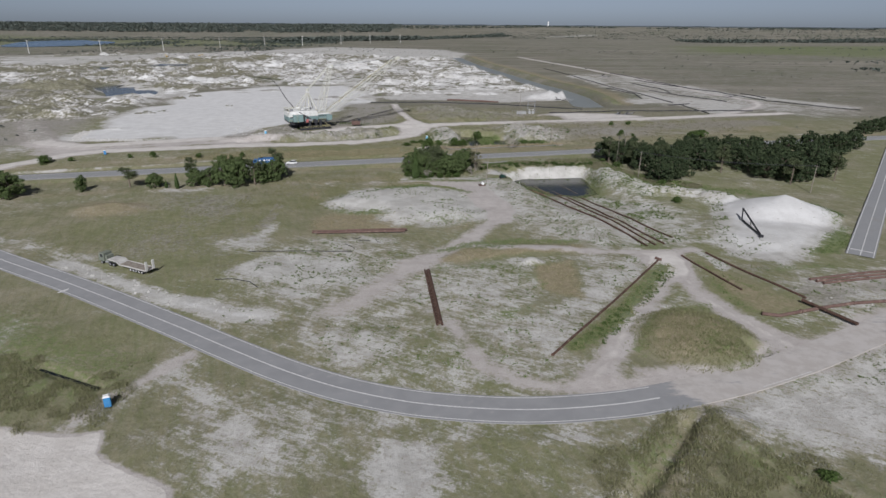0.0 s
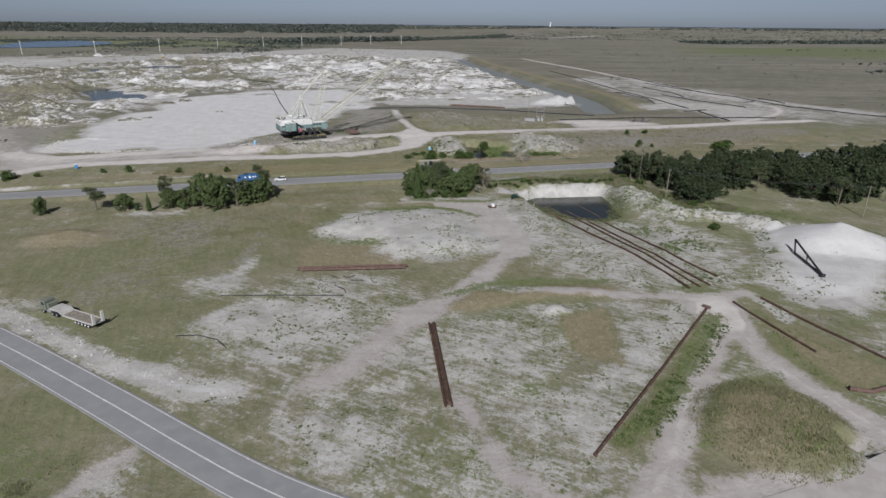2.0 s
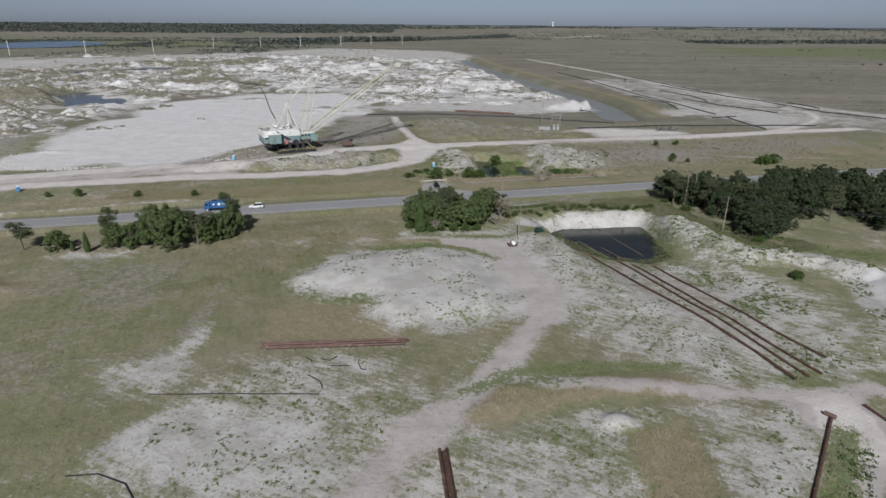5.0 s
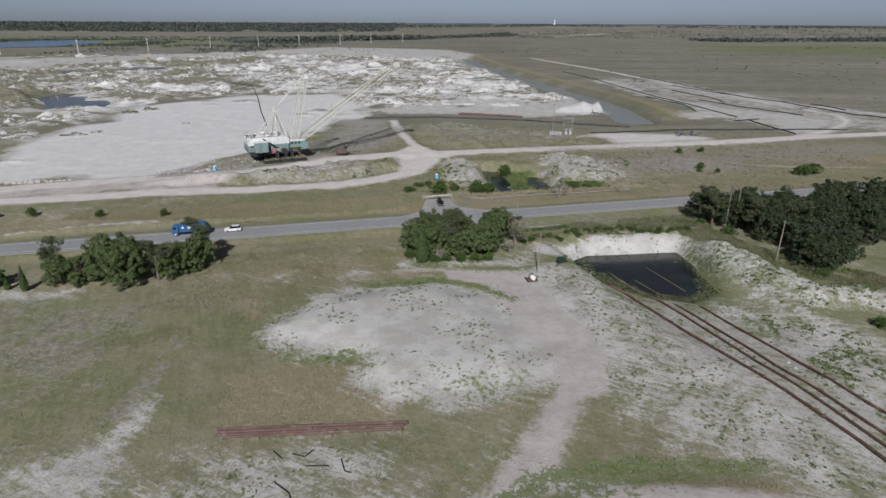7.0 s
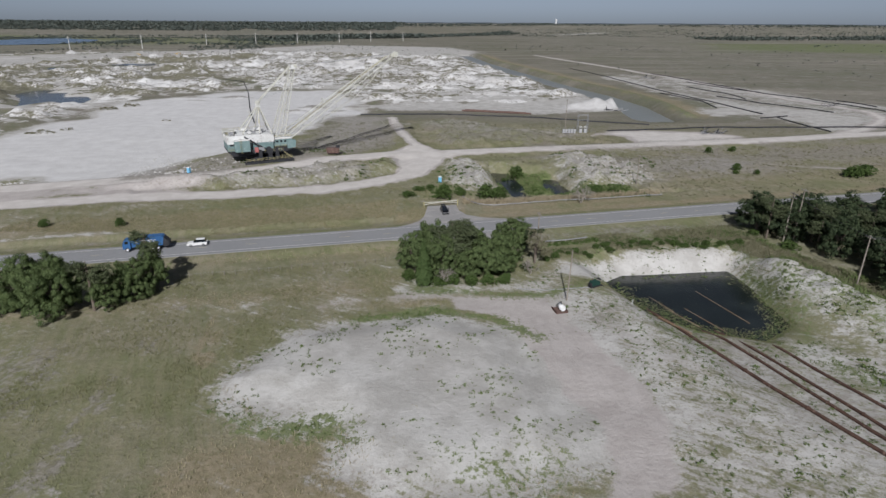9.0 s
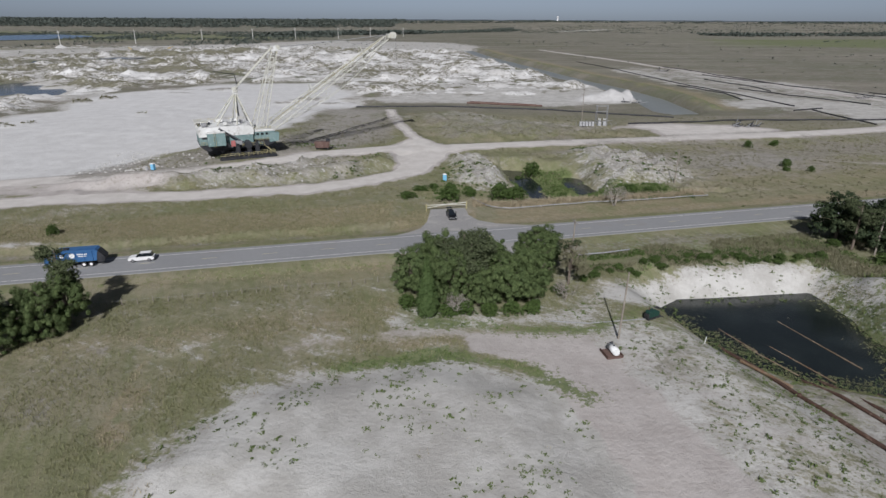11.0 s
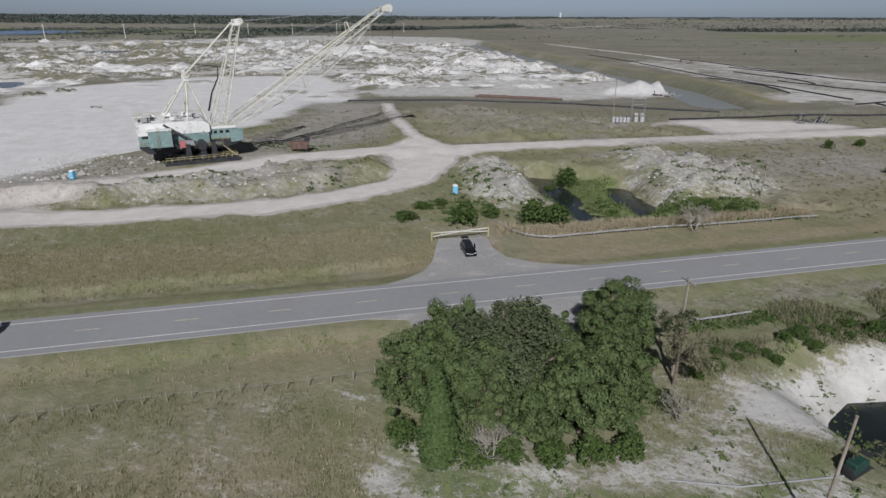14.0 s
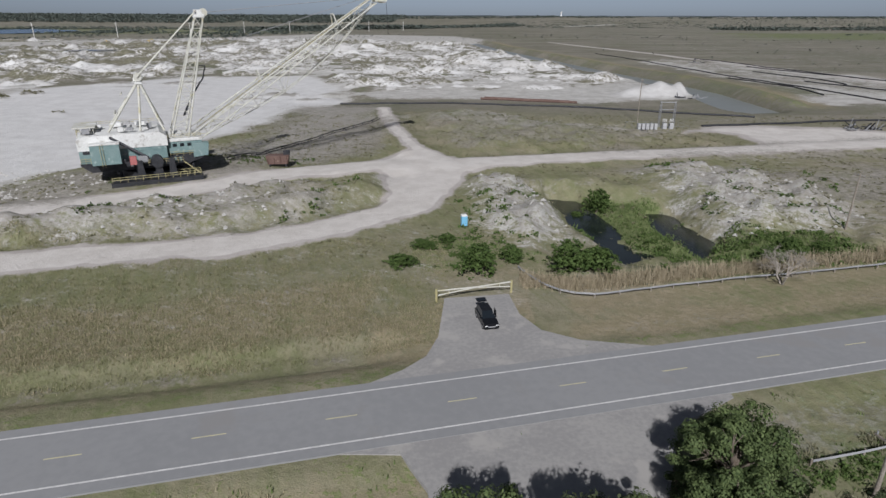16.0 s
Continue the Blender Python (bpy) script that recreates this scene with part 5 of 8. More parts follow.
def tree_proto(seed, kind):
    """A tree ten metres high at the origin, hidden below the plan until it is copied; returns its root."""
    rng = np.random.RandomState(seed)
    root = thing("tree", "", "tree")
    if kind in ("oak", "near_oak", "grove_oak"):
        bl = oak_blobs(rng, 10, 5, 14)
        leaves = M_OAK if kind == "near_oak" else M_OAK_DIM
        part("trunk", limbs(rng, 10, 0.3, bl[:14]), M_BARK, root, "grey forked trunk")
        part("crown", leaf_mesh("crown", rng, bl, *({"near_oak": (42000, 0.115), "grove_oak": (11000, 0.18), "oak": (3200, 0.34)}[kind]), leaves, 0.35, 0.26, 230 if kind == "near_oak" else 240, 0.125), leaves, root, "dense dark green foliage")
    elif kind == "pine":
        bl = [(rng.uniform(-1.5, 1.5), rng.uniform(-1.5, 1.5), z, rng.uniform(1.0, 1.8), rng.uniform(0.6, 1.0)) for z in np.linspace(4.5, 9.3, 11)]
        s = Solid().tube((0, 0, -0.4), (0.1, 0, 5), 0.22, 8, 0.17).tube((0.1, 0, 5), (0, 0.1, 9.6), 0.17, 7, 0.05)
        for x, y, z, a, b in bl:
            s.tube((0, 0, z - 0.6), (x, y, z), 0.07, 5, 0.03)
        part("trunk", s, M_BARK, root, "straight slender trunk")
        part("crown", leaf_mesh("crown", rng, bl, 9000, 0.1, M_PINE, 0.5, 0.9, 300, 0.15), M_PINE, root, "open tufted needles")
    elif kind == "cedar":
        bl = [(0, 0, z, 1.5 * (1 - (z / 10.4) ** 1.5) * (0.6 + 0.4 * min(1, z / 2.5)) + 0.05, 0.9) for z in np.linspace(0.9, 9.6, 16)]
        part("trunk", Solid().tube((0, 0, -0.4), (0, 0, 9), 0.16, 7, 0.04), M_BARK, root)
        part("crown", leaf_mesh("crown", rng, bl, 16000, 0.1, M_CEDAR, 0.2, 0.3), M_CEDAR, root, "tight conical foliage")
    elif kind == "thin":
        bl = [(rng.uniform(-2.6, 2.6), rng.uniform(-2.6, 2.6), z, rng.uniform(0.7, 1.3), rng.uniform(0.5, 0.9)) for z in np.linspace(4.0, 9.4, 15)]
        part("trunk", limbs(rng, 10, 0.2, bl), M_BARK, root, "grey trunk with thin bare limbs")
        part("crown", leaf_mesh("crown", rng, bl, 6500, 0.1, M_BRUSH, 0.5, 0.7, 170, 0.2), M_BRUSH, root, "sparse brownish foliage")
        part("tuft", leaf_mesh("tuft", rng, bl[-5:], 2600, 0.1, M_OAK_DIM, 0.5, 0.5, 60, 0.2), M_OAK_DIM, root, "dark green top tufts")
    elif kind == "shrub":
        bl = [(math.cos(i * 2.4) * 2.6 * math.sqrt(i / 7), math.sin(i * 2.4) * 2.6 * math.sqrt(i / 7), 3.5 + rng.uniform(-0.6, 1.6) - 0.25 * i, 2.6, 3.0) for i in range(7)]
        s = Solid()
        for x, y, z, a, b in bl:
            s.tube((0, 0, -0.5), (x * 0.7, y * 0.7, z), 0.16, 5, 0.05)
        part("stems", s, M_BARK, root)
        part("foliage", leaf_mesh("foliage", rng, bl, 3000, 0.29, M_SHRUB, 0.35, 0.7, 260, 0.13), M_SHRUB, root)
    else:
        s = Solid()

        def fork(p, d, ln, r, depth):
            e = p + d * ln
            s.tube(p, e, r, 5 if depth > 2 else 4, r * 0.65)
            if depth:
                for _ in range(3):
                    nd = (d + Vector(rng.normal(size=3)) * 0.55 + Vector((0, 0, 0.12))).normalized()
                    fork(e, nd, ln * rng.uniform(0.6, 0.85), r * 0.6, depth - 1)
        for i in range(3):
            fork(Vector((0, 0, -0.3)), Vector((math.cos(i * 2.1) * 0.35, math.sin(i * 2.1) * 0.35, 1)).normalized(), 2.6, 0.17, 5)
        part("crown", s, M_BONE, root, "leafless grey branches")
    return root


PROTO = {"oak": [tree_proto(s, "oak") for s in (11, 12, 13, 14)], "near_oak": [tree_proto(s, "near_oak") for s in (15, 16, 17)], "grove_oak": [tree_proto(s, "grove_oak") for s in (18, 19, 20)], "pine": [tree_proto(s, "pine") for s in (21, 22)], "cedar": [tree_proto(31, "cedar")], "thin": [tree_proto(61, "thin")],
         "shrub": [tree_proto(s, "shrub") for s in (41, 42)], "bare": [tree_proto(51, "bare")]}
FRESH = {k: [True] * len(v) for k, v in PROTO.items()}
TREE_COUNT = [0]


def plant(kind, x, y, h, wide, label, category="tree", group="", name="tree"):
    """A tree or shrub of height h and crown width `wide` at x, y."""
    TREE_COUNT[0] += 1
    i = TREE_COUNT[0] % len(PROTO[kind])
    base = PROTO[kind][i]
    full = {"oak": 10.0, "near_oak": 10.0, "grove_oak": 10.0, "pine": 4.0, "cedar": 3.0, "thin": 7.0, "shrub": 9.5, "bare": 8.0}[kind]
    m = pose(x, y, gz(x, y) - 0.05, 0, 0, TREE_COUNT[0] * 77 % 360)
    size = (wide / full, wide / full, h / {"shrub": 7.5, "bare": 9.5}.get(kind, 10.0))
    if FRESH[kind][i]:
        FRESH[kind][i] = False
        base.matrix_basis, base.scale, ob = m, size, base
        ob.scale = size
    else:
        old = base.scale.copy()
        base.scale = size
        ob = copy_thing(base, m)
        base.scale = old
    ob.name = name
    return tagged(ob, label, category, group)


OAK_L = "broad live oak with dense dark green crown"
for x, y, h, w in ((-13.6, 260.5, 10.5, 10), (-7.5, 257.5, 11, 8.5), (-2.5, 256, 8.5, 7.5), (2.5, 256.5, 10, 10), (6.5, 259.5, 10, 9), (-9.5, 263, 12.6, 9.5), (0, 264, 10.5, 10), (8, 267, 9.5, 9), (10.5, 274.5, 9.3, 10.5)):
    plant("near_oak", x, y, h, w, "live oak in the dense cluster beside the highway", group="roadside oak cluster")
plant("bare", -6.5, 252.6, 4.5, 4.5, "dead grey twigs at the foot of the oaks", "tree", "roadside oak cluster")
plant("pine", -5, 260, 12.4, 7, "feathery pine crown rising over the oak cluster", group="roadside oak cluster")
plant("pine", -4, 258.5, 11.5, 6, "slender pine with pale dead lower twigs", group="roadside oak cluster")
plant("pine", -3, 261, 12, 5, "slender pine rising over the oak cluster", group="roadside oak cluster")
plant("thin", 14.8, 265, 9.5, 7, "half-bare brownish tree with a dark top by the bank")
plant("cedar", -11.4, 252.2, 10.8, 4.6, "bright green conical cedar in front of the oaks")
plant("bare", 13.0, 258.5, 4.5, 4.5, "half-bare grey tree at the end of the oak cluster")
for x, y, h in ((-5, 252.8, 2.4), (-1, 252.4, 2.6), (3, 252.6, 2.6), (6.5, 253.4, 2.6), (-15, 255.5, 2.6), (-8, 252.6, 2.2), (12.5, 261, 1.8)):
    plant("shrub", x, y, h, 4.2, "low green shrub under the oak cluster", "shrub", name="shrub")
for x, y, h, w, kind in ((-162, 217, 10, 11, "oak"), (-168, 222, 10, 9, "oak"), (-141, 227, 7, 5, "oak"), (-125, 233, 8, 6, "pine"), (-115, 233, 6.5, 7.5, "oak"), (-110, 232, 3.2, 1.8, "cedar"),
                         (-105.5, 231.5, 6.5, 2.2, "cedar"), (-102, 238, 11, 5, "pine"), (-99, 235.5, 7.8, 8.5, "oak"), (-93.5, 236, 8, 8, "oak"), (-88, 236, 13.6, 11, "oak"), (-82, 235, 13, 10.5, "oak"), (-85, 240, 12.5, 9, "oak"),
                         (-76.5, 238, 11, 6, "pine"), (-75, 240, 8.5, 8, "oak"), (-71.5, 244, 9.5, 8, "oak"), (-69, 247.5, 10.5, 7.5, "oak"), (-70, 249, 13, 5, "pine")):
    plant("near_oak" if kind == "oak" else kind, x, y, h, w, {"oak": OAK_L, "pine": "slender pine beside the highway trees", "cedar": "small conical cedar beside the field trees"}[kind], group="field-edge trees")
GR = random.Random(5)
for x, y in ((80, 290), (84, 286), (90, 280), (94, 292), (99, 283), (92, 270), (97, 262), (99, 252), (104, 258), (102, 268), (112, 274), (94, 250), (122, 274), (107, 270), (112, 280), (118, 270), (98, 290), (107, 296), (117, 290), (124, 282), (138, 268), (141, 254), (148, 250),
             (155, 251), (163, 258), (170, 262), (149, 262), (158, 268), (140, 278), (150, 280), (162, 280), (173, 276), (133, 292), (143, 296), (154, 298), (166, 296), (178, 290), (126, 302), (138, 308), (150, 312),
             (164, 312), (178, 308), (190, 300), (186, 284), (192, 314), (204, 318), (214, 322), (224, 325), (205, 308), (262, 372), (272, 378), (284, 386), (296, 380), (310, 392), (326, 398)):
    h = GR.uniform(9.2, 12.6) if x < 135 else GR.uniform(8.5, 11.8)
    plant("grove_oak" if x < 150 and y < 300 else "oak", x + GR.uniform(-1.5, 1.5), y + GR.uniform(-1.5, 1.5), h, GR.uniform(10, 14), "live oak in the roadside grove, leaves darkened for shade", group="grove of oaks")
for x, y in ((80, 284), (89, 276), (102, 276), (126, 265), (168, 250), (146, 244)):
    plant("pine", x, y, GR.uniform(11, 13), 5.5, "tall pine at the edge of the grove", group="grove of oaks")
for x, y, h, w in ((-141, 289, 3.2, 4), (-119, 289.5, 3, 3.4), (-98, 290, 2.6, 3.6), (-152, 288, 2.4, 3), (-186, 276, 4, 8), (-176, 280, 2.4, 3.5), (-7, 320.5, 5, 7.2), (-1.7, 325, 3.2, 4.5), (6.5, 321, 5, 8), (11, 321.5, 4.8, 8), (-19, 323, 2, 6), (45, 329.5, 3.2, 6),
                   (21, 363, 5.2, 7.5), (16.5, 362, 2.2, 4), (112, 400, 3, 4), (124, 403, 2.8, 4.5), (109, 366, 3, 4.5), (106, 360, 1.8, 3), (114, 359, 2, 3), (153, 357, 5.5, 11), (148, 356, 4, 8), (40, 326, 2.4, 6), (50, 329, 2.0, 6), (45, 331, 2.2, 5),
                   (34, 275, 1.1, 2.6), (49, 279.5, 1.0, 2.2), (26, 272, 1.3, 3), (78, 287, 1.8, 4), (82, 276, 2.4, 6), (92, 244, 2.4, 5), (88, 216, 2.4, 4.5), (-16, 331, 1.8, 5), (-12, 334, 1.6, 4), (57, 70, 1.8, 3.5), (48, 63, 1.6, 4)):
    plant("shrub", x, y, h, w, "rounded green shrub on rough ground", "shrub", name="shrub")
BR = random.Random(15)
for k in range(26):
    x = 17 + 2.1 * k + BR.uniform(-1, 1)
    plant("shrub", x, min(266 + 0.38 * (x - 16), 276.5) + BR.uniform(-0.4, 2.6), BR.uniform(0.7, 1.7), BR.uniform(1.8, 3.6), "low green bush on the sandy pond bank", "shrub", "pond bank bushes", "shrub")
plant("bare", 37, 317, 6.2, 8.5, "pale leafless bush behind the guardrail", "shrub", name="bare_bush")


# ---- distance ----
def woods(name, strips, label, seed):
    """Far woods: many clumps over strips (x0, y0, x1, y1, depth, height, count, how open)."""
    rng = np.random.RandomState(seed)
    vs = []
    for x0, y0, x1, y1, depth, h, n, gaps in strips:
        t = rng.rand(n)
        px, py = x0 + (x1 - x0) * t, y0 + (y1 - y0) * t + depth * (rng.rand(n) - 0.5)
        keep = (vnoise(px, py, 140, 90) + 0.35 * vnoise(px, py, 45, 91) > gaps) & (((px + 1110) / 190) ** 2 + ((py - 1850) / 310) ** 2 > 1)
        px, py = px[keep], py[keep]
        n = len(px)
        c = np.stack([px, py, ground_z(px, py)], 1)
        r = h * (0.4 + 0.6 * rng.rand(n))
        for _ in range(7):
            q = c + rng.normal(size=(n, 3)) * np.stack([r * 0.5, r * 0.5, r * 0.25], 1) + np.stack([0 * r, 0 * r, r * 0.55], 1)
            a = rng.normal(size=(n, 3)) * (1, 1, 0.35)
            a /= np.linalg.norm(a, axis=1)[:, None]
            b = np.cross(a, rng.normal(size=(n, 3)) * 0.45 + (0, 0, 1))
            b /= np.linalg.norm(b, axis=1)[:, None]
            s = (r * 0.55)[:, None]
            vs.append(np.stack([q - a * s, q - b * s * 0.7, q + a * s, q + b * s * 0.7], 1).reshape(-1, 3))
    tagged(new(name, cloud(name, np.concatenate(vs), 4, M_HAZED_WOOD)), label, "woods", kind="stuff")


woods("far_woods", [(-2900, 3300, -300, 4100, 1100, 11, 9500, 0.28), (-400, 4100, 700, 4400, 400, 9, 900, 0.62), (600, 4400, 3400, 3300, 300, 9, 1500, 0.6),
                    (-560, 2250, -100, 2650, 420, 11, 1900, 0.4), (-120, 2600, 350, 3350, 320, 9, 900, 0.5), (930, 2420, 2300, 2780, 260, 10, 1700, 0.38)], "green woods along the flat horizon, paled by painted haze", 61)
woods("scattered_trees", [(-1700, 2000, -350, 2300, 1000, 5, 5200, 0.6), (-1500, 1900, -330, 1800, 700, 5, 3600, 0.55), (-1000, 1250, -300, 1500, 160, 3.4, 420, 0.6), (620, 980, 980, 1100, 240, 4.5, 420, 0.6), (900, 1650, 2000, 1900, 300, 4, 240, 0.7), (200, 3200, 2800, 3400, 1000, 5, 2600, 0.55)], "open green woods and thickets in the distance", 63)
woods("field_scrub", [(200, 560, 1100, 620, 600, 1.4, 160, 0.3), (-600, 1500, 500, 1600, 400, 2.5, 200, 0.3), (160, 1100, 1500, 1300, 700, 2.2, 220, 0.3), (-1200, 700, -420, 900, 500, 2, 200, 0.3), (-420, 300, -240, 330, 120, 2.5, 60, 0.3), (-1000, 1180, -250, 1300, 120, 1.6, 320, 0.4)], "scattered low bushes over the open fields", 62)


def horizon():
    """The farthest woods and low land, a long uneven bank."""
    s = Solid()
    n = 90
    rng = np.random.RandomState(9)
    top = 52 + 4 * rng.rand(n + 1)
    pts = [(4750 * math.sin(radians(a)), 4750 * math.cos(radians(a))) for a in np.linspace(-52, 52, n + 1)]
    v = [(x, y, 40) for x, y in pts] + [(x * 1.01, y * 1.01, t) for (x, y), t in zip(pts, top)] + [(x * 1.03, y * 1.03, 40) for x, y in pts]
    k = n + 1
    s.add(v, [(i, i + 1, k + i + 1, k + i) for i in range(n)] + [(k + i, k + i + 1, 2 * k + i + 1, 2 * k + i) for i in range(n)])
    # blue-grey instead of leaf green: the haze of distance as base colour
    tagged(new("backdrop_horizon", s.mesh("backdrop_horizon", surface("hazed_horizon_woods", (0.065, 0.08, 0.092), (0.088, 0.1, 0.108), 0.004, 0.02, 0.95))), "line of woods on the horizon, haze put into its colour", "backdrop", kind="structure")


horizon()


# ---- dragline ----
def truss(s, a0, b0, a1, b1, c0, d0, c1, d1, bays, r, r2):
    """Four chords from corners a0 b0 c0 d0 to a1 b1 c1 d1, laced over `bays`."""
    P = [[Vector(p).lerp(Vector(q), i / bays) for i in range(bays + 1)] for p, q in ((a0, a1), (b0, b1), (c0, c1), (d0, d1))]
    for line in P:
        s.tube(line[0], line[-1], r, 6)
    for k in range(4):
        A, B = P[k], P[(k + 1) % 4]
        for i in range(bays):
            s.tube(A[i], B[i], r2, 4)
            s.tube(A[i], B[i + 1], r2, 4) if (i + k) % 2 else s.tube(B[i], A[i + 1], r2, 4)
        s.tube(A[bays], B[bays], r2, 4)
    return s


def railing(s, pts, h=1.1, step=1.6, r=0.045):
    for a, b in zip(pts, pts[1:]):
        a, b = Vector(a), Vector(b)
        n = max(1, int((b - a).length / step))
        for i in range(n + 1):
            p = a.lerp(b, i / n)
            s.tube(p, p + Vector((0, 0, h)), r, 4)
        for k in (0.55, 1.0):
            s.tube(a + Vector((0, 0, h * k)), b + Vector((0, 0, h * k)), r, 4)
    return s


def dragline():
    root = thing("dragline_excavator", "huge walking dragline with teal house, white roof and cream lattice boom", "excavator", pose(-82.4, 378.6, 0.5, 0, 0, 26.3))
    root.scale = (1, 1, 1.05)
    part("base_tub", Solid().tube((0, 0, -0.3), (0, 0, 2.2), 7.4, 40), M_DARK, root, "round dark steel base")
    deck = part("deck", Solid().prism([(-15, 4.6), (-13, 3.0), (6, 3.0), (10.5, 4.4), (10.5, 5.0), (-15, 5.0)], -6.6, 6.6), M_DARK, root, "dark steel revolving frame")
    for sx in (-8, -4, 0, 4, 8):
        part("deck_rib", Solid().box((sx, 0, 2.7), (0.5, 12.4, 1.0)), M_DARK, deck)
    # machinery house in stepped blocks
    house = part("house", Solid().box((-6, 0, 7.2), (17.8, 13.2, 4.6), 0.12), M_TEAL, root, "weathered teal house wall")
    part("roof", Solid().prism([(-15, 7.7), (-15, 9.9), (-13.6, 10.7), (1.8, 10.7), (3.2, 9.7), (3.2, 7.7)], -6.75, 6.75), M_ROOF, house, "weathered white roof")
    for x in (-12, -7, -2):
        part("roof_vent", Solid().box((x, 2.5, 11.6), (2.2, 1.6, 0.9), 0.08), M_ROOF, house, "low white roof ventilator")
    part("roof_rail", railing(Solid(), [(-14.6, -6.4, 11.0), (-14.6, 6.4, 11.0), (2, 6.4, 11.0)], 0.9, 2.0, 0.05), M_YRAIL, house, "faded yellow roof railing")
    part("rear_canopy", Solid().box((-13.4, 1.5, 11.9), (4.6, 8, 0.25)).tube((-15.0, -2, 10.0), (-15.0, -2, 11.8), 0.12, 6).tube((-15.0, 5, 10.0), (-15.0, 5, 11.8), 0.12, 6).tube((-11.6, -2, 10.4), (-11.6, -2, 11.8), 0.12, 6).tube((-11.6, 5, 10.4), (-11.6, 5, 11.8), 0.12, 6), M_CREAM, house, "cream steel canopy behind the roof")
    side = part("side_house", Solid().box((-9.6, -7.9, 7.0), (5.8, 2.8, 4.2), 0.1), M_TEAL, root, "teal side annex")
    part("annex_roof", Solid().box((-9.6, -7.9, 9.25), (6.0, 3.0, 0.35), 0.06), M_ROOF, side, "white annex roof")
    front = part("front_house", Solid().box((6.9, 0, 6.9), (7.6, 11.4, 2.6), 0.1), M_TEAL, root, "teal front house below the boom")
    part("front_roof", Solid().box((6.9, 0, 8.5), (7.9, 11.8, 0.7), 0.1), M_ROOF, front, "white front roof")
    cab = part("cab", Solid().prism([(8.4, 4.6), (11.6, 4.9), (12.0, 7.6), (8.4, 7.8)], -6.9, -4.2), M_TEAL, root, "teal operator cab")
    part("window", Solid().prism([(11.7, 5.6), (11.97, 7.3), (12.02, 7.3), (11.75, 5.6)], -6.7, -4.4), M_GLASS, cab, "dark cab window")
    for x in (-13, -5.0, -2, 1.0):
        part("louvre", Solid().box((x, -6.62 if x > -7 else -6.62, 7.6), (2.2, 0.12, 1.3), 0.03), M_DARK if x == -13 else M_TEAL, house, "recessed wall louvre")
    for x in (-13.6, -11.8, 4.6, 6.2, 7.8, 9.4):
        part("window", Solid().box((x, -6.64 if x < 0 else -5.74, 7.4), (0.9, 0.06, 0.7), 0.01), M_GLASS, house, "small dark window")
    part("deck_rail", railing(Solid(), [(-14.8, -6.9, 5.0), (-12.8, -6.9, 5.0)], 1.1, 1.0, 0.05), M_YRAIL, root, "faded yellow railing")
    part("deck_rail", railing(Solid(), [(3.4, -6.5, 5.0), (10.4, -6.5, 5.0), (10.6, 6.3, 5.0)], 1.1, 1.2, 0.05), M_YRAIL, root, "faded yellow railing")
    part("roof_rail", railing(Solid(), [(3.4, -5.7, 8.85), (10.6, -5.7, 8.85)], 0.9, 1.4, 0.045), M_YRAIL, root, "faded yellow railing")
    clutter = random.Random(12)
    for k in range(14):
        part("machinery_box", Solid().box((clutter.uniform(-7, 6), -8.2 + clutter.uniform(-0.6, 0.6), 4.5 + clutter.uniform(0, 0.7)), (clutter.uniform(0.5, 1.4), 0.9, clutter.uniform(0.5, 1.3)), 0.05), (M_DARK, M_GREY, M_TEAL)[k % 3], root, "small machinery housing")
    for k in range(7):
        part("roof_gear", Solid().box((clutter.uniform(-13, 1), clutter.uniform(-5, 5), 11.5), (clutter.uniform(0.8, 2.0), clutter.uniform(0.8, 1.6), clutter.uniform(0.4, 1.0)), 0.06), (M_ROOF, M_GREY)[k % 2], root, "roof machinery housing")
    part("ladder", Solid().chain([(-10.5, -9.5, 9.3), (-10.5, -9.6, 4.6)], 0.05, 4).chain([(-10.0, -9.5, 9.3), (-10.0, -9.6, 4.6)], 0.05, 4), M_YRAIL, root, "yellow ladder")
    # walking shoes with their legs
    for sg in (-1, 1):
        shoe = part("walking_shoe", Solid().prism([(-9.5, 0.35), (-8.8, 0.0), (8.6, 0.0), (9.6, 0.5), (9.6, 1.4), (-9.5, 1.2)], sg * 8.6, sg * 11.4), M_DARK, root, "long dark walking shoe")
        part("shoe_rail", railing(Solid(), [(-9.2, sg * 11.2, 1.3), (9.3, sg * 11.2, 1.4)], 1.1, 1.5, 0.06), M_YRAIL, shoe, "faded yellow railing")
        part("shoe_rail", railing(Solid(), [(4.5, sg * 8.8, 1.4), (9.3, sg * 8.8, 1.4), (9.3, sg * 11.2, 1.4)], 1.1, 1.2, 0.06), M_YRAIL, shoe, "faded yellow railing")
        for x in (-3.2, 0.6, 3.4):
            part("shoe_leg", Solid().prism([(x - 0.9, 1.2), (x + 0.9, 1.2), (x + 0.5, 5.4), (x - 0.5, 5.4)], sg * 9.2, sg * 10.6), M_DARK, shoe, "dark steel lifting leg")
        part("crank_housing", Solid().tube((0.4, sg * 8.2, 5.0), (0.4, sg * 11.0, 5.0), 1.25, 20), M_DARK, shoe, "dark crank housing")
        part("walkway", Solid().box((2.2, sg * 8.6, 4.2), (7.5, 2.2, 0.15)), M_DARK, root, "side walkway")
        part("walkway_rail", railing(Solid(), [(-1.4, sg * 9.7, 4.25), (5.9, sg * 9.7, 4.25)], 1.1, 1.2, 0.05), M_YRAIL, root, "faded yellow railing")
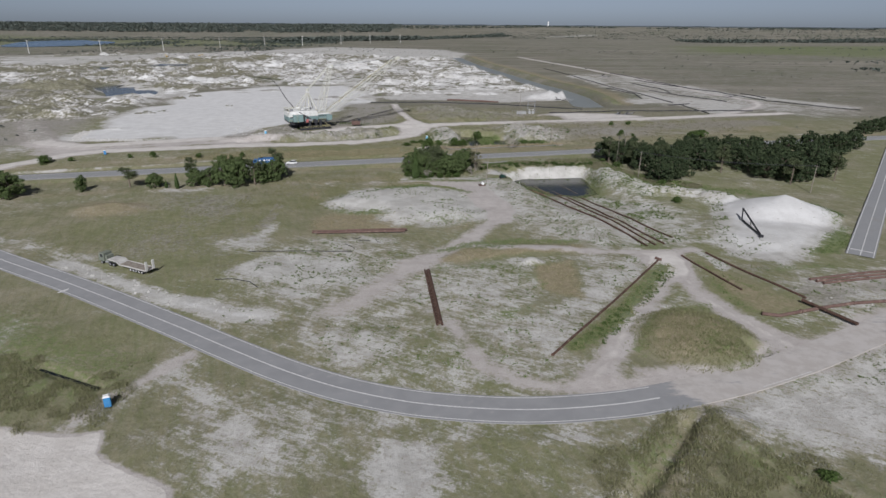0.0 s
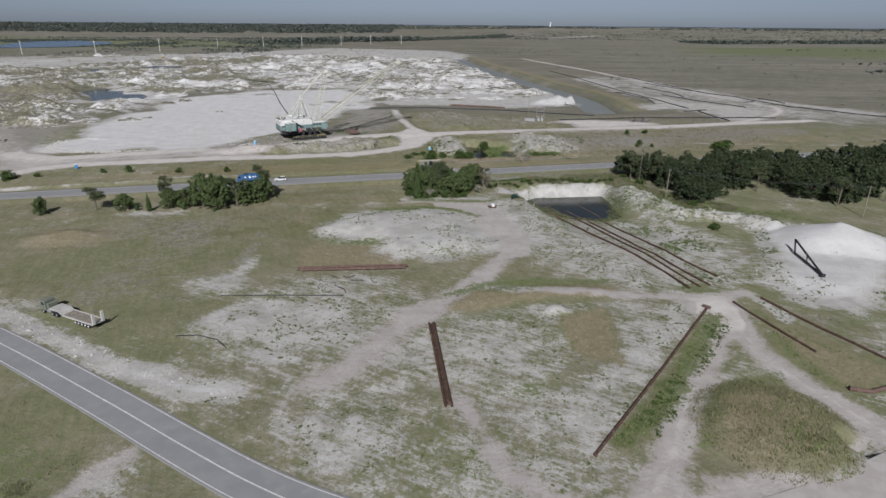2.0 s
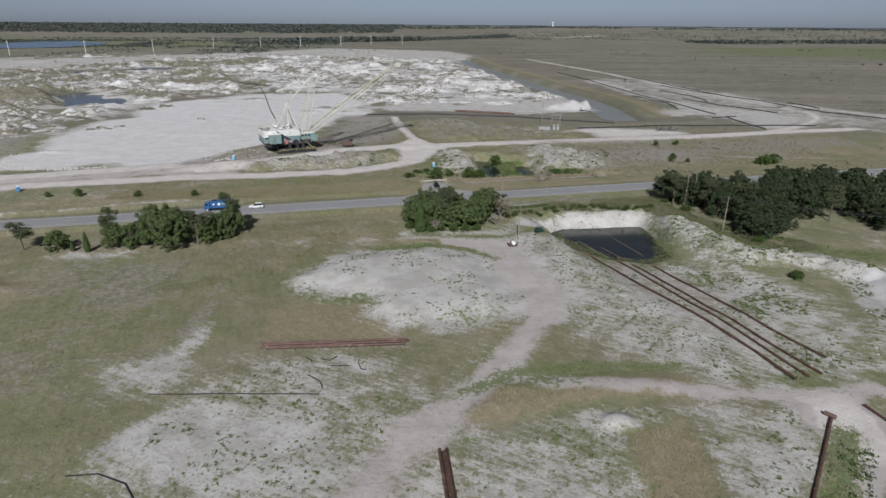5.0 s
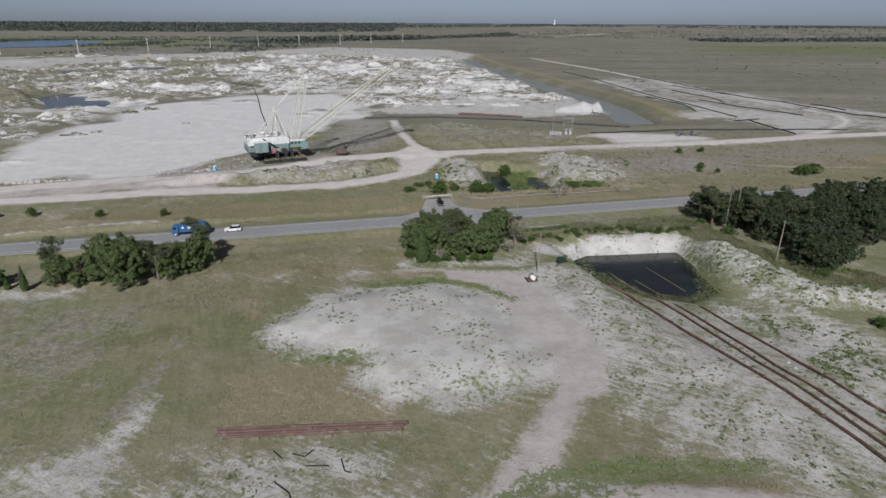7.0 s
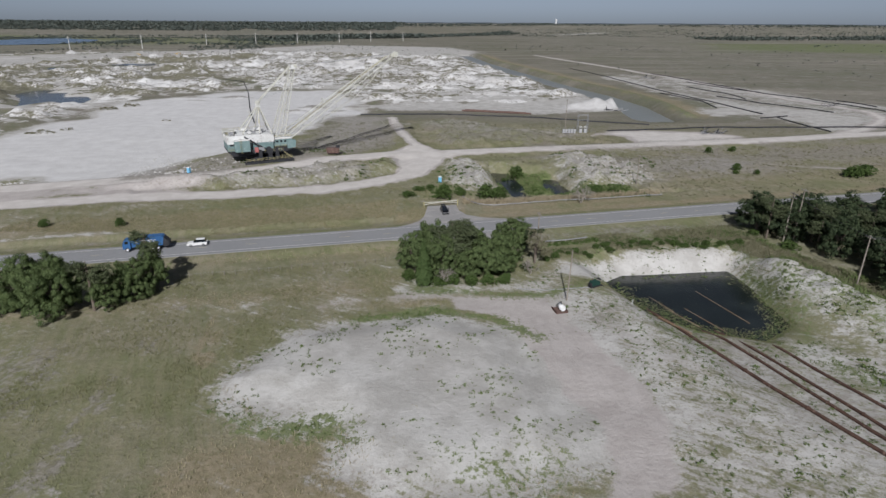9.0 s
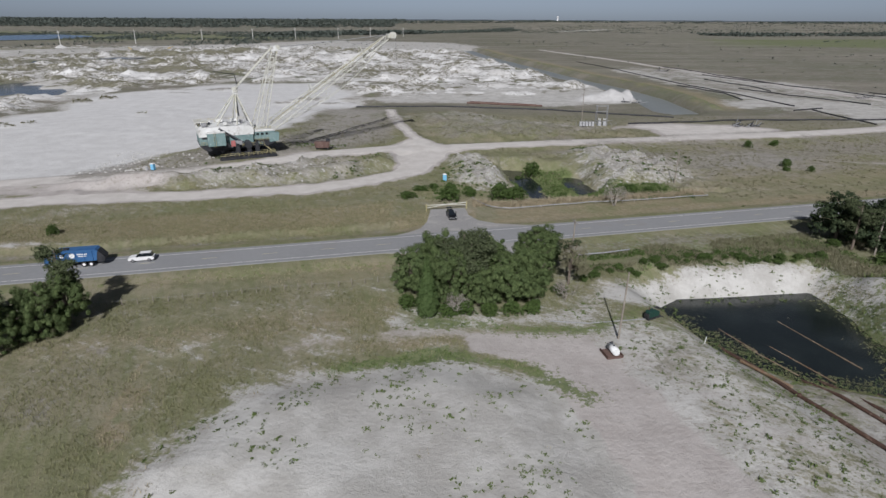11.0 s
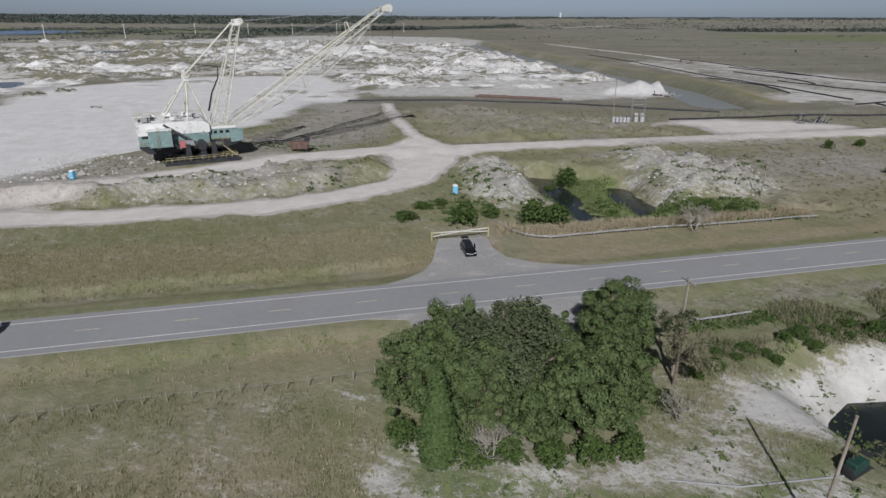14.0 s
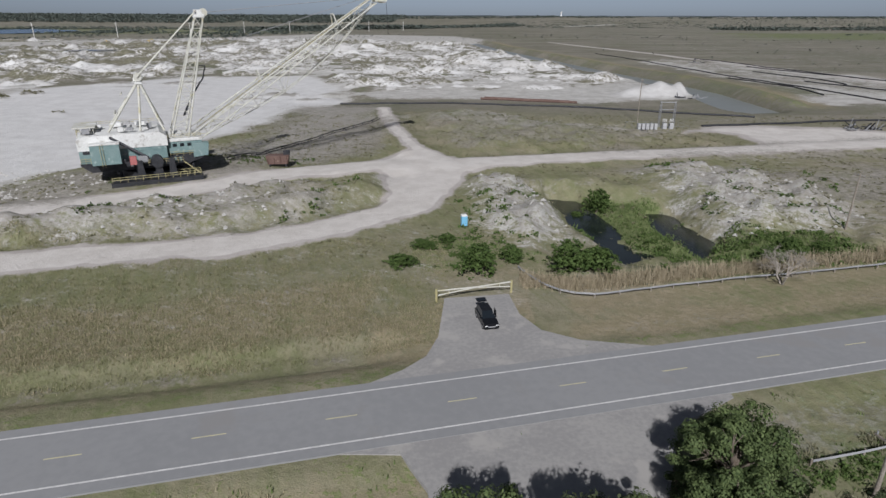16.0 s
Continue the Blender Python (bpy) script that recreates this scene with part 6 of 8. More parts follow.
        part("stair", Solid().prism([(5.9, 4.3), (9.0, 1.5), (9.3, 1.5), (6.2, 4.3)], sg * 8.6, sg * 9.5), M_YRAIL, root, "yellow access stair")
    part("red_box", Solid().box((-4.4, -9.0, 5.4), (1.4, 1.2, 1.8), 0.06), surface("faded_red", (0.35, 0.1, 0.1), (0.42, 0.16, 0.15)), root, "faded red cabinet")
    part("grey_box", Solid().box((-2.4, -9.0, 5.6), (2.0, 1.2, 1.3), 0.06), M_GREY, root, "grey cabinet")
    part("underwing", Solid().prism([(4, 4.4), (10.6, 5.0), (10.6, 5.6), (4, 5.6)], -6.3, 6.3), M_DARK, root, "dark apron under the front house")
    part("propel_winch", Solid().tube((6.0, -5.5, 3.4), (6.0, 5.5, 3.4), 1.0, 16), M_DARK, root, "dark winch drum")
    # A-frame
    fr = Solid()
    for sg in (-1, 1):
        fr.tube((3.0, sg * 4.6, 10.6), (-0.5, sg * 1.0, 20.4), 0.24, 8)
        fr.tube((-8.5, sg * 4.6, 11.0), (-1.2, sg * 1.0, 20.4), 0.24, 8)
        fr.tube((-2.0, sg * 5.4, 11.0), (-0.8, sg * 1.0, 20.4), 0.26, 8)
    for z, w in ((14.5, 3.4), (18.5, 2.2)):
        fr.tube((1.4 - (z - 14.5) * 0.38, -w, z), (1.4 - (z - 14.5) * 0.38, w, z), 0.2, 6)
        fr.tube((-6.7 + (z - 14.5) * 0.5, -w, z), (-6.7 + (z - 14.5) * 0.5, w, z), 0.2, 6)
    af = part("a_frame", fr, M_CREAM, root, "cream steel A-frame over the house")
    head = Solid().box((-0.8, 0, 20.6), (1.6, 3.0, 0.5), 0.06).box((-0.2, 0.9, 21.2), (0.5, 0.5, 0.9), 0.05).box((-1.5, -0.8, 21.2), (0.6, 0.5, 1.0), 0.05).tube((-1.9, -1.6, 20.9), (0.6, 1.6, 21.7), 0.12, 6)
    part("head", head, M_ROOF, af, "white A-frame head")
    for sg in (-1, 1):
        part("sheave", Solid().tube((-0.8, sg * 1.2 - 0.15, 21.8), (-0.8, sg * 1.2 + 0.15, 21.8), 0.85, 16), M_CREAM, af, "cream rope sheave")
        part("side_brace", Solid().tube((-8.4, sg * 6.7, 10.2), (-1.0, sg * 9.2, 5.6), 0.3, 8), M_DARK, root, "dark diagonal brace")
    # mast: a tapering lattice tower hinged at the front
    mast = part("mast", truss(Solid(), (4.4, -4.4, 9.0), (4.4, 4.4, 9.0), (13.2, -1.1, 34.0), (13.2, 1.1, 34.0), (8.0, 4.4, 8.8), (8.0, -4.4, 8.8), (15.0, 1.1, 34.0), (15.0, -1.1, 34.0), 11, 0.17, 0.075), M_CREAM, root, "cream lattice mast")
    part("mast_head", Solid().box((14.1, 0, 34.3), (2.4, 2.8, 0.8), 0.1).box((14.3, 0, 35.1), (1.3, 2.0, 0.9), 0.1).box((13.4, 0, 35.3), (0.5, 2.4, 0.5), 0.05), M_ROOF, mast, "white mast head")
    part("sheave", Solid().tube((15.2, -0.9, 35.0), (15.2, 0.9, 35.0), 0.85, 16), M_CREAM, mast, "cream rope sheave")
    # boom
    boom = part("boom", truss(Solid(), (10.0, -5.0, 7.9), (10.0, 5.0, 7.9), (57.5, -1.0, 37.4), (57.5, 1.0, 37.4), (8.9, 5.0, 9.4), (8.9, -5.0, 9.4), (56.6, 1.0, 38.7), (56.6, -1.0, 38.7), 20, 0.15, 0.065), M_CREAM, root, "long cream lattice boom")
    deep = Solid()
    ax = (Vector((57, 0, 38.0)) - Vector((9.5, 0, 8.6)))
    for f, dp in ((0.16, 2.2), (0.3, 3.4), (0.44, 4.2), (0.58, 4.2), (0.72, 3.6), (0.84, 2.4)):
        p = Vector((9.5, 0, 8.6)) + ax * f
        w = 5.2 * (1 - f) + 1.0 * f
        for sg in (-1, 1):
            deep.tube(p + Vector((0, sg * w, -0.7)), p + Vector((0.7 * dp * 0.6, sg * w * 0.35, -dp)), 0.07, 4)
            deep.tube(p + ax * 0.07 + Vector((0, sg * w, -0.7)), p + Vector((0.7 * dp * 0.6, sg * w * 0.35, -dp)), 0.07, 4)
            deep.tube(p - ax * 0.07 + Vector((0, sg * w, -0.7)), p + Vector((0.7 * dp * 0.6, sg * w * 0.35, -dp)), 0.07, 4)
    for sg in (-1, 1):
        deep.chain([Vector((9.5, sg * 4.8, 8.0))] + [Vector((9.5, 0, 8.6)) + ax * f + Vector((0.42 * dp, sg * (5.2 * (1 - f) + 1.0 * f) * 0.35, -dp)) for f, dp in ((0.16, 2.2), (0.3, 3.4), (0.44, 4.2), (0.58, 4.2), (0.72, 3.6), (0.84, 2.4))] + [Vector((57, sg * 0.8, 37.4))], 0.11, 6)
    part("lower_chord", deep, M_CREAM, boom, "cream trussing under the boom")
    part("walkway", Solid().add([tuple(Vector((9.4, y, 9.5)) + ax * f) for f in (0.02, 0.97) for y in (-0.5, 0.5)], [(0, 1, 3, 2)]).add([tuple(Vector((9.4, y, 9.42)) + ax * f) for f in (0.02, 0.97) for y in (-0.5, 0.5)], [(0, 1, 3, 2)]), M_YRAIL, boom, "faded yellow boom walkway")
    for f in (0.36, 0.78):
        p = Vector((9.4, 0, 9.4)) + ax * f
        part("rope_frame", Solid().tube(p + Vector((0, -2.2, 0)), p + Vector((-0.6, -1.2, 2.4)), 0.16, 6).tube(p + Vector((0, 2.2, 0)), p + Vector((-0.6, 1.2, 2.4)), 0.16, 6).tube(p + Vector((-0.6, -1.3, 2.4)), p + Vector((-0.6, 1.3, 2.4)), 0.2, 6), M_CREAM, boom, "cream rope support frame")
    part("boom_head", Solid().box((58.4, 0, 38.4), (2.6, 2.6, 1.5), 0.1), M_CREAM, boom, "cream boom head")
    for sg in (-1, 1):
        part("sheave", Solid().tube((59.4, sg * 0.8 - 0.2, 38.6), (59.4, sg * 0.8 + 0.2, 38.6), 1.2, 18), M_CREAM, boom, "cream boom-point sheave")
    # stays
    for sg in (-1, 1):
        for o in (0.15, 0.75):
            part("stay_rope", Solid().tube((13.4, sg * o * 1.4, 35.1), (-1.0, sg * (o * 1.4 + 0.6), 21.8), 0.09, 5), M_CREAM, root, "pale back stay")
            part("stay_rope", Solid().tube((15.2, sg * o, 35.0), (57.0, sg * o, 38.8), 0.06, 5), M_GREY, root, "boom suspension rope")
        part("hoist_rope", Solid().tube((-0.8, sg * 1.2, 23.0), (59.4, sg * 0.8, 39.8), 0.04, 4), M_GREY, root, "thin hoist rope")
    part("hanging_rope", Solid().tube((60.5, 0, 38.4), (60.8, 0, 30), 0.05, 4), M_DARK, root, "loose rope hanging from the boom head")
    return root


dragline()


# ---- pipes and scrap ----
def pipe(pts, r, mat, label, lift=None, name="pipe", category="pipe", group="", flanges=True, dz=0.0):
    """A pipe laid on the ground through plan points, with flanges where its lengths meet."""
    lift = r * 0.85 if lift is None else lift
    P = []
    for (ax, ay), (bx, by) in zip(pts, pts[1:]):
        n = max(1, int(math.hypot(bx - ax, by - ay) / 6))
        P += [(ax + (bx - ax) * i / n, ay + (by - ay) * i / n) for i in range(n)]
    P.append(pts[-1])
    P = [Vector((x, y, gz(x, y) + lift + dz)) for x, y in P]
    root = thing(name, label, category, group=group)
    part("tube", Solid().chain(P, r, 10), mat, root)
    if flanges:
        for i in range(0, len(P) - 1, 2):
            d = (P[i + 1] - P[i]).normalized()
            part("flange", Solid().tube(P[i] + d * 0.05, P[i] + d * 0.2, r * 1.35, 10), mat, root)
    return root


def pipe_stack(ends, offsets, r, label, mat):
    """Pipes side by side on timbers: ends in the plan; offsets: (sideways, layer, start, stop)."""
    (ax, ay), (bx, by) = ends
    d = Vector((bx - ax, by - ay, 0))
    ln = d.length
    ang = math.degrees(math.atan2(d.y, d.x))
    z = max(gz(ax, ay), gz(bx, by), gz((ax + bx) / 2, (ay + by) / 2))
    root = thing("pipe_stack", label, "pipes", pose(ax, ay, z, 0, 0, ang))
    for o, lay, s0, s1 in offsets:
        s = Solid()
        s.tube((ln * s0, o, 0.2 + r + lay * r * 1.8), (ln * s1, o, 0.2 + r + lay * r * 1.8), r, 10)
        part("pipe", s, mat, root)
    lo, hi = min(o[0] for o in offsets) - 0.4, max(o[0] for o in offsets) + 0.4
    for k in range(6):
        part("timber", Solid().box((ln * (0.04 + 0.184 * k), (lo + hi) / 2, 0.02), (0.3, hi - lo, 0.36), 0.03), M_WOODPOLE, root)
    return root


pipe_stack([(-41, 178.5), (-11, 181)], [(-0.75, 0, 0.05, 0.97), (-0.25, 0, 0, 0.62), (0.25, 0, 0.02, 0.98), (0.75, 0, 0.33, 1), (0.5, 1, 0.36, 0.99), (0.0, 1, 0.02, 0.5), (1.25, 0, 0.0, 0.55)], 0.22, "long rusty red steel pipes stacked on bare ground", M_RUSTP)
pipe_stack([(-3.9, 147.2), (-0.3, 116.3)], [(-0.55, 0, 0, 1), (0.0, 0, 0.02, 0.98), (0.55, 0, 0, 1), (0.28, 1, 0.03, 0.99)], 0.26, "bundle of rusty pipes lying in weedy sand", M_RUST)
pipe([(22.3, 104.3), (42, 130.5), (61, 156.2)], 0.27, M_RUST, "long rusty pipeline lying across weedy sand")
pipe([(60.6, 157.6), (61.8, 156.2)], 0.4, M_RUSTP, "short rusty pipe elbow", flanges=False)
RAMP = "rusty pipeline running down the sand ramp into the pond"
pipe([(37, 252), (40, 241), (43.6, 227), (47, 215), (53.2, 196.5), (59, 178.5), (61.5, 168)], 0.3, M_RUST, RAMP, group="pond pipelines")
pipe([(38, 243.5), (42, 236)], 0.24, M_PALEPIPE, "pale weathered pipe half sunk at the pond edge", dz=0.2, group="pond pipelines")
pipe([(40, 252), (45.5, 241), (49.5, 226), (55, 203), (60.8, 183), (64.5, 169)], 0.27, M_RUST, RAMP, group="pond pipelines")
pipe([(45, 251), (49, 238), (53, 222), (58.3, 200), (63.2, 183), (67.5, 170)], 0.27, M_RUST, RAMP, group="pond pipelines")
pipe([(49, 254), (54.5, 238), (58, 222), (62.5, 205), (67, 188), (72, 176)], 0.27, M_RUST, RAMP, group="pond pipelines")
for a, b in (((41.5, 250.5), (46, 241)), ((46, 250), (50.5, 239)), ((52, 259), (57, 243)), ((40, 256), (43, 248))):
    root = thing("floating_pipe", "thin orange-brown pipe lying in dark pond water", "pipe", group="pond pipelines")
    part("tube", Solid().tube((*a, -4.42), (*b, -4.3), 0.11, 8), M_PALEPIPE, root)
pipe([(69, 160), (75, 136)], 0.26, M_RUST, "rusty pipe along a weedy strip")
pipe([(77, 162.5), (82, 147), (88.5, 131.5)], 0.28, M_RUST, "rusty pipe beside a strip of white sand")
pipe([(73.5, 123), (77, 122), (89, 126), (98, 128.5), (112, 131)], 0.42, M_RUSTP, "thick rusty pipe lying on broken ground")
pipe([(86, 129), (92, 117.5)], 0.36, M_RUST, "rusty pipe crossing another on broken ground", dz=0.5)
for k in range(3):
    pipe([(96 + k, 143 - k * 1.3), (121 + k * 2, 149.5 - k * 1.4)], 0.33, M_RUSTP, "rusty pipe lying beside others near the side road", group="side road pipes")
pipe([(-56, 162), (-26, 162.4)], 0.11, M_DARK, "thin dark pipe lying in sandy grass", flanges=False)
pipe([(-58.4, 141.5), (-54, 142), (-49, 140), (-45.9, 136.5)], 0.11, M_BLACK, "length of black hose lying in the grass", flanges=False, name="hose", category="hose")
for pts in (((-31, 175.2), (-29.3, 173.6)), ((-28, 174.6), (-26, 174), (-25, 175.6)), ((-25.5, 172), (-22, 172)), ((-29, 168.5), (-26.5, 166.5), (-25.7, 164.6)), ((-20.5, 173.5), (-19.6, 171), (-18.6, 170.6))):
    pipe(list(pts), 0.1, M_BLACK, "curled piece of black hose on bare sand", flanges=False, name="hose", category="hose")
pipe([(4, 528), (30, 520), (47, 515)], 0.6, M_RUSTP, "rusty pipes along the far sand flat")
pipe([(6, 530.5), (44, 518)], 0.6, M_RUSTP, "rusty pipes along the far sand flat")
for pts in (((151, 929), (167, 800), (176, 696), (181, 627), (189, 583), (192, 547), (196, 521)), ((229, 848), (241, 772), (250, 708), (257, 640), (273, 613), (277, 576), (285, 537), (330, 480)), ((232, 747), (249, 672), (258, 651)),
            ((208, 619), (222, 577), (237, 549), (246, 529)), ((198, 507), (198, 478), (200, 455)), ((289, 596), (293, 577), (294, 558)), ((186, 503), (207, 512)), ((170, 640), (183, 585), (178, 548)), ((215, 700), (226, 640), (222, 600))):
    pipe(list(pts), 0.36, M_DARK, "dark slurry pipeline crossing the sandy plant yard", flanges=False, group="plant pipelines")
pipe([(-60, 510), (-10, 512), (50, 500), (110, 478)], 0.4, M_DARK, "dark pipeline along the back of the haul road", flanges=False)
pipe(CABLE_LINE, 0.32, M_BLACK, "black power cable curving over the white sand flat", flanges=False, name="power_cable", category="cable")
pipe([(80, 455), (140, 468), (240, 470)], 0.4, M_DARK, "dark pipeline beside the yard", flanges=False)


def steel_frame():
    """A fallen triangular boom frame on the white pile."""
    root = thing("steel_frame", "black triangular steel frame lying on the white sand pile", "frame")
    a, b, c = (Vector((x, y, gz(x, y) + h)) for x, y, h in ((102.2, 194.5, 3.2), (100.4, 190.5, 0.5), (98.4, 173.5, 0.5)))
    for p, q, n in ((a, c, "long_beam"), (b, c, "long_beam"), (a, b, "cross_beam")):
        part(n, Solid().tube(p, q, 0.28, 4), M_DARK, root)
    part("cross_beam", Solid().tube(a.lerp(c, 0.45), b.lerp(c, 0.45), 0.16, 4), M_DARK, root)
    part("hinge_plate", Solid().box(tuple(c), (1.2, 0.7, 0.8), 0.08), M_DARK, root)


steel_frame()


# ---- vehicles ----
def wheel(parent, x, y, r, w, mat=None):
    t = part("wheel", Solid().tube((x, y - w / 2, r), (x, y + w / 2, r), r, 18), M_BLACK, parent, "black tyre")
    part("rim", Solid().tube((x, y - w / 2 - 0.015, r), (x, y + w / 2 + 0.015, r), r * 0.55, 12), mat or M_GREY, t, "grey steel rim")


def low_loader():
    d = Vector((-76.3 + 93.5, 145.2 - 153.6, 0))
    root = thing("low_loader_truck", "parked tractor with an empty low-loader trailer and raised ramps", "truck", pose(-93.5, 153.6, gz(-85, 149) + 0.1, 0, 0, math.degrees(math.atan2(d.y, d.x))))
    cab = part("cab", Solid().prism([(0, 0.9), (0, 2.0), (0.35, 3.1), (2.3, 3.2), (2.3, 0.9)], -1.25, 1.25), M_OLIVE, root, "faded olive-green cab")
    part("window", Solid().prism([(-0.01, 2.05), (0.31, 2.95), (0.33, 2.95), (0.02, 2.05)], -1.05, 1.05), M_GLASS, cab, "dark windscreen")
    for sg in (-1, 1):
        part("window", Solid().box((1.3, sg * 1.255, 2.45), (1.1, 0.03, 0.75), 0.01), M_GLASS, cab, "dark side window")
        part("tank", Solid().tube((2.6, sg * 1.0, 0.9), (3.9, sg * 1.0, 0.9), 0.33, 12), M_GREY, root, "grey fuel tank")
    part("chassis", Solid().box((3.6, 0, 1.0), (7.0, 1.0, 0.35)), M_DARK, root)
    part("fender_deck", Solid().box((5.0, 0, 1.35), (3.2, 2.4, 0.12), 0.03), M_OLIVE, root)
    part("spare_rack", Solid().box((2.9, 0, 1.9), (0.6, 2.2, 1.6), 0.08), M_OLIVE, root)
    for x in (1.1, 4.4, 5.8):
        for sg in (-1, 1):
            wheel(root, x, sg * 1.05, 0.52, 0.42)
    tr = part("trailer_bed", Solid().prism([(4.0, 1.7), (4.0, 2.0), (7.4, 2.0), (8.6, 1.25), (18.6, 1.25), (18.6, 0.95), (8.4, 0.95), (7.2, 1.7)], -1.5, 1.5), M_STONE, root, "dusty grey trailer bed")
    for x in np.arange(8.9, 18.4, 0.95):
        part("deck_plank", Solid().box((x, 0, 1.28), (0.82, 2.5, 0.08), 0.02), M_WOODPOLE, tr)
    for sg in (-1, 1):
        part("side_rail", Solid().box((13.5, sg * 1.55, 1.2), (10.2, 0.14, 0.35), 0.03), M_STONE, tr, "pale side rail")
        part("ramp", Solid().box((18.7, sg * 1.05, 2.35), (0.25, 0.7, 2.5), 0.04, pose(0, 0, 0)), M_CONC, tr, "raised pale loading ramp")
        for x in (12.6, 13.7, 14.8, 15.9, 17.0):
            wheel(root, x, sg * 1.15, 0.42, 0.5, M_WHITE)
    return root


low_loader()


def garbage_truck(x):
    root = thing("garbage_truck", "blue rear-loading garbage truck on the highway", "truck", pose(x, highway_y(x) + 1.85, 0.64, 0, 0, ang + 180))
    cab = part("cab", Solid().prism([(3.4, 0.7), (3.4, 3.0), (4.7, 3.0), (5.2, 2.0), (5.25, 0.7)], -1.22, 1.22), M_TRUCKBLUE, root, "blue cab")
    part("windscreen", Solid().prism([(4.74, 2.95), (5.2, 2.05), (5.24, 2.06), (4.78, 2.97)], -1.05, 1.05), M_GLASS, cab)
    for sg in (-1, 1):
        part("window", Solid().box((4.25, sg * 1.225, 2.4), (0.8, 0.03, 0.7), 0.01), M_GLASS, cab)
    body = part("body", Solid().prism([(-4.0, 1.2), (-4.4, 3.2), (-4.0, 3.5), (2.9, 3.5), (3.1, 3.3), (3.1, 1.1)], -1.25, 1.25), M_TRUCKBLUE, root, "blue compactor body")
    for xx in (-3.4, -1.9, -0.4, 1.1, 2.6):
        for sg in (-1, 1):
            part("rib", Solid().box((xx, sg * 1.29, 2.3), (0.14, 0.1, 2.2), 0.02), M_TRUCKBLUE, body)
    for sg in (-1, 1):
        part("emblem", Solid().tube((0.2, sg * 1.30, 2.5), (0.2, sg * 1.325, 2.5), 0.5, 20), M_WHITE, body, "pale round emblem")
        part("lettering_bar", Solid().box((-1.6, sg * 1.31, 2.7), (1.8, 0.03, 0.22), 0.01), M_WHITE, body, "pale bar in place of lettering")
        part("lettering_bar", Solid().box((-1.6, sg * 1.31, 2.3), (1.4, 0.03, 0.18), 0.01), M_WHITE, body, "pale bar in place of lettering")
        part("panel", Solid().box((2.0, sg * 1.31, 2.5), (0.6, 0.03, 0.6), 0.01), M_WHITE, body, "small white panel")
    part("hopper", Solid().prism([(-4.1, 0.8), (-5.4, 0.9), (-5.6, 1.8), (-4.5, 3.2), (-4.1, 3.2)], -1.2, 1.2), M_DARK, root, "dark rear hopper")
    part("chassis", Solid().box((0, 0, 0.9), (9.6, 1.0, 0.35)), M_DARK, root)
    part("roof_gear", Solid().box((1.6, 0.3, 3.65), (1.5, 0.8, 0.3), 0.05), M_DARK, root)
    for xx in (4.2, -1.6, -2.9):
        for sg in (-1, 1):
            wheel(root, xx, sg * 1.05, 0.52, 0.4, M_WHITE)


garbage_truck(-81.5)


def car(name, label, at, body_mat, lift_gate):
    """A car, nose along +x."""
    root = thing(name, label, "car", at)
    body = part("body", Solid().prism([(-2.4, 0.45), (-2.42, 0.95), (-2.2, 1.05), (0.9, 1.05), (2.1, 0.92), (2.4, 0.72), (2.4, 0.42), (1.9, 0.32), (-2.1, 0.32)], -0.92, 0.92), body_mat, root)
    part("cabin", Solid().add([(-2.25, -0.82, 1.04), (0.95, -0.82, 1.04), (0.95, 0.82, 1.04), (-2.25, 0.82, 1.04), (-1.9, -0.66, 1.72), (0.1, -0.66, 1.72), (0.1, 0.66, 1.72), (-1.9, 0.66, 1.72)],
                               [(3, 2, 1, 0), (4, 5, 6, 7), (0, 1, 5, 4), (1, 2, 6, 5), (2, 3, 7, 6), (3, 0, 4, 7)]), M_GLASS, root, "dark glazed cabin")
    part("roof", Solid().box((-0.9, 0, 1.74), (2.05, 1.34, 0.07), 0.03), body_mat, root)
    part("bonnet", Solid().prism([(0.98, 1.055), (2.05, 0.935), (2.06, 0.955), (0.98, 1.085)], -0.82, 0.82), body_mat, root)
    for sg in (-1, 1):
        part("headlight", Solid().box((2.33, sg * 0.68, 0.72), (0.14, 0.34, 0.13), 0.03), M_WHITE, root, "clear headlight")
        part("wing_mirror", Solid().box((0.75, sg * 1.02, 1.12), (0.14, 0.2, 0.13), 0.03), body_mat, root)
        for xx in (1.5, -1.5):
            wheel(root, xx, sg * 0.82, 0.34, 0.24)
    part("grille", Solid().box((2.41, 0, 0.62), (0.05, 0.9, 0.16), 0.02), M_GREY, root, "grey grille")
    if lift_gate:
        part("tailgate", Solid().box((-2.75, 0, 1.85), (1.15, 1.3, 0.07), 0.02, pose(0, 0, 0)), body_mat, root, "open black tailgate")
        part("tailgate_glass", Solid().box((-2.7, 0, 1.895), (0.6, 1.05, 0.02), 0.005), M_GLASS, root)
        part("open_door", Solid().box((-0.9, 1.35, 0.85), (0.9, 0.06, 0.8), 0.02), body_mat, root, "open side door")
    return root


car("parked_car", "black car with open tailgate parked before the gate", pose(-7.0, 303.6, 0.6, 0, 0, -78), M_CARBLACK, True)
car("white_car", "small white car on the highway", pose(-70, highway_y(-70) + 1.85, 0.64, 0, 0, ang + 180), M_WHITE, False)


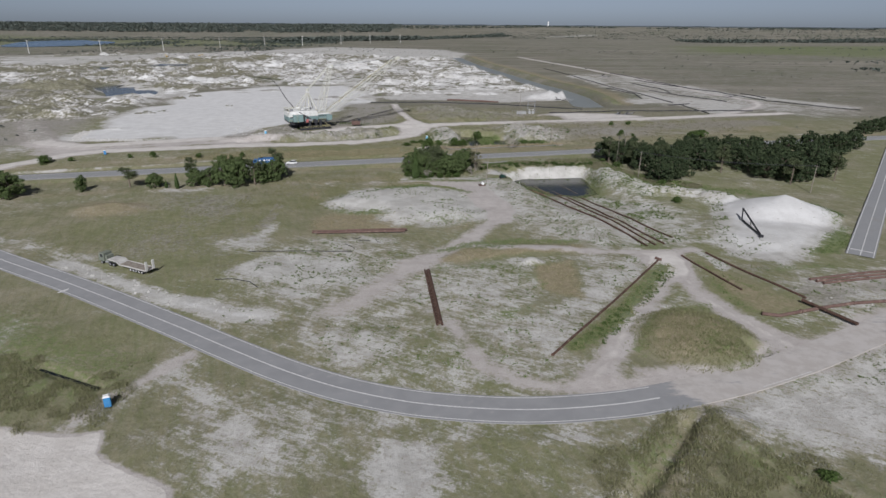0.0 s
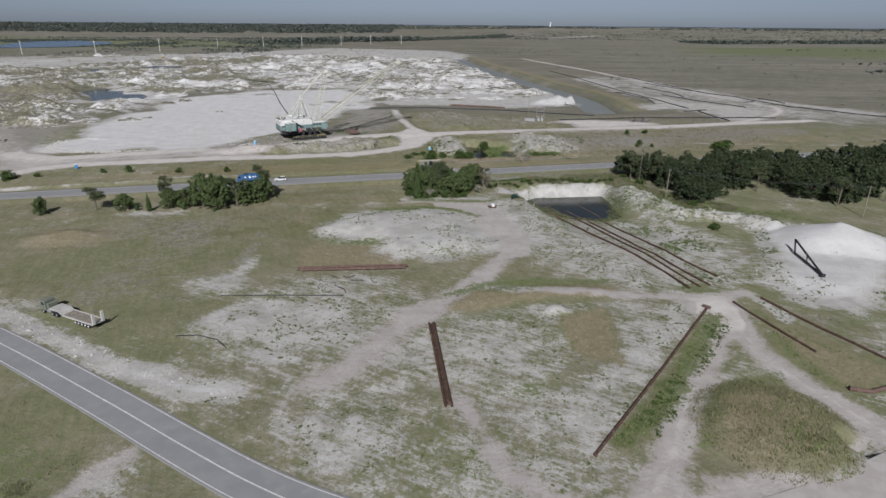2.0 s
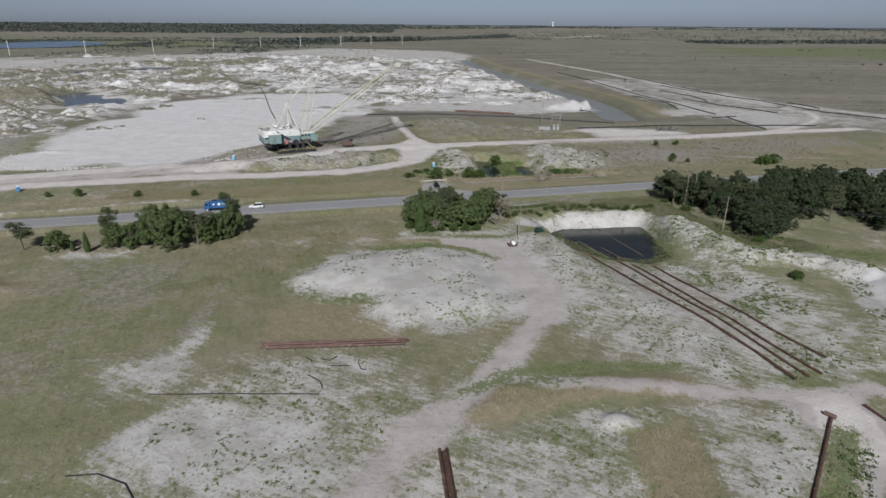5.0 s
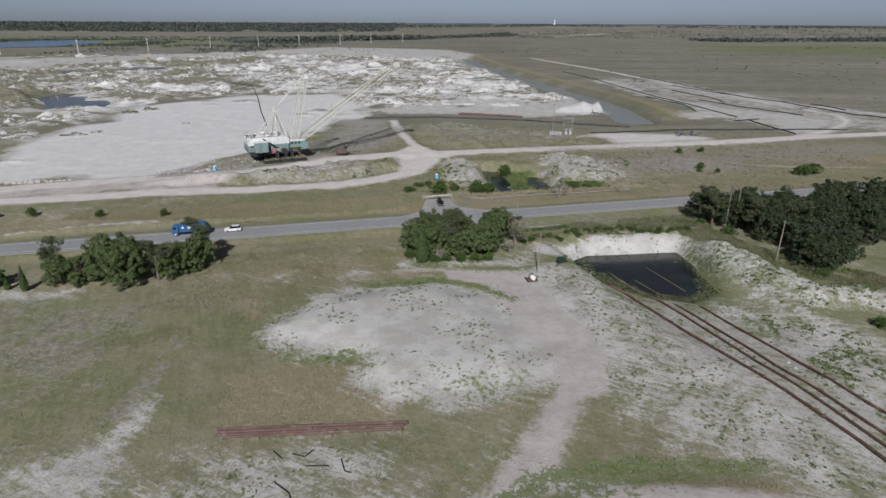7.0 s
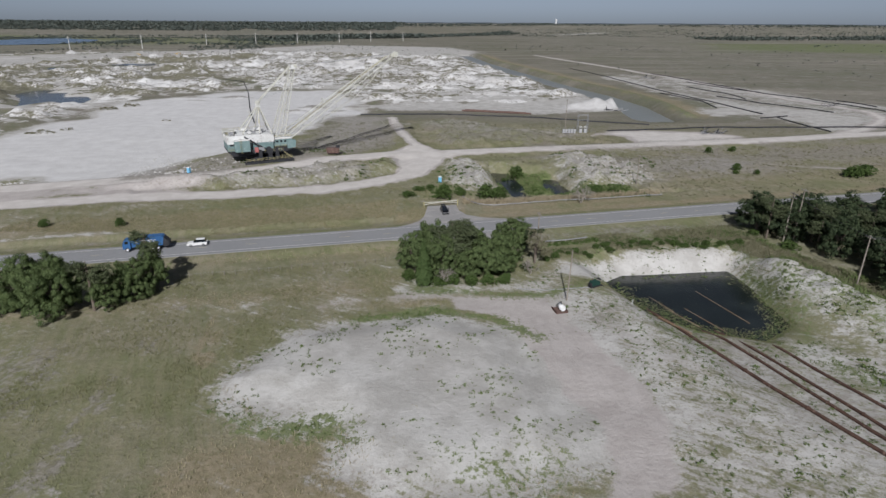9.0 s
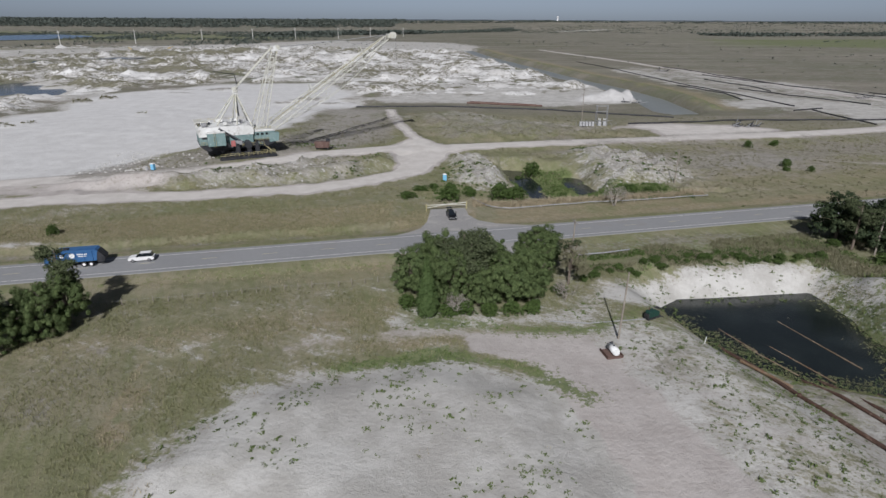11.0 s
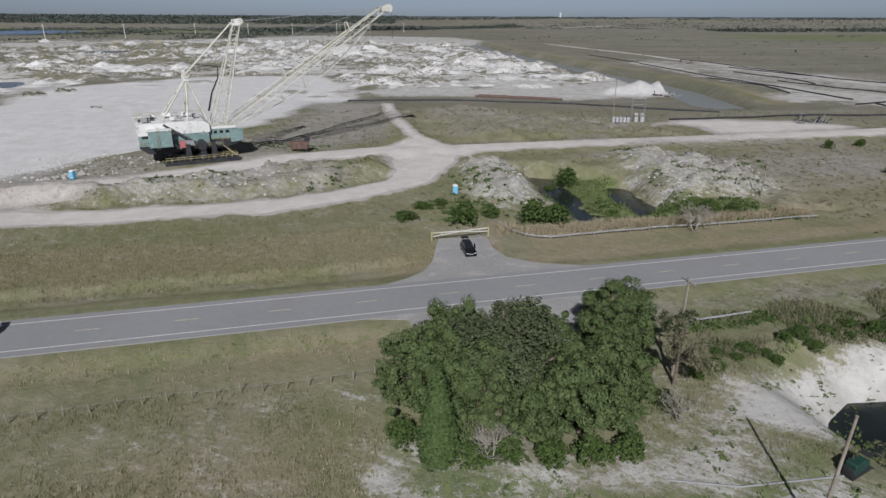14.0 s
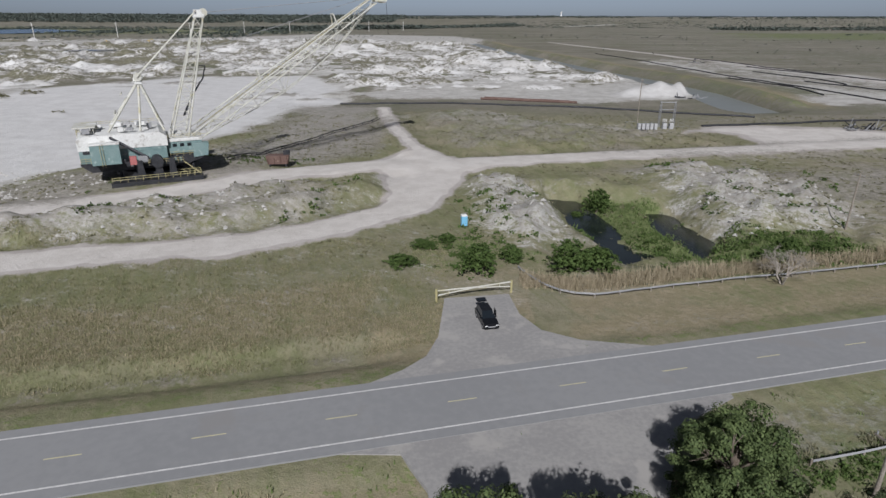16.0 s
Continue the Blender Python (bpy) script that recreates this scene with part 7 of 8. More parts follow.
# ---- roadside ----
def toilet(x, y, turn, mat, label):
    root = thing("portable_toilet", label, "toilet", pose(x, y, gz(x, y) - 0.03, 0, 0, turn))
    part("base", Solid().box((0, 0, 0.1), (1.2, 1.2, 0.2), 0.04), M_BLACK, root)
    part("walls", Solid().box((0, 0, 1.12), (1.1, 1.1, 1.95), 0.05), mat, root)
    part("door", Solid().box((0, -0.56, 1.1), (0.72, 0.04, 1.8), 0.015), mat, root)
    part("door_handle", Solid().box((0.27, -0.6, 1.1), (0.05, 0.05, 0.2), 0.01), M_GREY, root)
    part("roof", Solid().add([(-0.6, -0.6, 2.08), (0.6, -0.6, 2.08), (0.6, 0.6, 2.08), (-0.6, 0.6, 2.08), (-0.35, -0.35, 2.32), (0.35, -0.35, 2.32), (0.35, 0.35, 2.32), (-0.35, 0.35, 2.32)],
                              [(3, 2, 1, 0), (4, 5, 6, 7), (0, 1, 5, 4), (1, 2, 6, 5), (2, 3, 7, 6), (3, 0, 4, 7)]), M_WHITE, root, "translucent white roof")
    part("vent_pipe", Solid().tube((0.4, 0.4, 2.0), (0.4, 0.4, 2.55), 0.05, 8), M_GREY, root)


toilet(-57.4, 87, 25, M_BLUE, "blue portable toilet standing beside a sand road")
toilet(-8.8, 343, 10, M_PALEBLUE, "pale blue portable toilet on the mine verge")
toilet(-168, 295.4, 30, M_BLUE, "blue portable toilet at the western haul road")
toilet(-103.5, 352, -15, M_PALEBLUE, "pale blue portable toilet near the sand flat")
part("water_tank", Solid().tube((0, 0, 0), (0, 0, 1.0), 0.5, 16), M_PALEGREY, thing("white_tank", "small pale tank beside the portable toilet", "tank", pose(-105.8, 352.4, gz(-105.8, 352.4))))


def gate():
    a, b = Vector((-13.4, 310.4, 0)), Vector((-2.9, 313.6, 0))
    root = thing("barrier_gate", "closed cream-yellow pipe gate across the mine entrance", "gate", pose(a.x, a.y, 0.45, 0, 0, math.degrees(math.atan2(b.y - a.y, b.x - a.x))))
    ln = (b - a).length
    for x in (0, ln):
        part("post", Solid().tube((x, 0, -0.4), (x, 0, 1.5), 0.17, 12), M_YRAIL, root, "yellow steel post")
    for x0, x1, x2 in ((0.2, ln * 0.5, 0.2), (ln - 0.2, ln * 0.5, ln - 0.2)):
        part("top_bar", Solid().tube((x0, 0, 1.25), (x1, 0, 1.1), 0.11, 10), M_CREAM, root)
        part("lower_bar", Solid().tube((x2, 0, 0.55), (x1, 0, 1.05), 0.09, 10), M_CREAM, root)
        part("upright", Solid().tube((x0 * 0.7 + x1 * 0.3, 0, 0.7), (x0 * 0.7 + x1 * 0.3, 0, 1.2), 0.07, 8), M_CREAM, root)


gate()


def guardrail(pts, label):
    pts = curve_points(pts, 1.9)
    root = thing("guardrail", label, "guardrail")
    for p in pts[::2]:
        part("post", Solid().box((p.x, p.y, gz(p.x, p.y) + 0.3), (0.16, 0.16, 1.0), 0.02), M_WOODPOLE, root)
    s = Solid()
    for a, b in zip(pts, pts[1:]):
        A, B = Vector((a.x, a.y, gz(a.x, a.y))), Vector((b.x, b.y, gz(b.x, b.y)))
        d = (B - A).normalized()
        n = Vector((-d.y, d.x, 0)) * 0.12
        prof = ((0.5, 0.0), (0.56, 0.06), (0.63, 0.0), (0.7, 0.06), (0.78, 0.0))
        v = []
        for q in (A, B):
            for h, o in prof:
                v.append(q + Vector((0, 0, h)) - n * (1 + o * 8))
        s.add(v, [(i, i + 1, 6 + i, 5 + i) for i in range(4)])
    part("rail", s, M_GREY, root, "weathered galvanised W-beam")


guardrail([(-1, 321.5), (1, 317), (4, 313.4), (8.6, 312.2), (17, 314.2), (30, 317.4), (40, 319.8), (57, 324), (66, 326.3)], "weathered galvanised guardrail curving beside the apron")
guardrail([(19.5, 278.6), (25, 280), (31, 281.5)], "low galvanised guardrail beside the highway verge")


def utility_pole(x, y, h, cross, label, lean=0.0):
    root = thing("utility_pole", label, "pole", pose(x, y, gz(x, y) - 0.3, 0, lean, ang))
    part("shaft", Solid().tube((0, 0, 0), (0, 0, h), 0.19, 10, 0.12), M_WOODPOLE, root)
    for k in range(cross):
        part("cross_arm", Solid().box((0, 0, h - 0.5 - 1.0 * k), (0.12, 2.4, 0.14), 0.02), M_WOODPOLE, root)
        for o in (-1.05, -0.4, 0.4, 1.05):
            part("insulator", Solid().tube((0, o, h - 0.42 - k), (0, o, h - 0.2 - k), 0.06, 8), M_GREY, root)
    part("transformer", Solid().tube((0.35, 0, h - 2.6), (0.35, 0, h - 1.7), 0.26, 12), M_GREY, root) if cross == 1 and h < 10 else None
    return root


POLES = [(83, 281, 14, 2), (86.5, 282.5, 14.5, 1), (85, 253.5, 12, 1), (147, 231, 11.5, 1), (93, 279, 10, 0), (62.5, 343, 11, 1), (15.4, 267.2, 12.4, 1)]
for x, y, h, c in POLES:
    utility_pole(x, y, h, c, "weathered wooden utility pole beside the highway", 1.0)
for (x0, y0, h0), (x1, y1, h1) in (((83, 281, 13.4), (85, 253.5, 11.4)), ((85, 253.5, 11.4), (147, 231, 11)), ((83, 281, 12.4), (86.5, 282.5, 13.8))):
    root = thing("overhead_wires", "thin overhead wires between wooden poles", "wires")
    for o in (-1.0, -0.4, 0.4, 1.0):
        a, b = Vector((x0, y0 + o, gz(x0, y0) + h0)), Vector((x1, y1 + o, gz(x1, y1) + h1))
        pts = [a.lerp(b, i / 8) - Vector((0, 0, 4 * 0.02 * (b - a).length * (i / 8) * (1 - i / 8))) for i in range(9)]
        part("wire", Solid().chain(pts, 0.025, 4), M_DARK, root)


def field_fence():
    root = thing("field_fence", "old wooden fence posts with slack wire along the field", "fence")
    R = random.Random(8)
    tops = []
    for k in range(26):
        x = -74 + k * 2.4
        y = highway_y(x) - 18.6 + R.uniform(-0.2, 0.2)
        h = R.uniform(1.0, 1.5)
        z = gz(x, y)
        part("post", Solid().tube((x, y, z - 0.2), (x + R.uniform(-0.12, 0.12), y, z + h), 0.08, 6, 0.06), M_WOODPOLE, root)
        tops.append(Vector((x, y, z + 0.9)))
    part("wire", Solid().chain(tops, 0.012, 3), M_GREY, root)


field_fence()


# ---- pump station by the pond ----
def tank_skid():
    x, y = 16.4, 239.6
    root = thing("tank_skid", "white cylindrical tank on a rusty steel skid", "tank", pose(x, y, gz(x, y), 0, 0, 12))
    root.scale = (0.74, 0.74, 0.74)
    tray = part("skid_tray", Solid().box((0, 0, 0.15), (3.4, 3.6, 0.3), 0.03), M_RUSTP, root, "rusty red skid tray")
    for sg in (-1, 1):
        part("tray_wall", Solid().box((sg * 1.65, 0, 0.45), (0.1, 3.6, 0.5), 0.02), M_RUST, tray)
    tank = part("tank", Solid().tube((0.35, -1.3, 1.15), (0.35, 1.3, 1.15), 0.75, 24), M_WHITE, root, "white tank shell", True)
    for yy in (-1.38, 1.38):
        part("tank_end", Solid().tube((0.35, yy - 0.09, 1.15), (0.35, yy + 0.09, 1.15), 0.66, 24), M_WHITE, tank)
    for yy in (-0.8, 0.8):
        part("cradle", Solid().box((0.35, yy, 0.45), (1.2, 0.16, 0.5), 0.02), M_RUST, root)
    part("filler_cap", Solid().tube((0.35, 0, 1.85), (0.35, 0, 2.1), 0.16, 10), M_DARK, tank)
    part("control_box", Solid().box((0.9, 2.3, 1.2), (0.9, 0.08, 0.7), 0.02, pose(0, 0, 0)), M_DARK, root, "tilted dark solar panel")
    part("panel_post", Solid().tube((0.9, 2.34, -0.1), (0.9, 2.34, 0.9), 0.05, 8), M_GREY, root)


def pump():
    x, y = 26, 250.9
    root = thing("pump_set", "dark green diesel pump standing at the pond bank", "pump", pose(x, y, gz(x, y), 0, 0, 30))
    root.scale = (0.85, 0.85, 0.85)
    part("skid", Solid().box((0, 0, 0.2), (3.4, 1.4, 0.3), 0.04), M_BLACK, root)
    part("engine_cover", Solid().box((-0.5, 0, 1.1), (1.9, 1.25, 1.4), 0.12), M_GREEN, root, "dark green engine cover")
    part("fuel_tank", Solid().box((-1.5, 0, 0.8), (0.5, 1.1, 0.9), 0.06), M_BLACK, root)
    part("pump_casing", Solid().tube((0.9, -0.5, 0.9), (0.9, 0.5, 0.9), 0.6, 16), M_GREEN, root)
    part("suction_pipe", Solid().tube((0.9, 0, 0.9), (2.8, -0.6, -0.5), 0.2, 10).tube((2.8, -0.6, -0.5), (6.8, -2.0, -3.6), 0.2, 10), M_BLACK, root)
    part("raised_hatch", Solid().box((1.3, 0, 1.9), (0.9, 1.2, 0.07), 0.02), M_BLACK, root)
    part("exhaust", Solid().tube((-0.7, 0.3, 1.7), (-0.7, 0.3, 2.4), 0.07, 8), M_RUST, root)


tank_skid()
pump()
root = thing("lamp_pole", "tall bare wooden pole beside the tank skid", "pole", pose(18.6, 244, gz(18.6, 244) - 0.3, 0, 2.0, 0))
part("shaft", Solid().tube((0, 0, 0), (0, 0, 11.6), 0.17, 10, 0.11), M_WOODPOLE, root)
pipe([(9, 250), (15, 249.2), (25, 250.4)], 0.09, M_GREY, "grey hose along the sand beside the pump", flanges=False, name="hose", category="hose")
root = thing("marker_post", "short white marker post at the pond edge", "post", pose(32.5, 244.8, gz(32.5, 244.8) - 0.2, 0, 6, 0))
part("stake", Solid().box((0, 0, 0.7), (0.12, 0.12, 1.5), 0.02), M_WHITE, root)


# ---- mine yard ----
def substation():
    x, y = 60, 449
    z = gz(x, y)
    root = thing("substation", "small grey electrical substation inside a wire fence", "substation", pose(x, y, z, 0, 0, 0))
    root.scale = (0.85, 0.85, 0.85)
    for k in range(5):
        part("switch_cabinet", Solid().box((-5.4 + k * 1.7, 0, 1.3), (1.3, 1.8, 2.4), 0.06), M_PALEGREY, root, "pale grey switch cabinet")
    for k in range(2):
        part("transformer", Solid().box((5.2 + k * 2.8, 0.5, 1.4), (1.7, 2.0, 2.4), 0.1), M_PALEGREY, root, "grey transformer")
        for o in (-0.6, 0, 0.6):
            part("bushing", Solid().tube((5.2 + k * 2.8 + o, 0.5, 3.2), (5.2 + k * 2.8 + o, 0.5, 4.4), 0.12, 8), M_WHITE, root)
    for xx in (4, 10):
        part("gantry_post", truss(Solid(), (xx - 0.4, 3.6, 0), (xx + 0.4, 3.6, 0), (xx - 0.3, 3.7, 11), (xx + 0.3, 3.7, 11), (xx + 0.4, 4.4, 0), (xx - 0.4, 4.4, 0), (xx + 0.3, 4.3, 11), (xx - 0.3, 4.3, 11), 8, 0.07, 0.04), M_GREY, root, "grey lattice post")
    part("gantry_beam", Solid().box((7, 4, 10.6), (6.6, 0.4, 0.4), 0.04).box((7, 4, 7.6), (6.6, 0.3, 0.3), 0.04), M_GREY, root)
    for k in range(9):
        for yy in (-5, 7):
            part("fence_post", Solid().tube((-9 + k * 2.8, yy, -0.3), (-9 + k * 2.8, yy, 2.2), 0.06, 6), M_GREY, root)
    part("fence_rail", Solid().tube((-9, -5, 2.1), (13.4, -5, 2.1), 0.05, 5).tube((-9, 7, 2.1), (13.4, 7, 2.1), 0.05, 5).tube((-9, -5, 2.1), (-9, 7, 2.1), 0.05, 5).tube((13.4, -5, 2.1), (13.4, 7, 2.1), 0.05, 5), M_GREY, root)


substation()
utility_pole(59, 463, 16, 1, "tall grey pole behind the substation")


def rusty_bin():
    root = thing("rusty_hopper", "rusty red steel hopper wagon by the haul road", "hopper", pose(-55.8, 389.5, gz(-55.8, 389.5), 0, 0, 8))
    part("hopper", Solid().prism([(-2.9, 3.0), (-2.5, 0.9), (2.5, 0.9), (2.9, 3.0)], -1.6, 1.6), M_RUSTP, root, "rusty red hopper body")
    for xx in (-2.4, -0.8, 0.8, 2.4):
        part("rib", Solid().box((xx, -1.68, 1.95), (0.16, 0.16, 2.0), 0.02), M_RUST, root)
    for xx in (-2.0, 2.0):
        for sg in (-1, 1):
            part("leg", Solid().box((xx, sg * 1.2, 0.45), (0.4, 0.4, 1.0), 0.03), M_DARK, root)
    part("frame", Solid().box((2.2, 0.4, 3.5), (1.6, 1.2, 1.0), 0.05), M_DARK, root)


rusty_bin()


def trailing_cable():
    """The power cable of the dragline, carried over low stands."""
    root = thing("trailing_cable", "dark power cable carried on low stands over churned soil", "cable")
    a, b = (-70, 392), (-38, 463)
    R = random.Random(3)
    pts = []
    for i in range(25):
        t = i / 24
        x, y = a[0] + (b[0] - a[0]) * t + R.uniform(-0.15, 0.15), a[1] + (b[1] - a[1]) * t
        z = gz(x, y)
        h = 0.8 + 0.12 * (i % 2)
        pts.append(Vector((x, y, z + h)))
        if i % 2:
            part("stand", Solid().tube((x - 0.8, y, z - 0.1), (x, y, z + h), 0.1, 5).tube((x + 0.8, y, z - 0.1), (x, y, z + h), 0.1, 5), M_DARK, root)
    part("cable", Solid().chain(pts, 0.15, 6), M_BLACK, root)
    part("cable", Solid().chain([p + Vector((0.9, -0.4, -0.35)) for p in pts], 0.1, 6), M_BLACK, root)


trailing_cable()


def scrap_heap(x, y, n, seed, label):
    R = random.Random(seed)
    root = thing("scrap_heap", label, "scrap", pose(x, y, gz(x, y)))
    for _ in range(n):
        a = Vector((R.uniform(-6, 6), R.uniform(-2, 2), R.uniform(0.1, 0.6)))
        d = Vector((R.uniform(-1, 1), R.uniform(-0.6, 0.6), R.uniform(0, 0.5))).normalized() * R.uniform(2, 4.5)
        part("beam", Solid().tube(a, a + d, R.uniform(0.12, 0.3), 4), M_DARK if R.random() < 0.6 else M_GREY, root)


scrap_heap(134, 449, 26, 4, "tangled heap of dark scrap steel in the yard")
scrap_heap(106, 535, 14, 5, "dark dredge pump gear beside the canal")
scrap_heap(205, 780, 16, 6, "dark machinery on the far plant yard")
scrap_heap(262, 560, 14, 7, "dark pipe fittings on the far plant yard")
for x, y in ((-697, 1283), (-633, 1427), (-567, 1605), (-832, 1264), (-480, 1700), (-400, 1800), (-306, 1900), (-230, 2000), (-140, 2080)):
    root = thing("power_pylon", "distant pale power-line pole above the woods", "pylon", pose(x, y, gz(x, y)), "distant power line")
    part("shaft", Solid().tube((0, 0, 0), (0, 0, 27), 0.8, 8, 0.5), M_CONC, root)
    part("cross_arm", Solid().box((0, 0, 24), (6, 0.5, 0.5), 0.05), M_CONC, root)


def far_digger(x, y, turn):
    """A small tracked digger on the back plain."""
    root = thing("excavator", "small yellow tracked excavator on the pale back plain", "excavator", pose(x, y, gz(x, y), 0, 0, turn))
    for sg in (-1, 1):
        part("track", Solid().prism([(-2.0, 0.3), (-1.6, 0), (1.6, 0), (2.0, 0.3), (1.6, 0.9), (-1.6, 0.9)], sg * 1.0, sg * 1.7), M_DARK, root, "dark crawler track")
    body = part("body", Solid().box((-0.5, 0, 1.8), (3.6, 2.7, 1.5), 0.15), M_DIGGER, root, "yellow engine housing")
    cab = part("cab", Solid().box((1.0, 0.8, 2.5), (1.5, 1.1, 1.7), 0.1), M_DIGGER, root, "yellow cab")
    part("window", Solid().box((1.72, 0.8, 2.7), (0.1, 0.9, 1.0), 0.02), M_GLASS, cab, "dark cab window")
    part("counterweight", Solid().box((-2.4, 0, 1.7), (0.7, 2.6, 1.2), 0.2), M_DARK, body)
    part("boom", Solid().tube((1.2, -0.3, 2.2), (4.0, -0.3, 4.8), 0.3, 6).tube((4.0, -0.3, 4.8), (6.0, -0.3, 3.6), 0.25, 6), M_DIGGER, root, "yellow lifting boom")
    part("arm", Solid().tube((6.0, -0.3, 3.6), (6.6, -0.3, 1.2), 0.2, 6), M_DIGGER, root)
    part("bucket", Solid().prism([(6.2, 1.2), (7.0, 1.1), (7.1, 0.3), (6.4, 0.2)], -0.9, 0.3), M_DARK, root, "dark steel bucket")


M_DIGGER = surface("yellow_machine_paint", (0.42, 0.29, 0.06), (0.5, 0.36, 0.1), 0.8, 6.0, 0.6)
far_digger(-509, 1158, 160)
far_digger(-452, 1165, 30)


def water_tower():
    root = thing("water_tower", "tiny white water tower on the horizon", "tower", pose(745, 4520, 40))
    part("shaft", Solid().tube((0, 0, 0), (0, 0, 34), 6, 16, 3), M_WHITE, root)
    part("bowl", Solid().tube((0, 0, 28), (0, 0, 33), 4, 20, 7).tube((0, 0, 33), (0, 0, 38), 7, 20, 3), M_WHITE, root)


water_tower()


# ---- grass, weeds and stones ----
def tufts(name, area, n, h, w, blades, mat, label, seed, keep=None, spread_r=0.25):
    """Clumps of upright blades strewn over a box (x0, x1, y0, y1) where keep(x, y) is true."""
    rng = np.random.RandomState(seed)
    x = rng.uniform(area[0], area[1], n)
    y = rng.uniform(area[2], area[3], n)
    if keep is not None:
        k = keep(x, y, rng)
        x, y = x[k], y[k]
    n = len(x)
    z = np.where(area_dist(x, y, POND) < 5, np.maximum(ground_z(x, y), -4.4), ground_z(x, y))
    size = 0.6 + 0.8 * rng.rand(n)
    vs = []
    for _ in range(blades):
        a = rng.uniform(0, 6.283, n)
        ox, oy = rng.normal(size=n) * spread_r * size, rng.normal(size=n) * spread_r * size
        ln, ww = h * size * (0.7 + 0.5 * rng.rand(n)), w * size
        lean = 0.25 + 0.5 * rng.rand(n)
        ca, sa_ = np.cos(a), np.sin(a)
        bx, by = x + ox, y + oy
        p0 = np.stack([bx - sa_ * ww, by + ca * ww, z - 0.05], 1)
        p1 = np.stack([bx + sa_ * ww, by - ca * ww, z - 0.05], 1)
        p2 = np.stack([bx + ca * ln * lean, by + sa_ * ln * lean, z + ln], 1)
        vs.append(np.stack([p0, p1, p2], 1).reshape(-1, 3))
    tagged(new(name, cloud(name, np.concatenate(vs), 3, mat)), label, "grass" if "grass" in name or "reed" in name else "weeds", kind="stuff")


def on_zone(i, level):
    """Keeps places where zone i claims at least about `level`."""
    def keep(x, y, rng):
        zs = ground_zones(x, y)
        k = zs[i] + rng.normal(size=len(x)) * 0.15 + (vnoise(x, y, 4, 71) - 0.5) * 0.6 > level
        k &= (zs[1] < 0.4) & (np.abs(hw_off(x, y)) > 6) & (line_dist(x, y, ROAD_CURVE) > 5.5)
        off = hw_off(x, y)
        k &= (off < 0) | (off > 12.8 - 7 * smooth(-x, -4, 0))
        return k
    return keep


def sparse(x, y, lo, hi, most):
    """Places whose claim of sand lies between lo and hi and of track under `most`."""
    zs = ground_zones(x, y)
    return (zs[0] > lo) & (zs[0] < hi) & (zs[1] < most)


def sward(x, y, rng):
    zs = ground_zones(x, y)
    k = (zs[0] < 0.3) & (zs[1] < 0.3) & (np.abs(hw_off(x, y)) > 17) & (line_dist(x, y, ROAD_CURVE) > 7) & (area_dist(x, y, POND) > 3)
    return k & (vnoise(x, y, 6, 72) + rng.normal(size=len(x)) * 0.15 > 0.42)


tufts("olive_grass", (-75, 30, 205, 272), 52000, 0.36, 0.03, 4, M_OLIVEGRASS, "rough olive grass over the old field", 81, sward, 0.22)
tufts("olive_grass", (-125, 90, 60, 205), 52000, 0.3, 0.04, 3, M_OLIVEGRASS, "rough olive grass over the old field", 82, sward, 0.25)
tufts("dry_grass", (-130, -12, 285, 335), 60000, 0.3, 0.03, 4, M_DRYGRASS, "tall dry grass on the mine verge", 83, on_zone(3, 0.3), 0.25)
tufts("olive_grass", (-130, -12, 285, 335), 30000, 0.3, 0.035, 4, M_OLIVEGRASS, "olive grass on the mine verge", 88, on_zone(3, -0.15), 0.25)
tufts("dry_grass", (-60, 60, 60, 275), 36000, 0.36, 0.045, 4, M_DRYGRASS, "tall dry straw-coloured grass in patches", 84, on_zone(3, 0.4), 0.25)
tufts("reed_grass", (-1, 66, 312, 340), 16000, 1.1, 0.05, 5, M_REED, "tall plumed reeds behind the guardrail", 85, lambda x, y, rng: np.abs(hw_off(x, y) - 23.3 - 3 * smooth(x, 0, 8)) < 1.9, 0.3)
tufts("green_weeds", (-60, 135, 60, 300), 70000, 0.3, 0.07, 4, M_WEED, "low green weeds on sand and banks", 86, on_zone(2, 0.5), 0.22)
tufts("green_weeds", (-10, 80, 318, 378), 16000, 0.45, 0.09, 4, M_WEED, "low green weeds round the quarry pools", 87, on_zone(2, 0.5), 0.3)



tufts("green_weeds", (24, 66, 104, 156), 3500, 0.36, 0.06, 5, M_OLIVEGRASS, "rank green weeds beside the long rusty pipe", 101, lambda x, y, rng: line_dist(x, y, [(28, 108), (37, 117.5), (51, 137), (61, 152)]) < 2.6 * (0.5 + vnoise(x, y, 4, 84)), 0.3)


def sandy(x, y, rng):
    zs = ground_zones(x, y)
    return (zs[0] > 0.4) & (zs[1] < 0.5) & (vnoise(x, y, 5, 73) > 0.36 + 0.3 * rng.rand(len(x)))


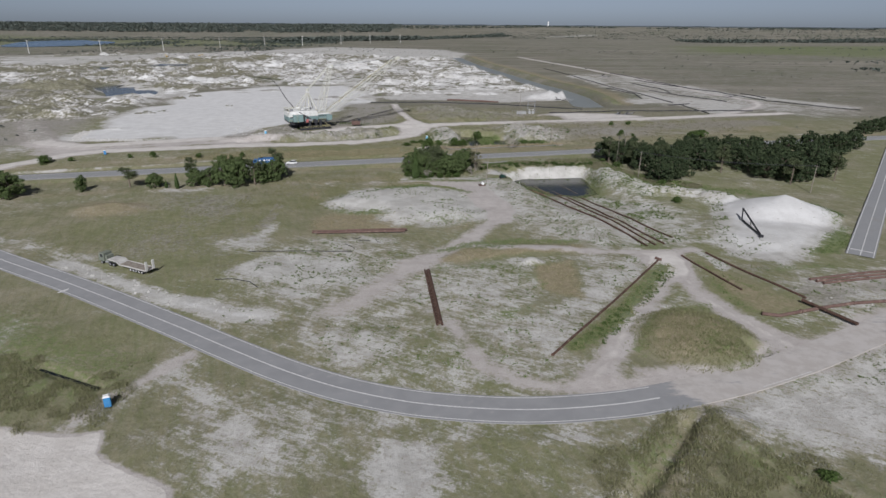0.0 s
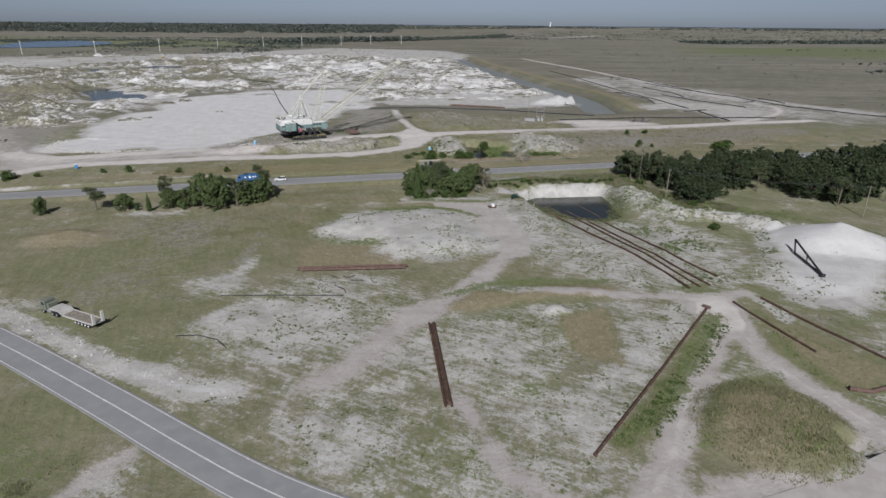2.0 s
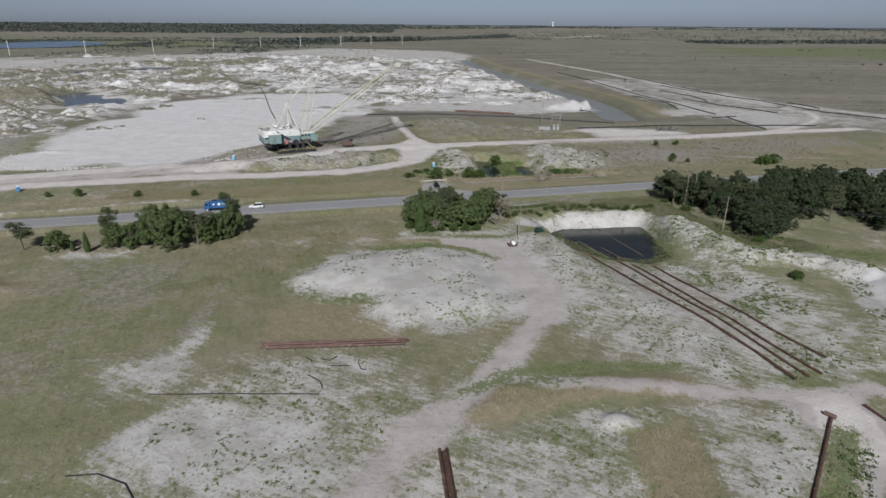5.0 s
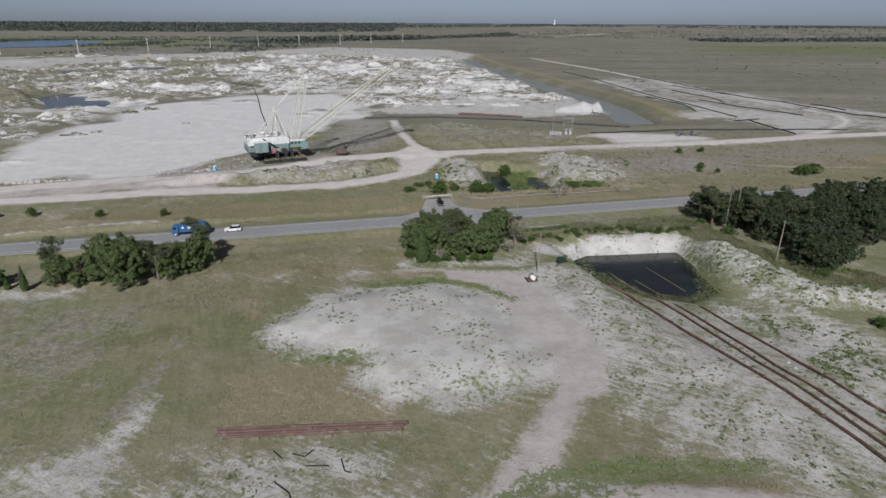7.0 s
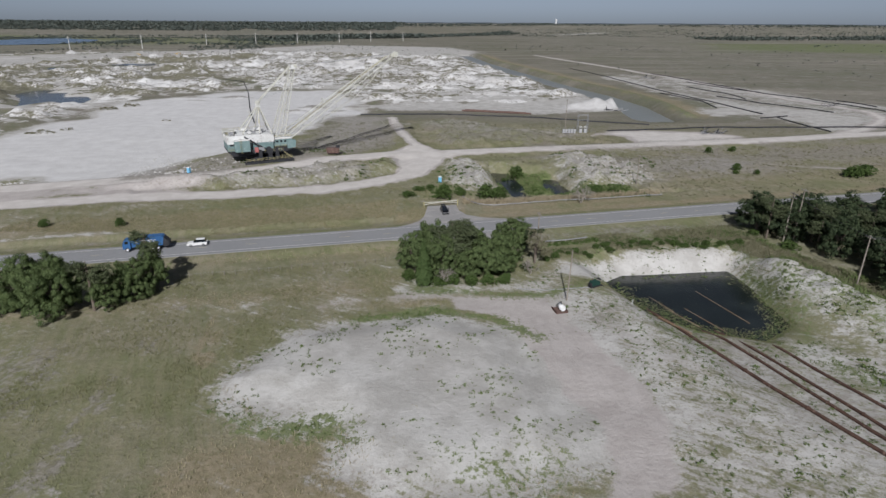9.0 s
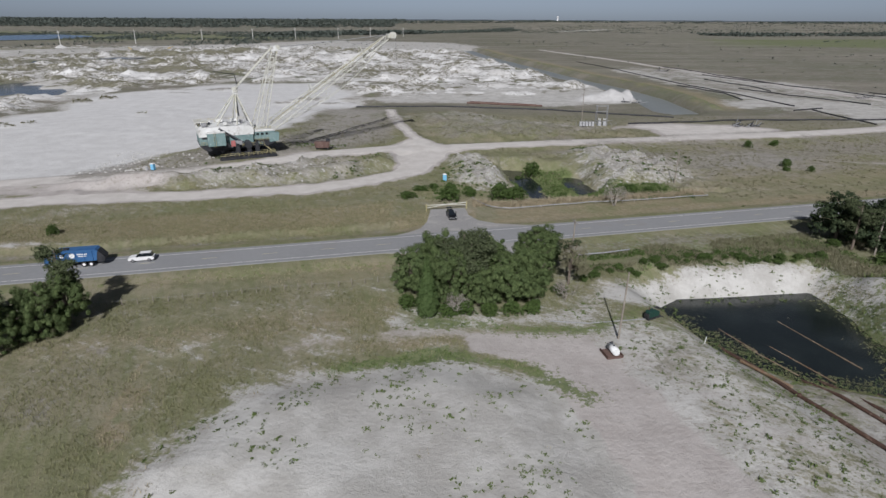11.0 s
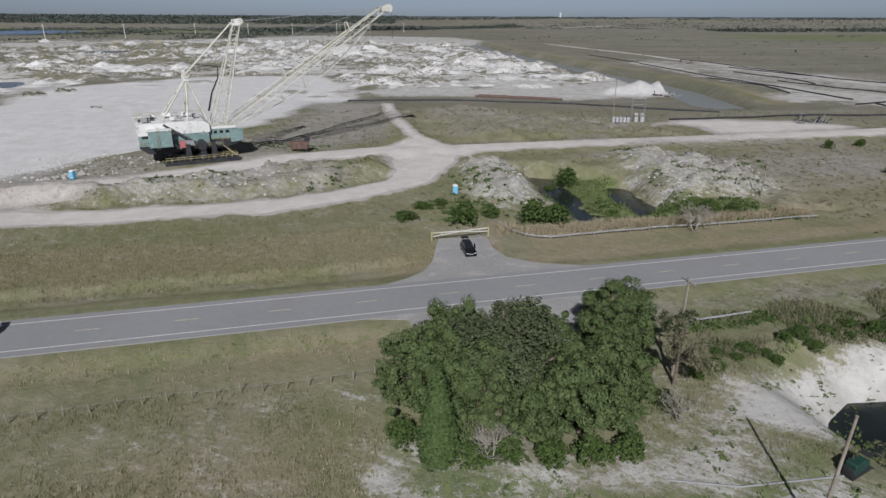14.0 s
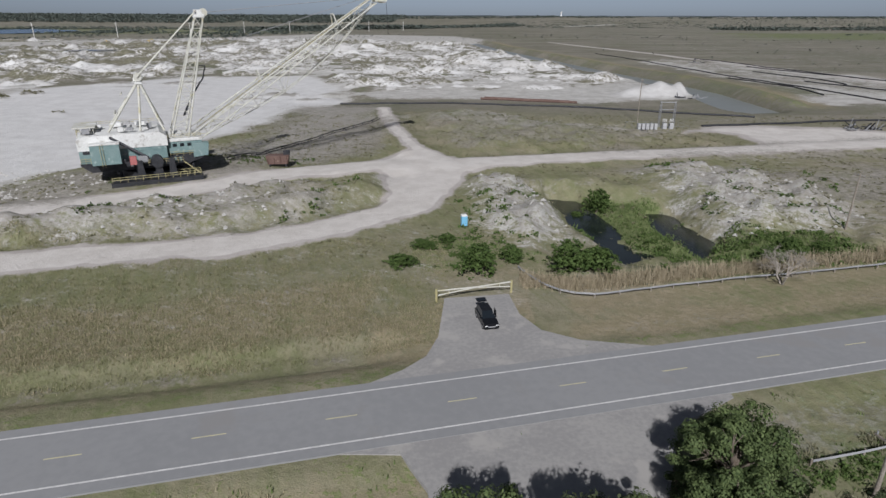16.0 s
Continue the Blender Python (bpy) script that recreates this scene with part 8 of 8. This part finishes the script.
def clumps(name, area, n, r, mat, label, seed, keep):
    """Low leafy clumps, a handful of leaves each."""
    rng = np.random.RandomState(seed)
    x, y = rng.uniform(area[0], area[1], n), rng.uniform(area[2], area[3], n)
    k = keep(x, y, rng)
    x, y = x[k], y[k]
    n = len(x)
    z = np.where(area_dist(x, y, POND) < 6, np.maximum(ground_z(x, y), -4.38), ground_z(x, y))
    size = r * (0.4 + 1.1 * rng.rand(n) ** 2)
    vs = []
    for _ in range(14):
        d = rng.normal(size=(n, 3))
        d[:, 2] = np.abs(d[:, 2]) * 0.6
        c = np.stack([x, y, z], 1) + d * size[:, None] * 0.45
        a = rng.normal(size=(n, 3))
        a /= np.linalg.norm(a, axis=1)[:, None]
        b = np.cross(a, rng.normal(size=(n, 3)))
        b /= np.linalg.norm(b, axis=1)[:, None]
        s = size[:, None] * 0.34
        vs.append(np.stack([c - a * s, c - b * s * 0.6, c + a * s, c + b * s * 0.6], 1).reshape(-1, 3))
    tagged(new(name, cloud(name, np.concatenate(vs), 4, mat)), label, "weeds", kind="stuff")


tufts("olive_grass", (38, 70, 95, 130), 5000, 0.34, 0.05, 5, M_OLIVEGRASS, "rank olive grass over the round mound", 106, lambda x, y, rng: (blob_dist(x, y, 54, 112, 14, 13, 40) < 0) & (blob_dist(x, y, 65.2, 108.2, 2.2, 3.4, 20) > 0.5), 0.3)
def shallows(deep):
    """The pond's margin but for its northern shore."""
    def keep(x, y, rng):
        d = area_dist(x, y, POND)
        return (d < 2.5) & (y - 0.25 * x < 252) & (d > -1.0 - deep * vnoise(x, y, 3.5, 92) * rng.rand(len(x)))
    return keep


clumps("green_weeds", (24, 66, 104, 156), 2600, 0.55, M_SHRUB, "dark leafy weeds beside the long rusty pipe", 111, lambda x, y, rng: (line_dist(x, y, [(29, 107), (38, 117), (52, 136.5), (62, 151)]) < 2.4) & (vnoise(x, y, 4, 95) > 0.42))
clumps("pond_weeds", (28, 74, 226, 276), 22000, 0.2, M_OLIVEGRASS, "olive water weeds along the shallow pond margin", 89, shallows(6))
clumps("pond_weeds", (28, 74, 226, 276), 12000, 0.2, M_WEED, "green water weeds along the shallow pond margin", 109, shallows(3))
clumps("sand_weeds", (-50, 140, 95, 285), 30000, 0.36, M_WEED, "scattered leafy weeds on bare sand", 91, lambda x, y, rng: sandy(x, y, rng) & (blob_dist(x, y, 113, 192, 24, 26) > 0))
clumps("sand_weeds", (66, 142, 165, 272), 9000, 0.5, M_WEED, "leafy weeds over the sandy ridge and pile", 110, lambda x, y, rng: sparse(x, y, 0.5, 9, 0.4) & (vnoise(x, y, 6, 94) > 0.5) & (area_dist(x, y, [(88, 172), (98, 195), (105, 217), (122, 222), (138, 207), (130, 186), (112, 168), (96, 160)]) > 0))


def brushy(x, y, rng):
    rag = (vnoise(x, y, 6, 87) - 0.5) * 9
    a = rag + area_dist(x, y, [(22, 52), (24, 74), (34, 84), (44, 85), (52, 78), (62, 64), (58, 50)]) < 1
    b = rag + area_dist(x, y, [(-100, 82), (-96, 100), (-76, 100), (-60, 92), (-58, 84), (-74, 83)]) < 1
    return (a | b) & (line_dist(x, y, [(42, 84), (36, 76), (28, 67), (20, 58)]) > 1.2) & (vnoise(x, y, 3, 76) > 0.25)


tufts("rank_grass", (-105, 66, 48, 104), 60000, 0.5, 0.035, 5, M_OLIVEGRASS, "dense rank olive grass in the gullies", 93, brushy, 0.3)
tufts("rank_grass", (-105, 66, 48, 104), 46000, 0.45, 0.035, 4, M_BRUSH, "dead grey-brown grass in the gullies", 103, brushy, 0.3)
def verge(lo, hi, east):
    def keep(x, y, rng):
        o = hw_off(x, y)
        return (o > lo) & (o < hi + 3 * (vnoise(x, y, 7, 80) - 0.5)) & (x > 17) & (x < east) & (vnoise(x, y, 5, 77) > 0.32) & (area_dist(x, y, POND) > 5)
    return keep


clumps("verge_brush", (16, 130, 262, 322), 26000, 0.5, M_SHRUB, "green brush between the highway verge and the pond", 94, lambda x, y, rng: verge(-27, -19, 100)(x, y, rng) & (vnoise(x, y, 4, 83) > 0.5))
tufts("verge_grass", (16, 130, 262, 322), 42000, 0.5, 0.055, 6, M_BRUSH, "olive-grey dry brush along the highway verge", 90, verge(-25, -14, 128), 0.35)
tufts("verge_grass", (66, 112, 234, 290), 22000, 0.5, 0.055, 6, M_BRUSH, "olive-grey dry brush beside the grove", 104, lambda x, y, rng: (line_dist(x, y, [(70, 284), (80, 263), (88, 248), (102, 242)]) < 5.5) & (vnoise(x, y, 5, 85) > 0.3), 0.35)
tufts("verge_grass", (66, 112, 234, 290), 8000, 0.7, 0.08, 5, M_WEED, "green weeds among the dry brush", 105, lambda x, y, rng: (line_dist(x, y, [(70, 284), (80, 263), (88, 248), (102, 242)]) < 6) & (vnoise(x, y, 5, 86) > 0.5), 0.35)
clumps("verge_brush", (18, 40, 272, 284), 900, 0.5, M_SHRUB, "green weeds before the low guardrail", 100, lambda x, y, rng: np.abs(hw_off(x, y) + 16.5) < 1.6)
clumps("quarry_brush", (-20, 75, 316, 345), 3500, 0.75, M_SHRUB, "green and olive brush round the quarry pools", 98, lambda x, y, rng: (on_zone(2, 0.35)(x, y, rng)) & (vnoise(x, y, 4, 78) > 0.45))
clumps("rough_tussocks", (-130, 200, 325, 480), 14000, 0.45, M_BRUSH, "dry tussocks over the broken ground by the haul roads", 99, lambda x, y, rng: sparse(x, y, -9, 0.8, 0.2) & (vnoise(x, y, 8, 79) > 0.3))
clumps("bank_weeds", (-90, 80, 325, 400), 2600, 0.8, M_SHRUB, "scattered bushy weeds on the haul banks", 92, lambda x, y, rng: sparse(x, y, 0.1, 9, 0.3) & (vnoise(x, y, 9, 74) > 0.6))


def stones(name, area, n, r, label, seed, keep):
    rng = np.random.RandomState(seed)
    x, y = rng.uniform(area[0], area[1], n), rng.uniform(area[2], area[3], n)
    k = keep(x, y, rng)
    x, y = x[k], y[k]
    n = len(x)
    c = np.stack([x, y, ground_z(x, y)], 1)
    s = r * (0.3 + 1.2 * rng.rand(n) ** 2.5)
    oct_v = np.array([(1, 0, 0), (0, 1, 0), (-1, 0, 0), (0, -1, 0), (0, 0, 0.8), (0, 0, -0.5)])
    tri = ((0, 1, 4), (1, 2, 4), (2, 3, 4), (3, 0, 4))
    jit = 1 + 0.5 * (rng.rand(n, 6, 1) - 0.5)
    V = c[:, None, :] + oct_v[None] * jit * s[:, None, None]
    v = np.concatenate([V[:, list(t)] for t in tri], 1).reshape(-1, 3)
    tagged(new(name, cloud(name, v, 3, M_STONE)), label, "stones", kind="stuff")


stones("white_rubble", (-110, -38, 117, 158), 1500, 0.32, "white limestone rubble along the road verge", 95, lambda x, y, rng: line_dist(x, y, [(-104, 152), (-82, 139.5), (-65, 129.5), (-49, 122.5), (-41, 121)]) < 2.6)
stones("white_rubble", (-130, 75, 325, 385), 3000, 0.42, "pale broken rock on the haul banks", 96, lambda x, y, rng: sparse(x, y, 0.3, 9, 0.3))
stones("white_rubble", (60, 140, 110, 270), 1500, 0.35, "pale lumps of rock on sandy ridges", 97, lambda x, y, rng: (ground_zones(x, y)[0] > 0.4) & (vnoise(x, y, 8, 75) > 0.5))
clumps("island_weeds", (-230, -130, 400, 550), 16000, 0.8, M_BRUSH, "grey weeds on rubble islands in the white flat", 107, lambda x, y, rng: np.minimum.reduce([blob_dist(x, y, cx, cy, rx, ry, 8) for cx, cy, rx, ry in ISLANDS]) < 0)
stones("white_rubble", (-215, -95, 325, 360), 5000, 0.7, "pale rubble along the edge of the white flat", 108, lambda x, y, rng: (np.abs(area_dist(x, y, PAN)) < 3) & (line_dist(x, y, HAUL_UP) > 7))
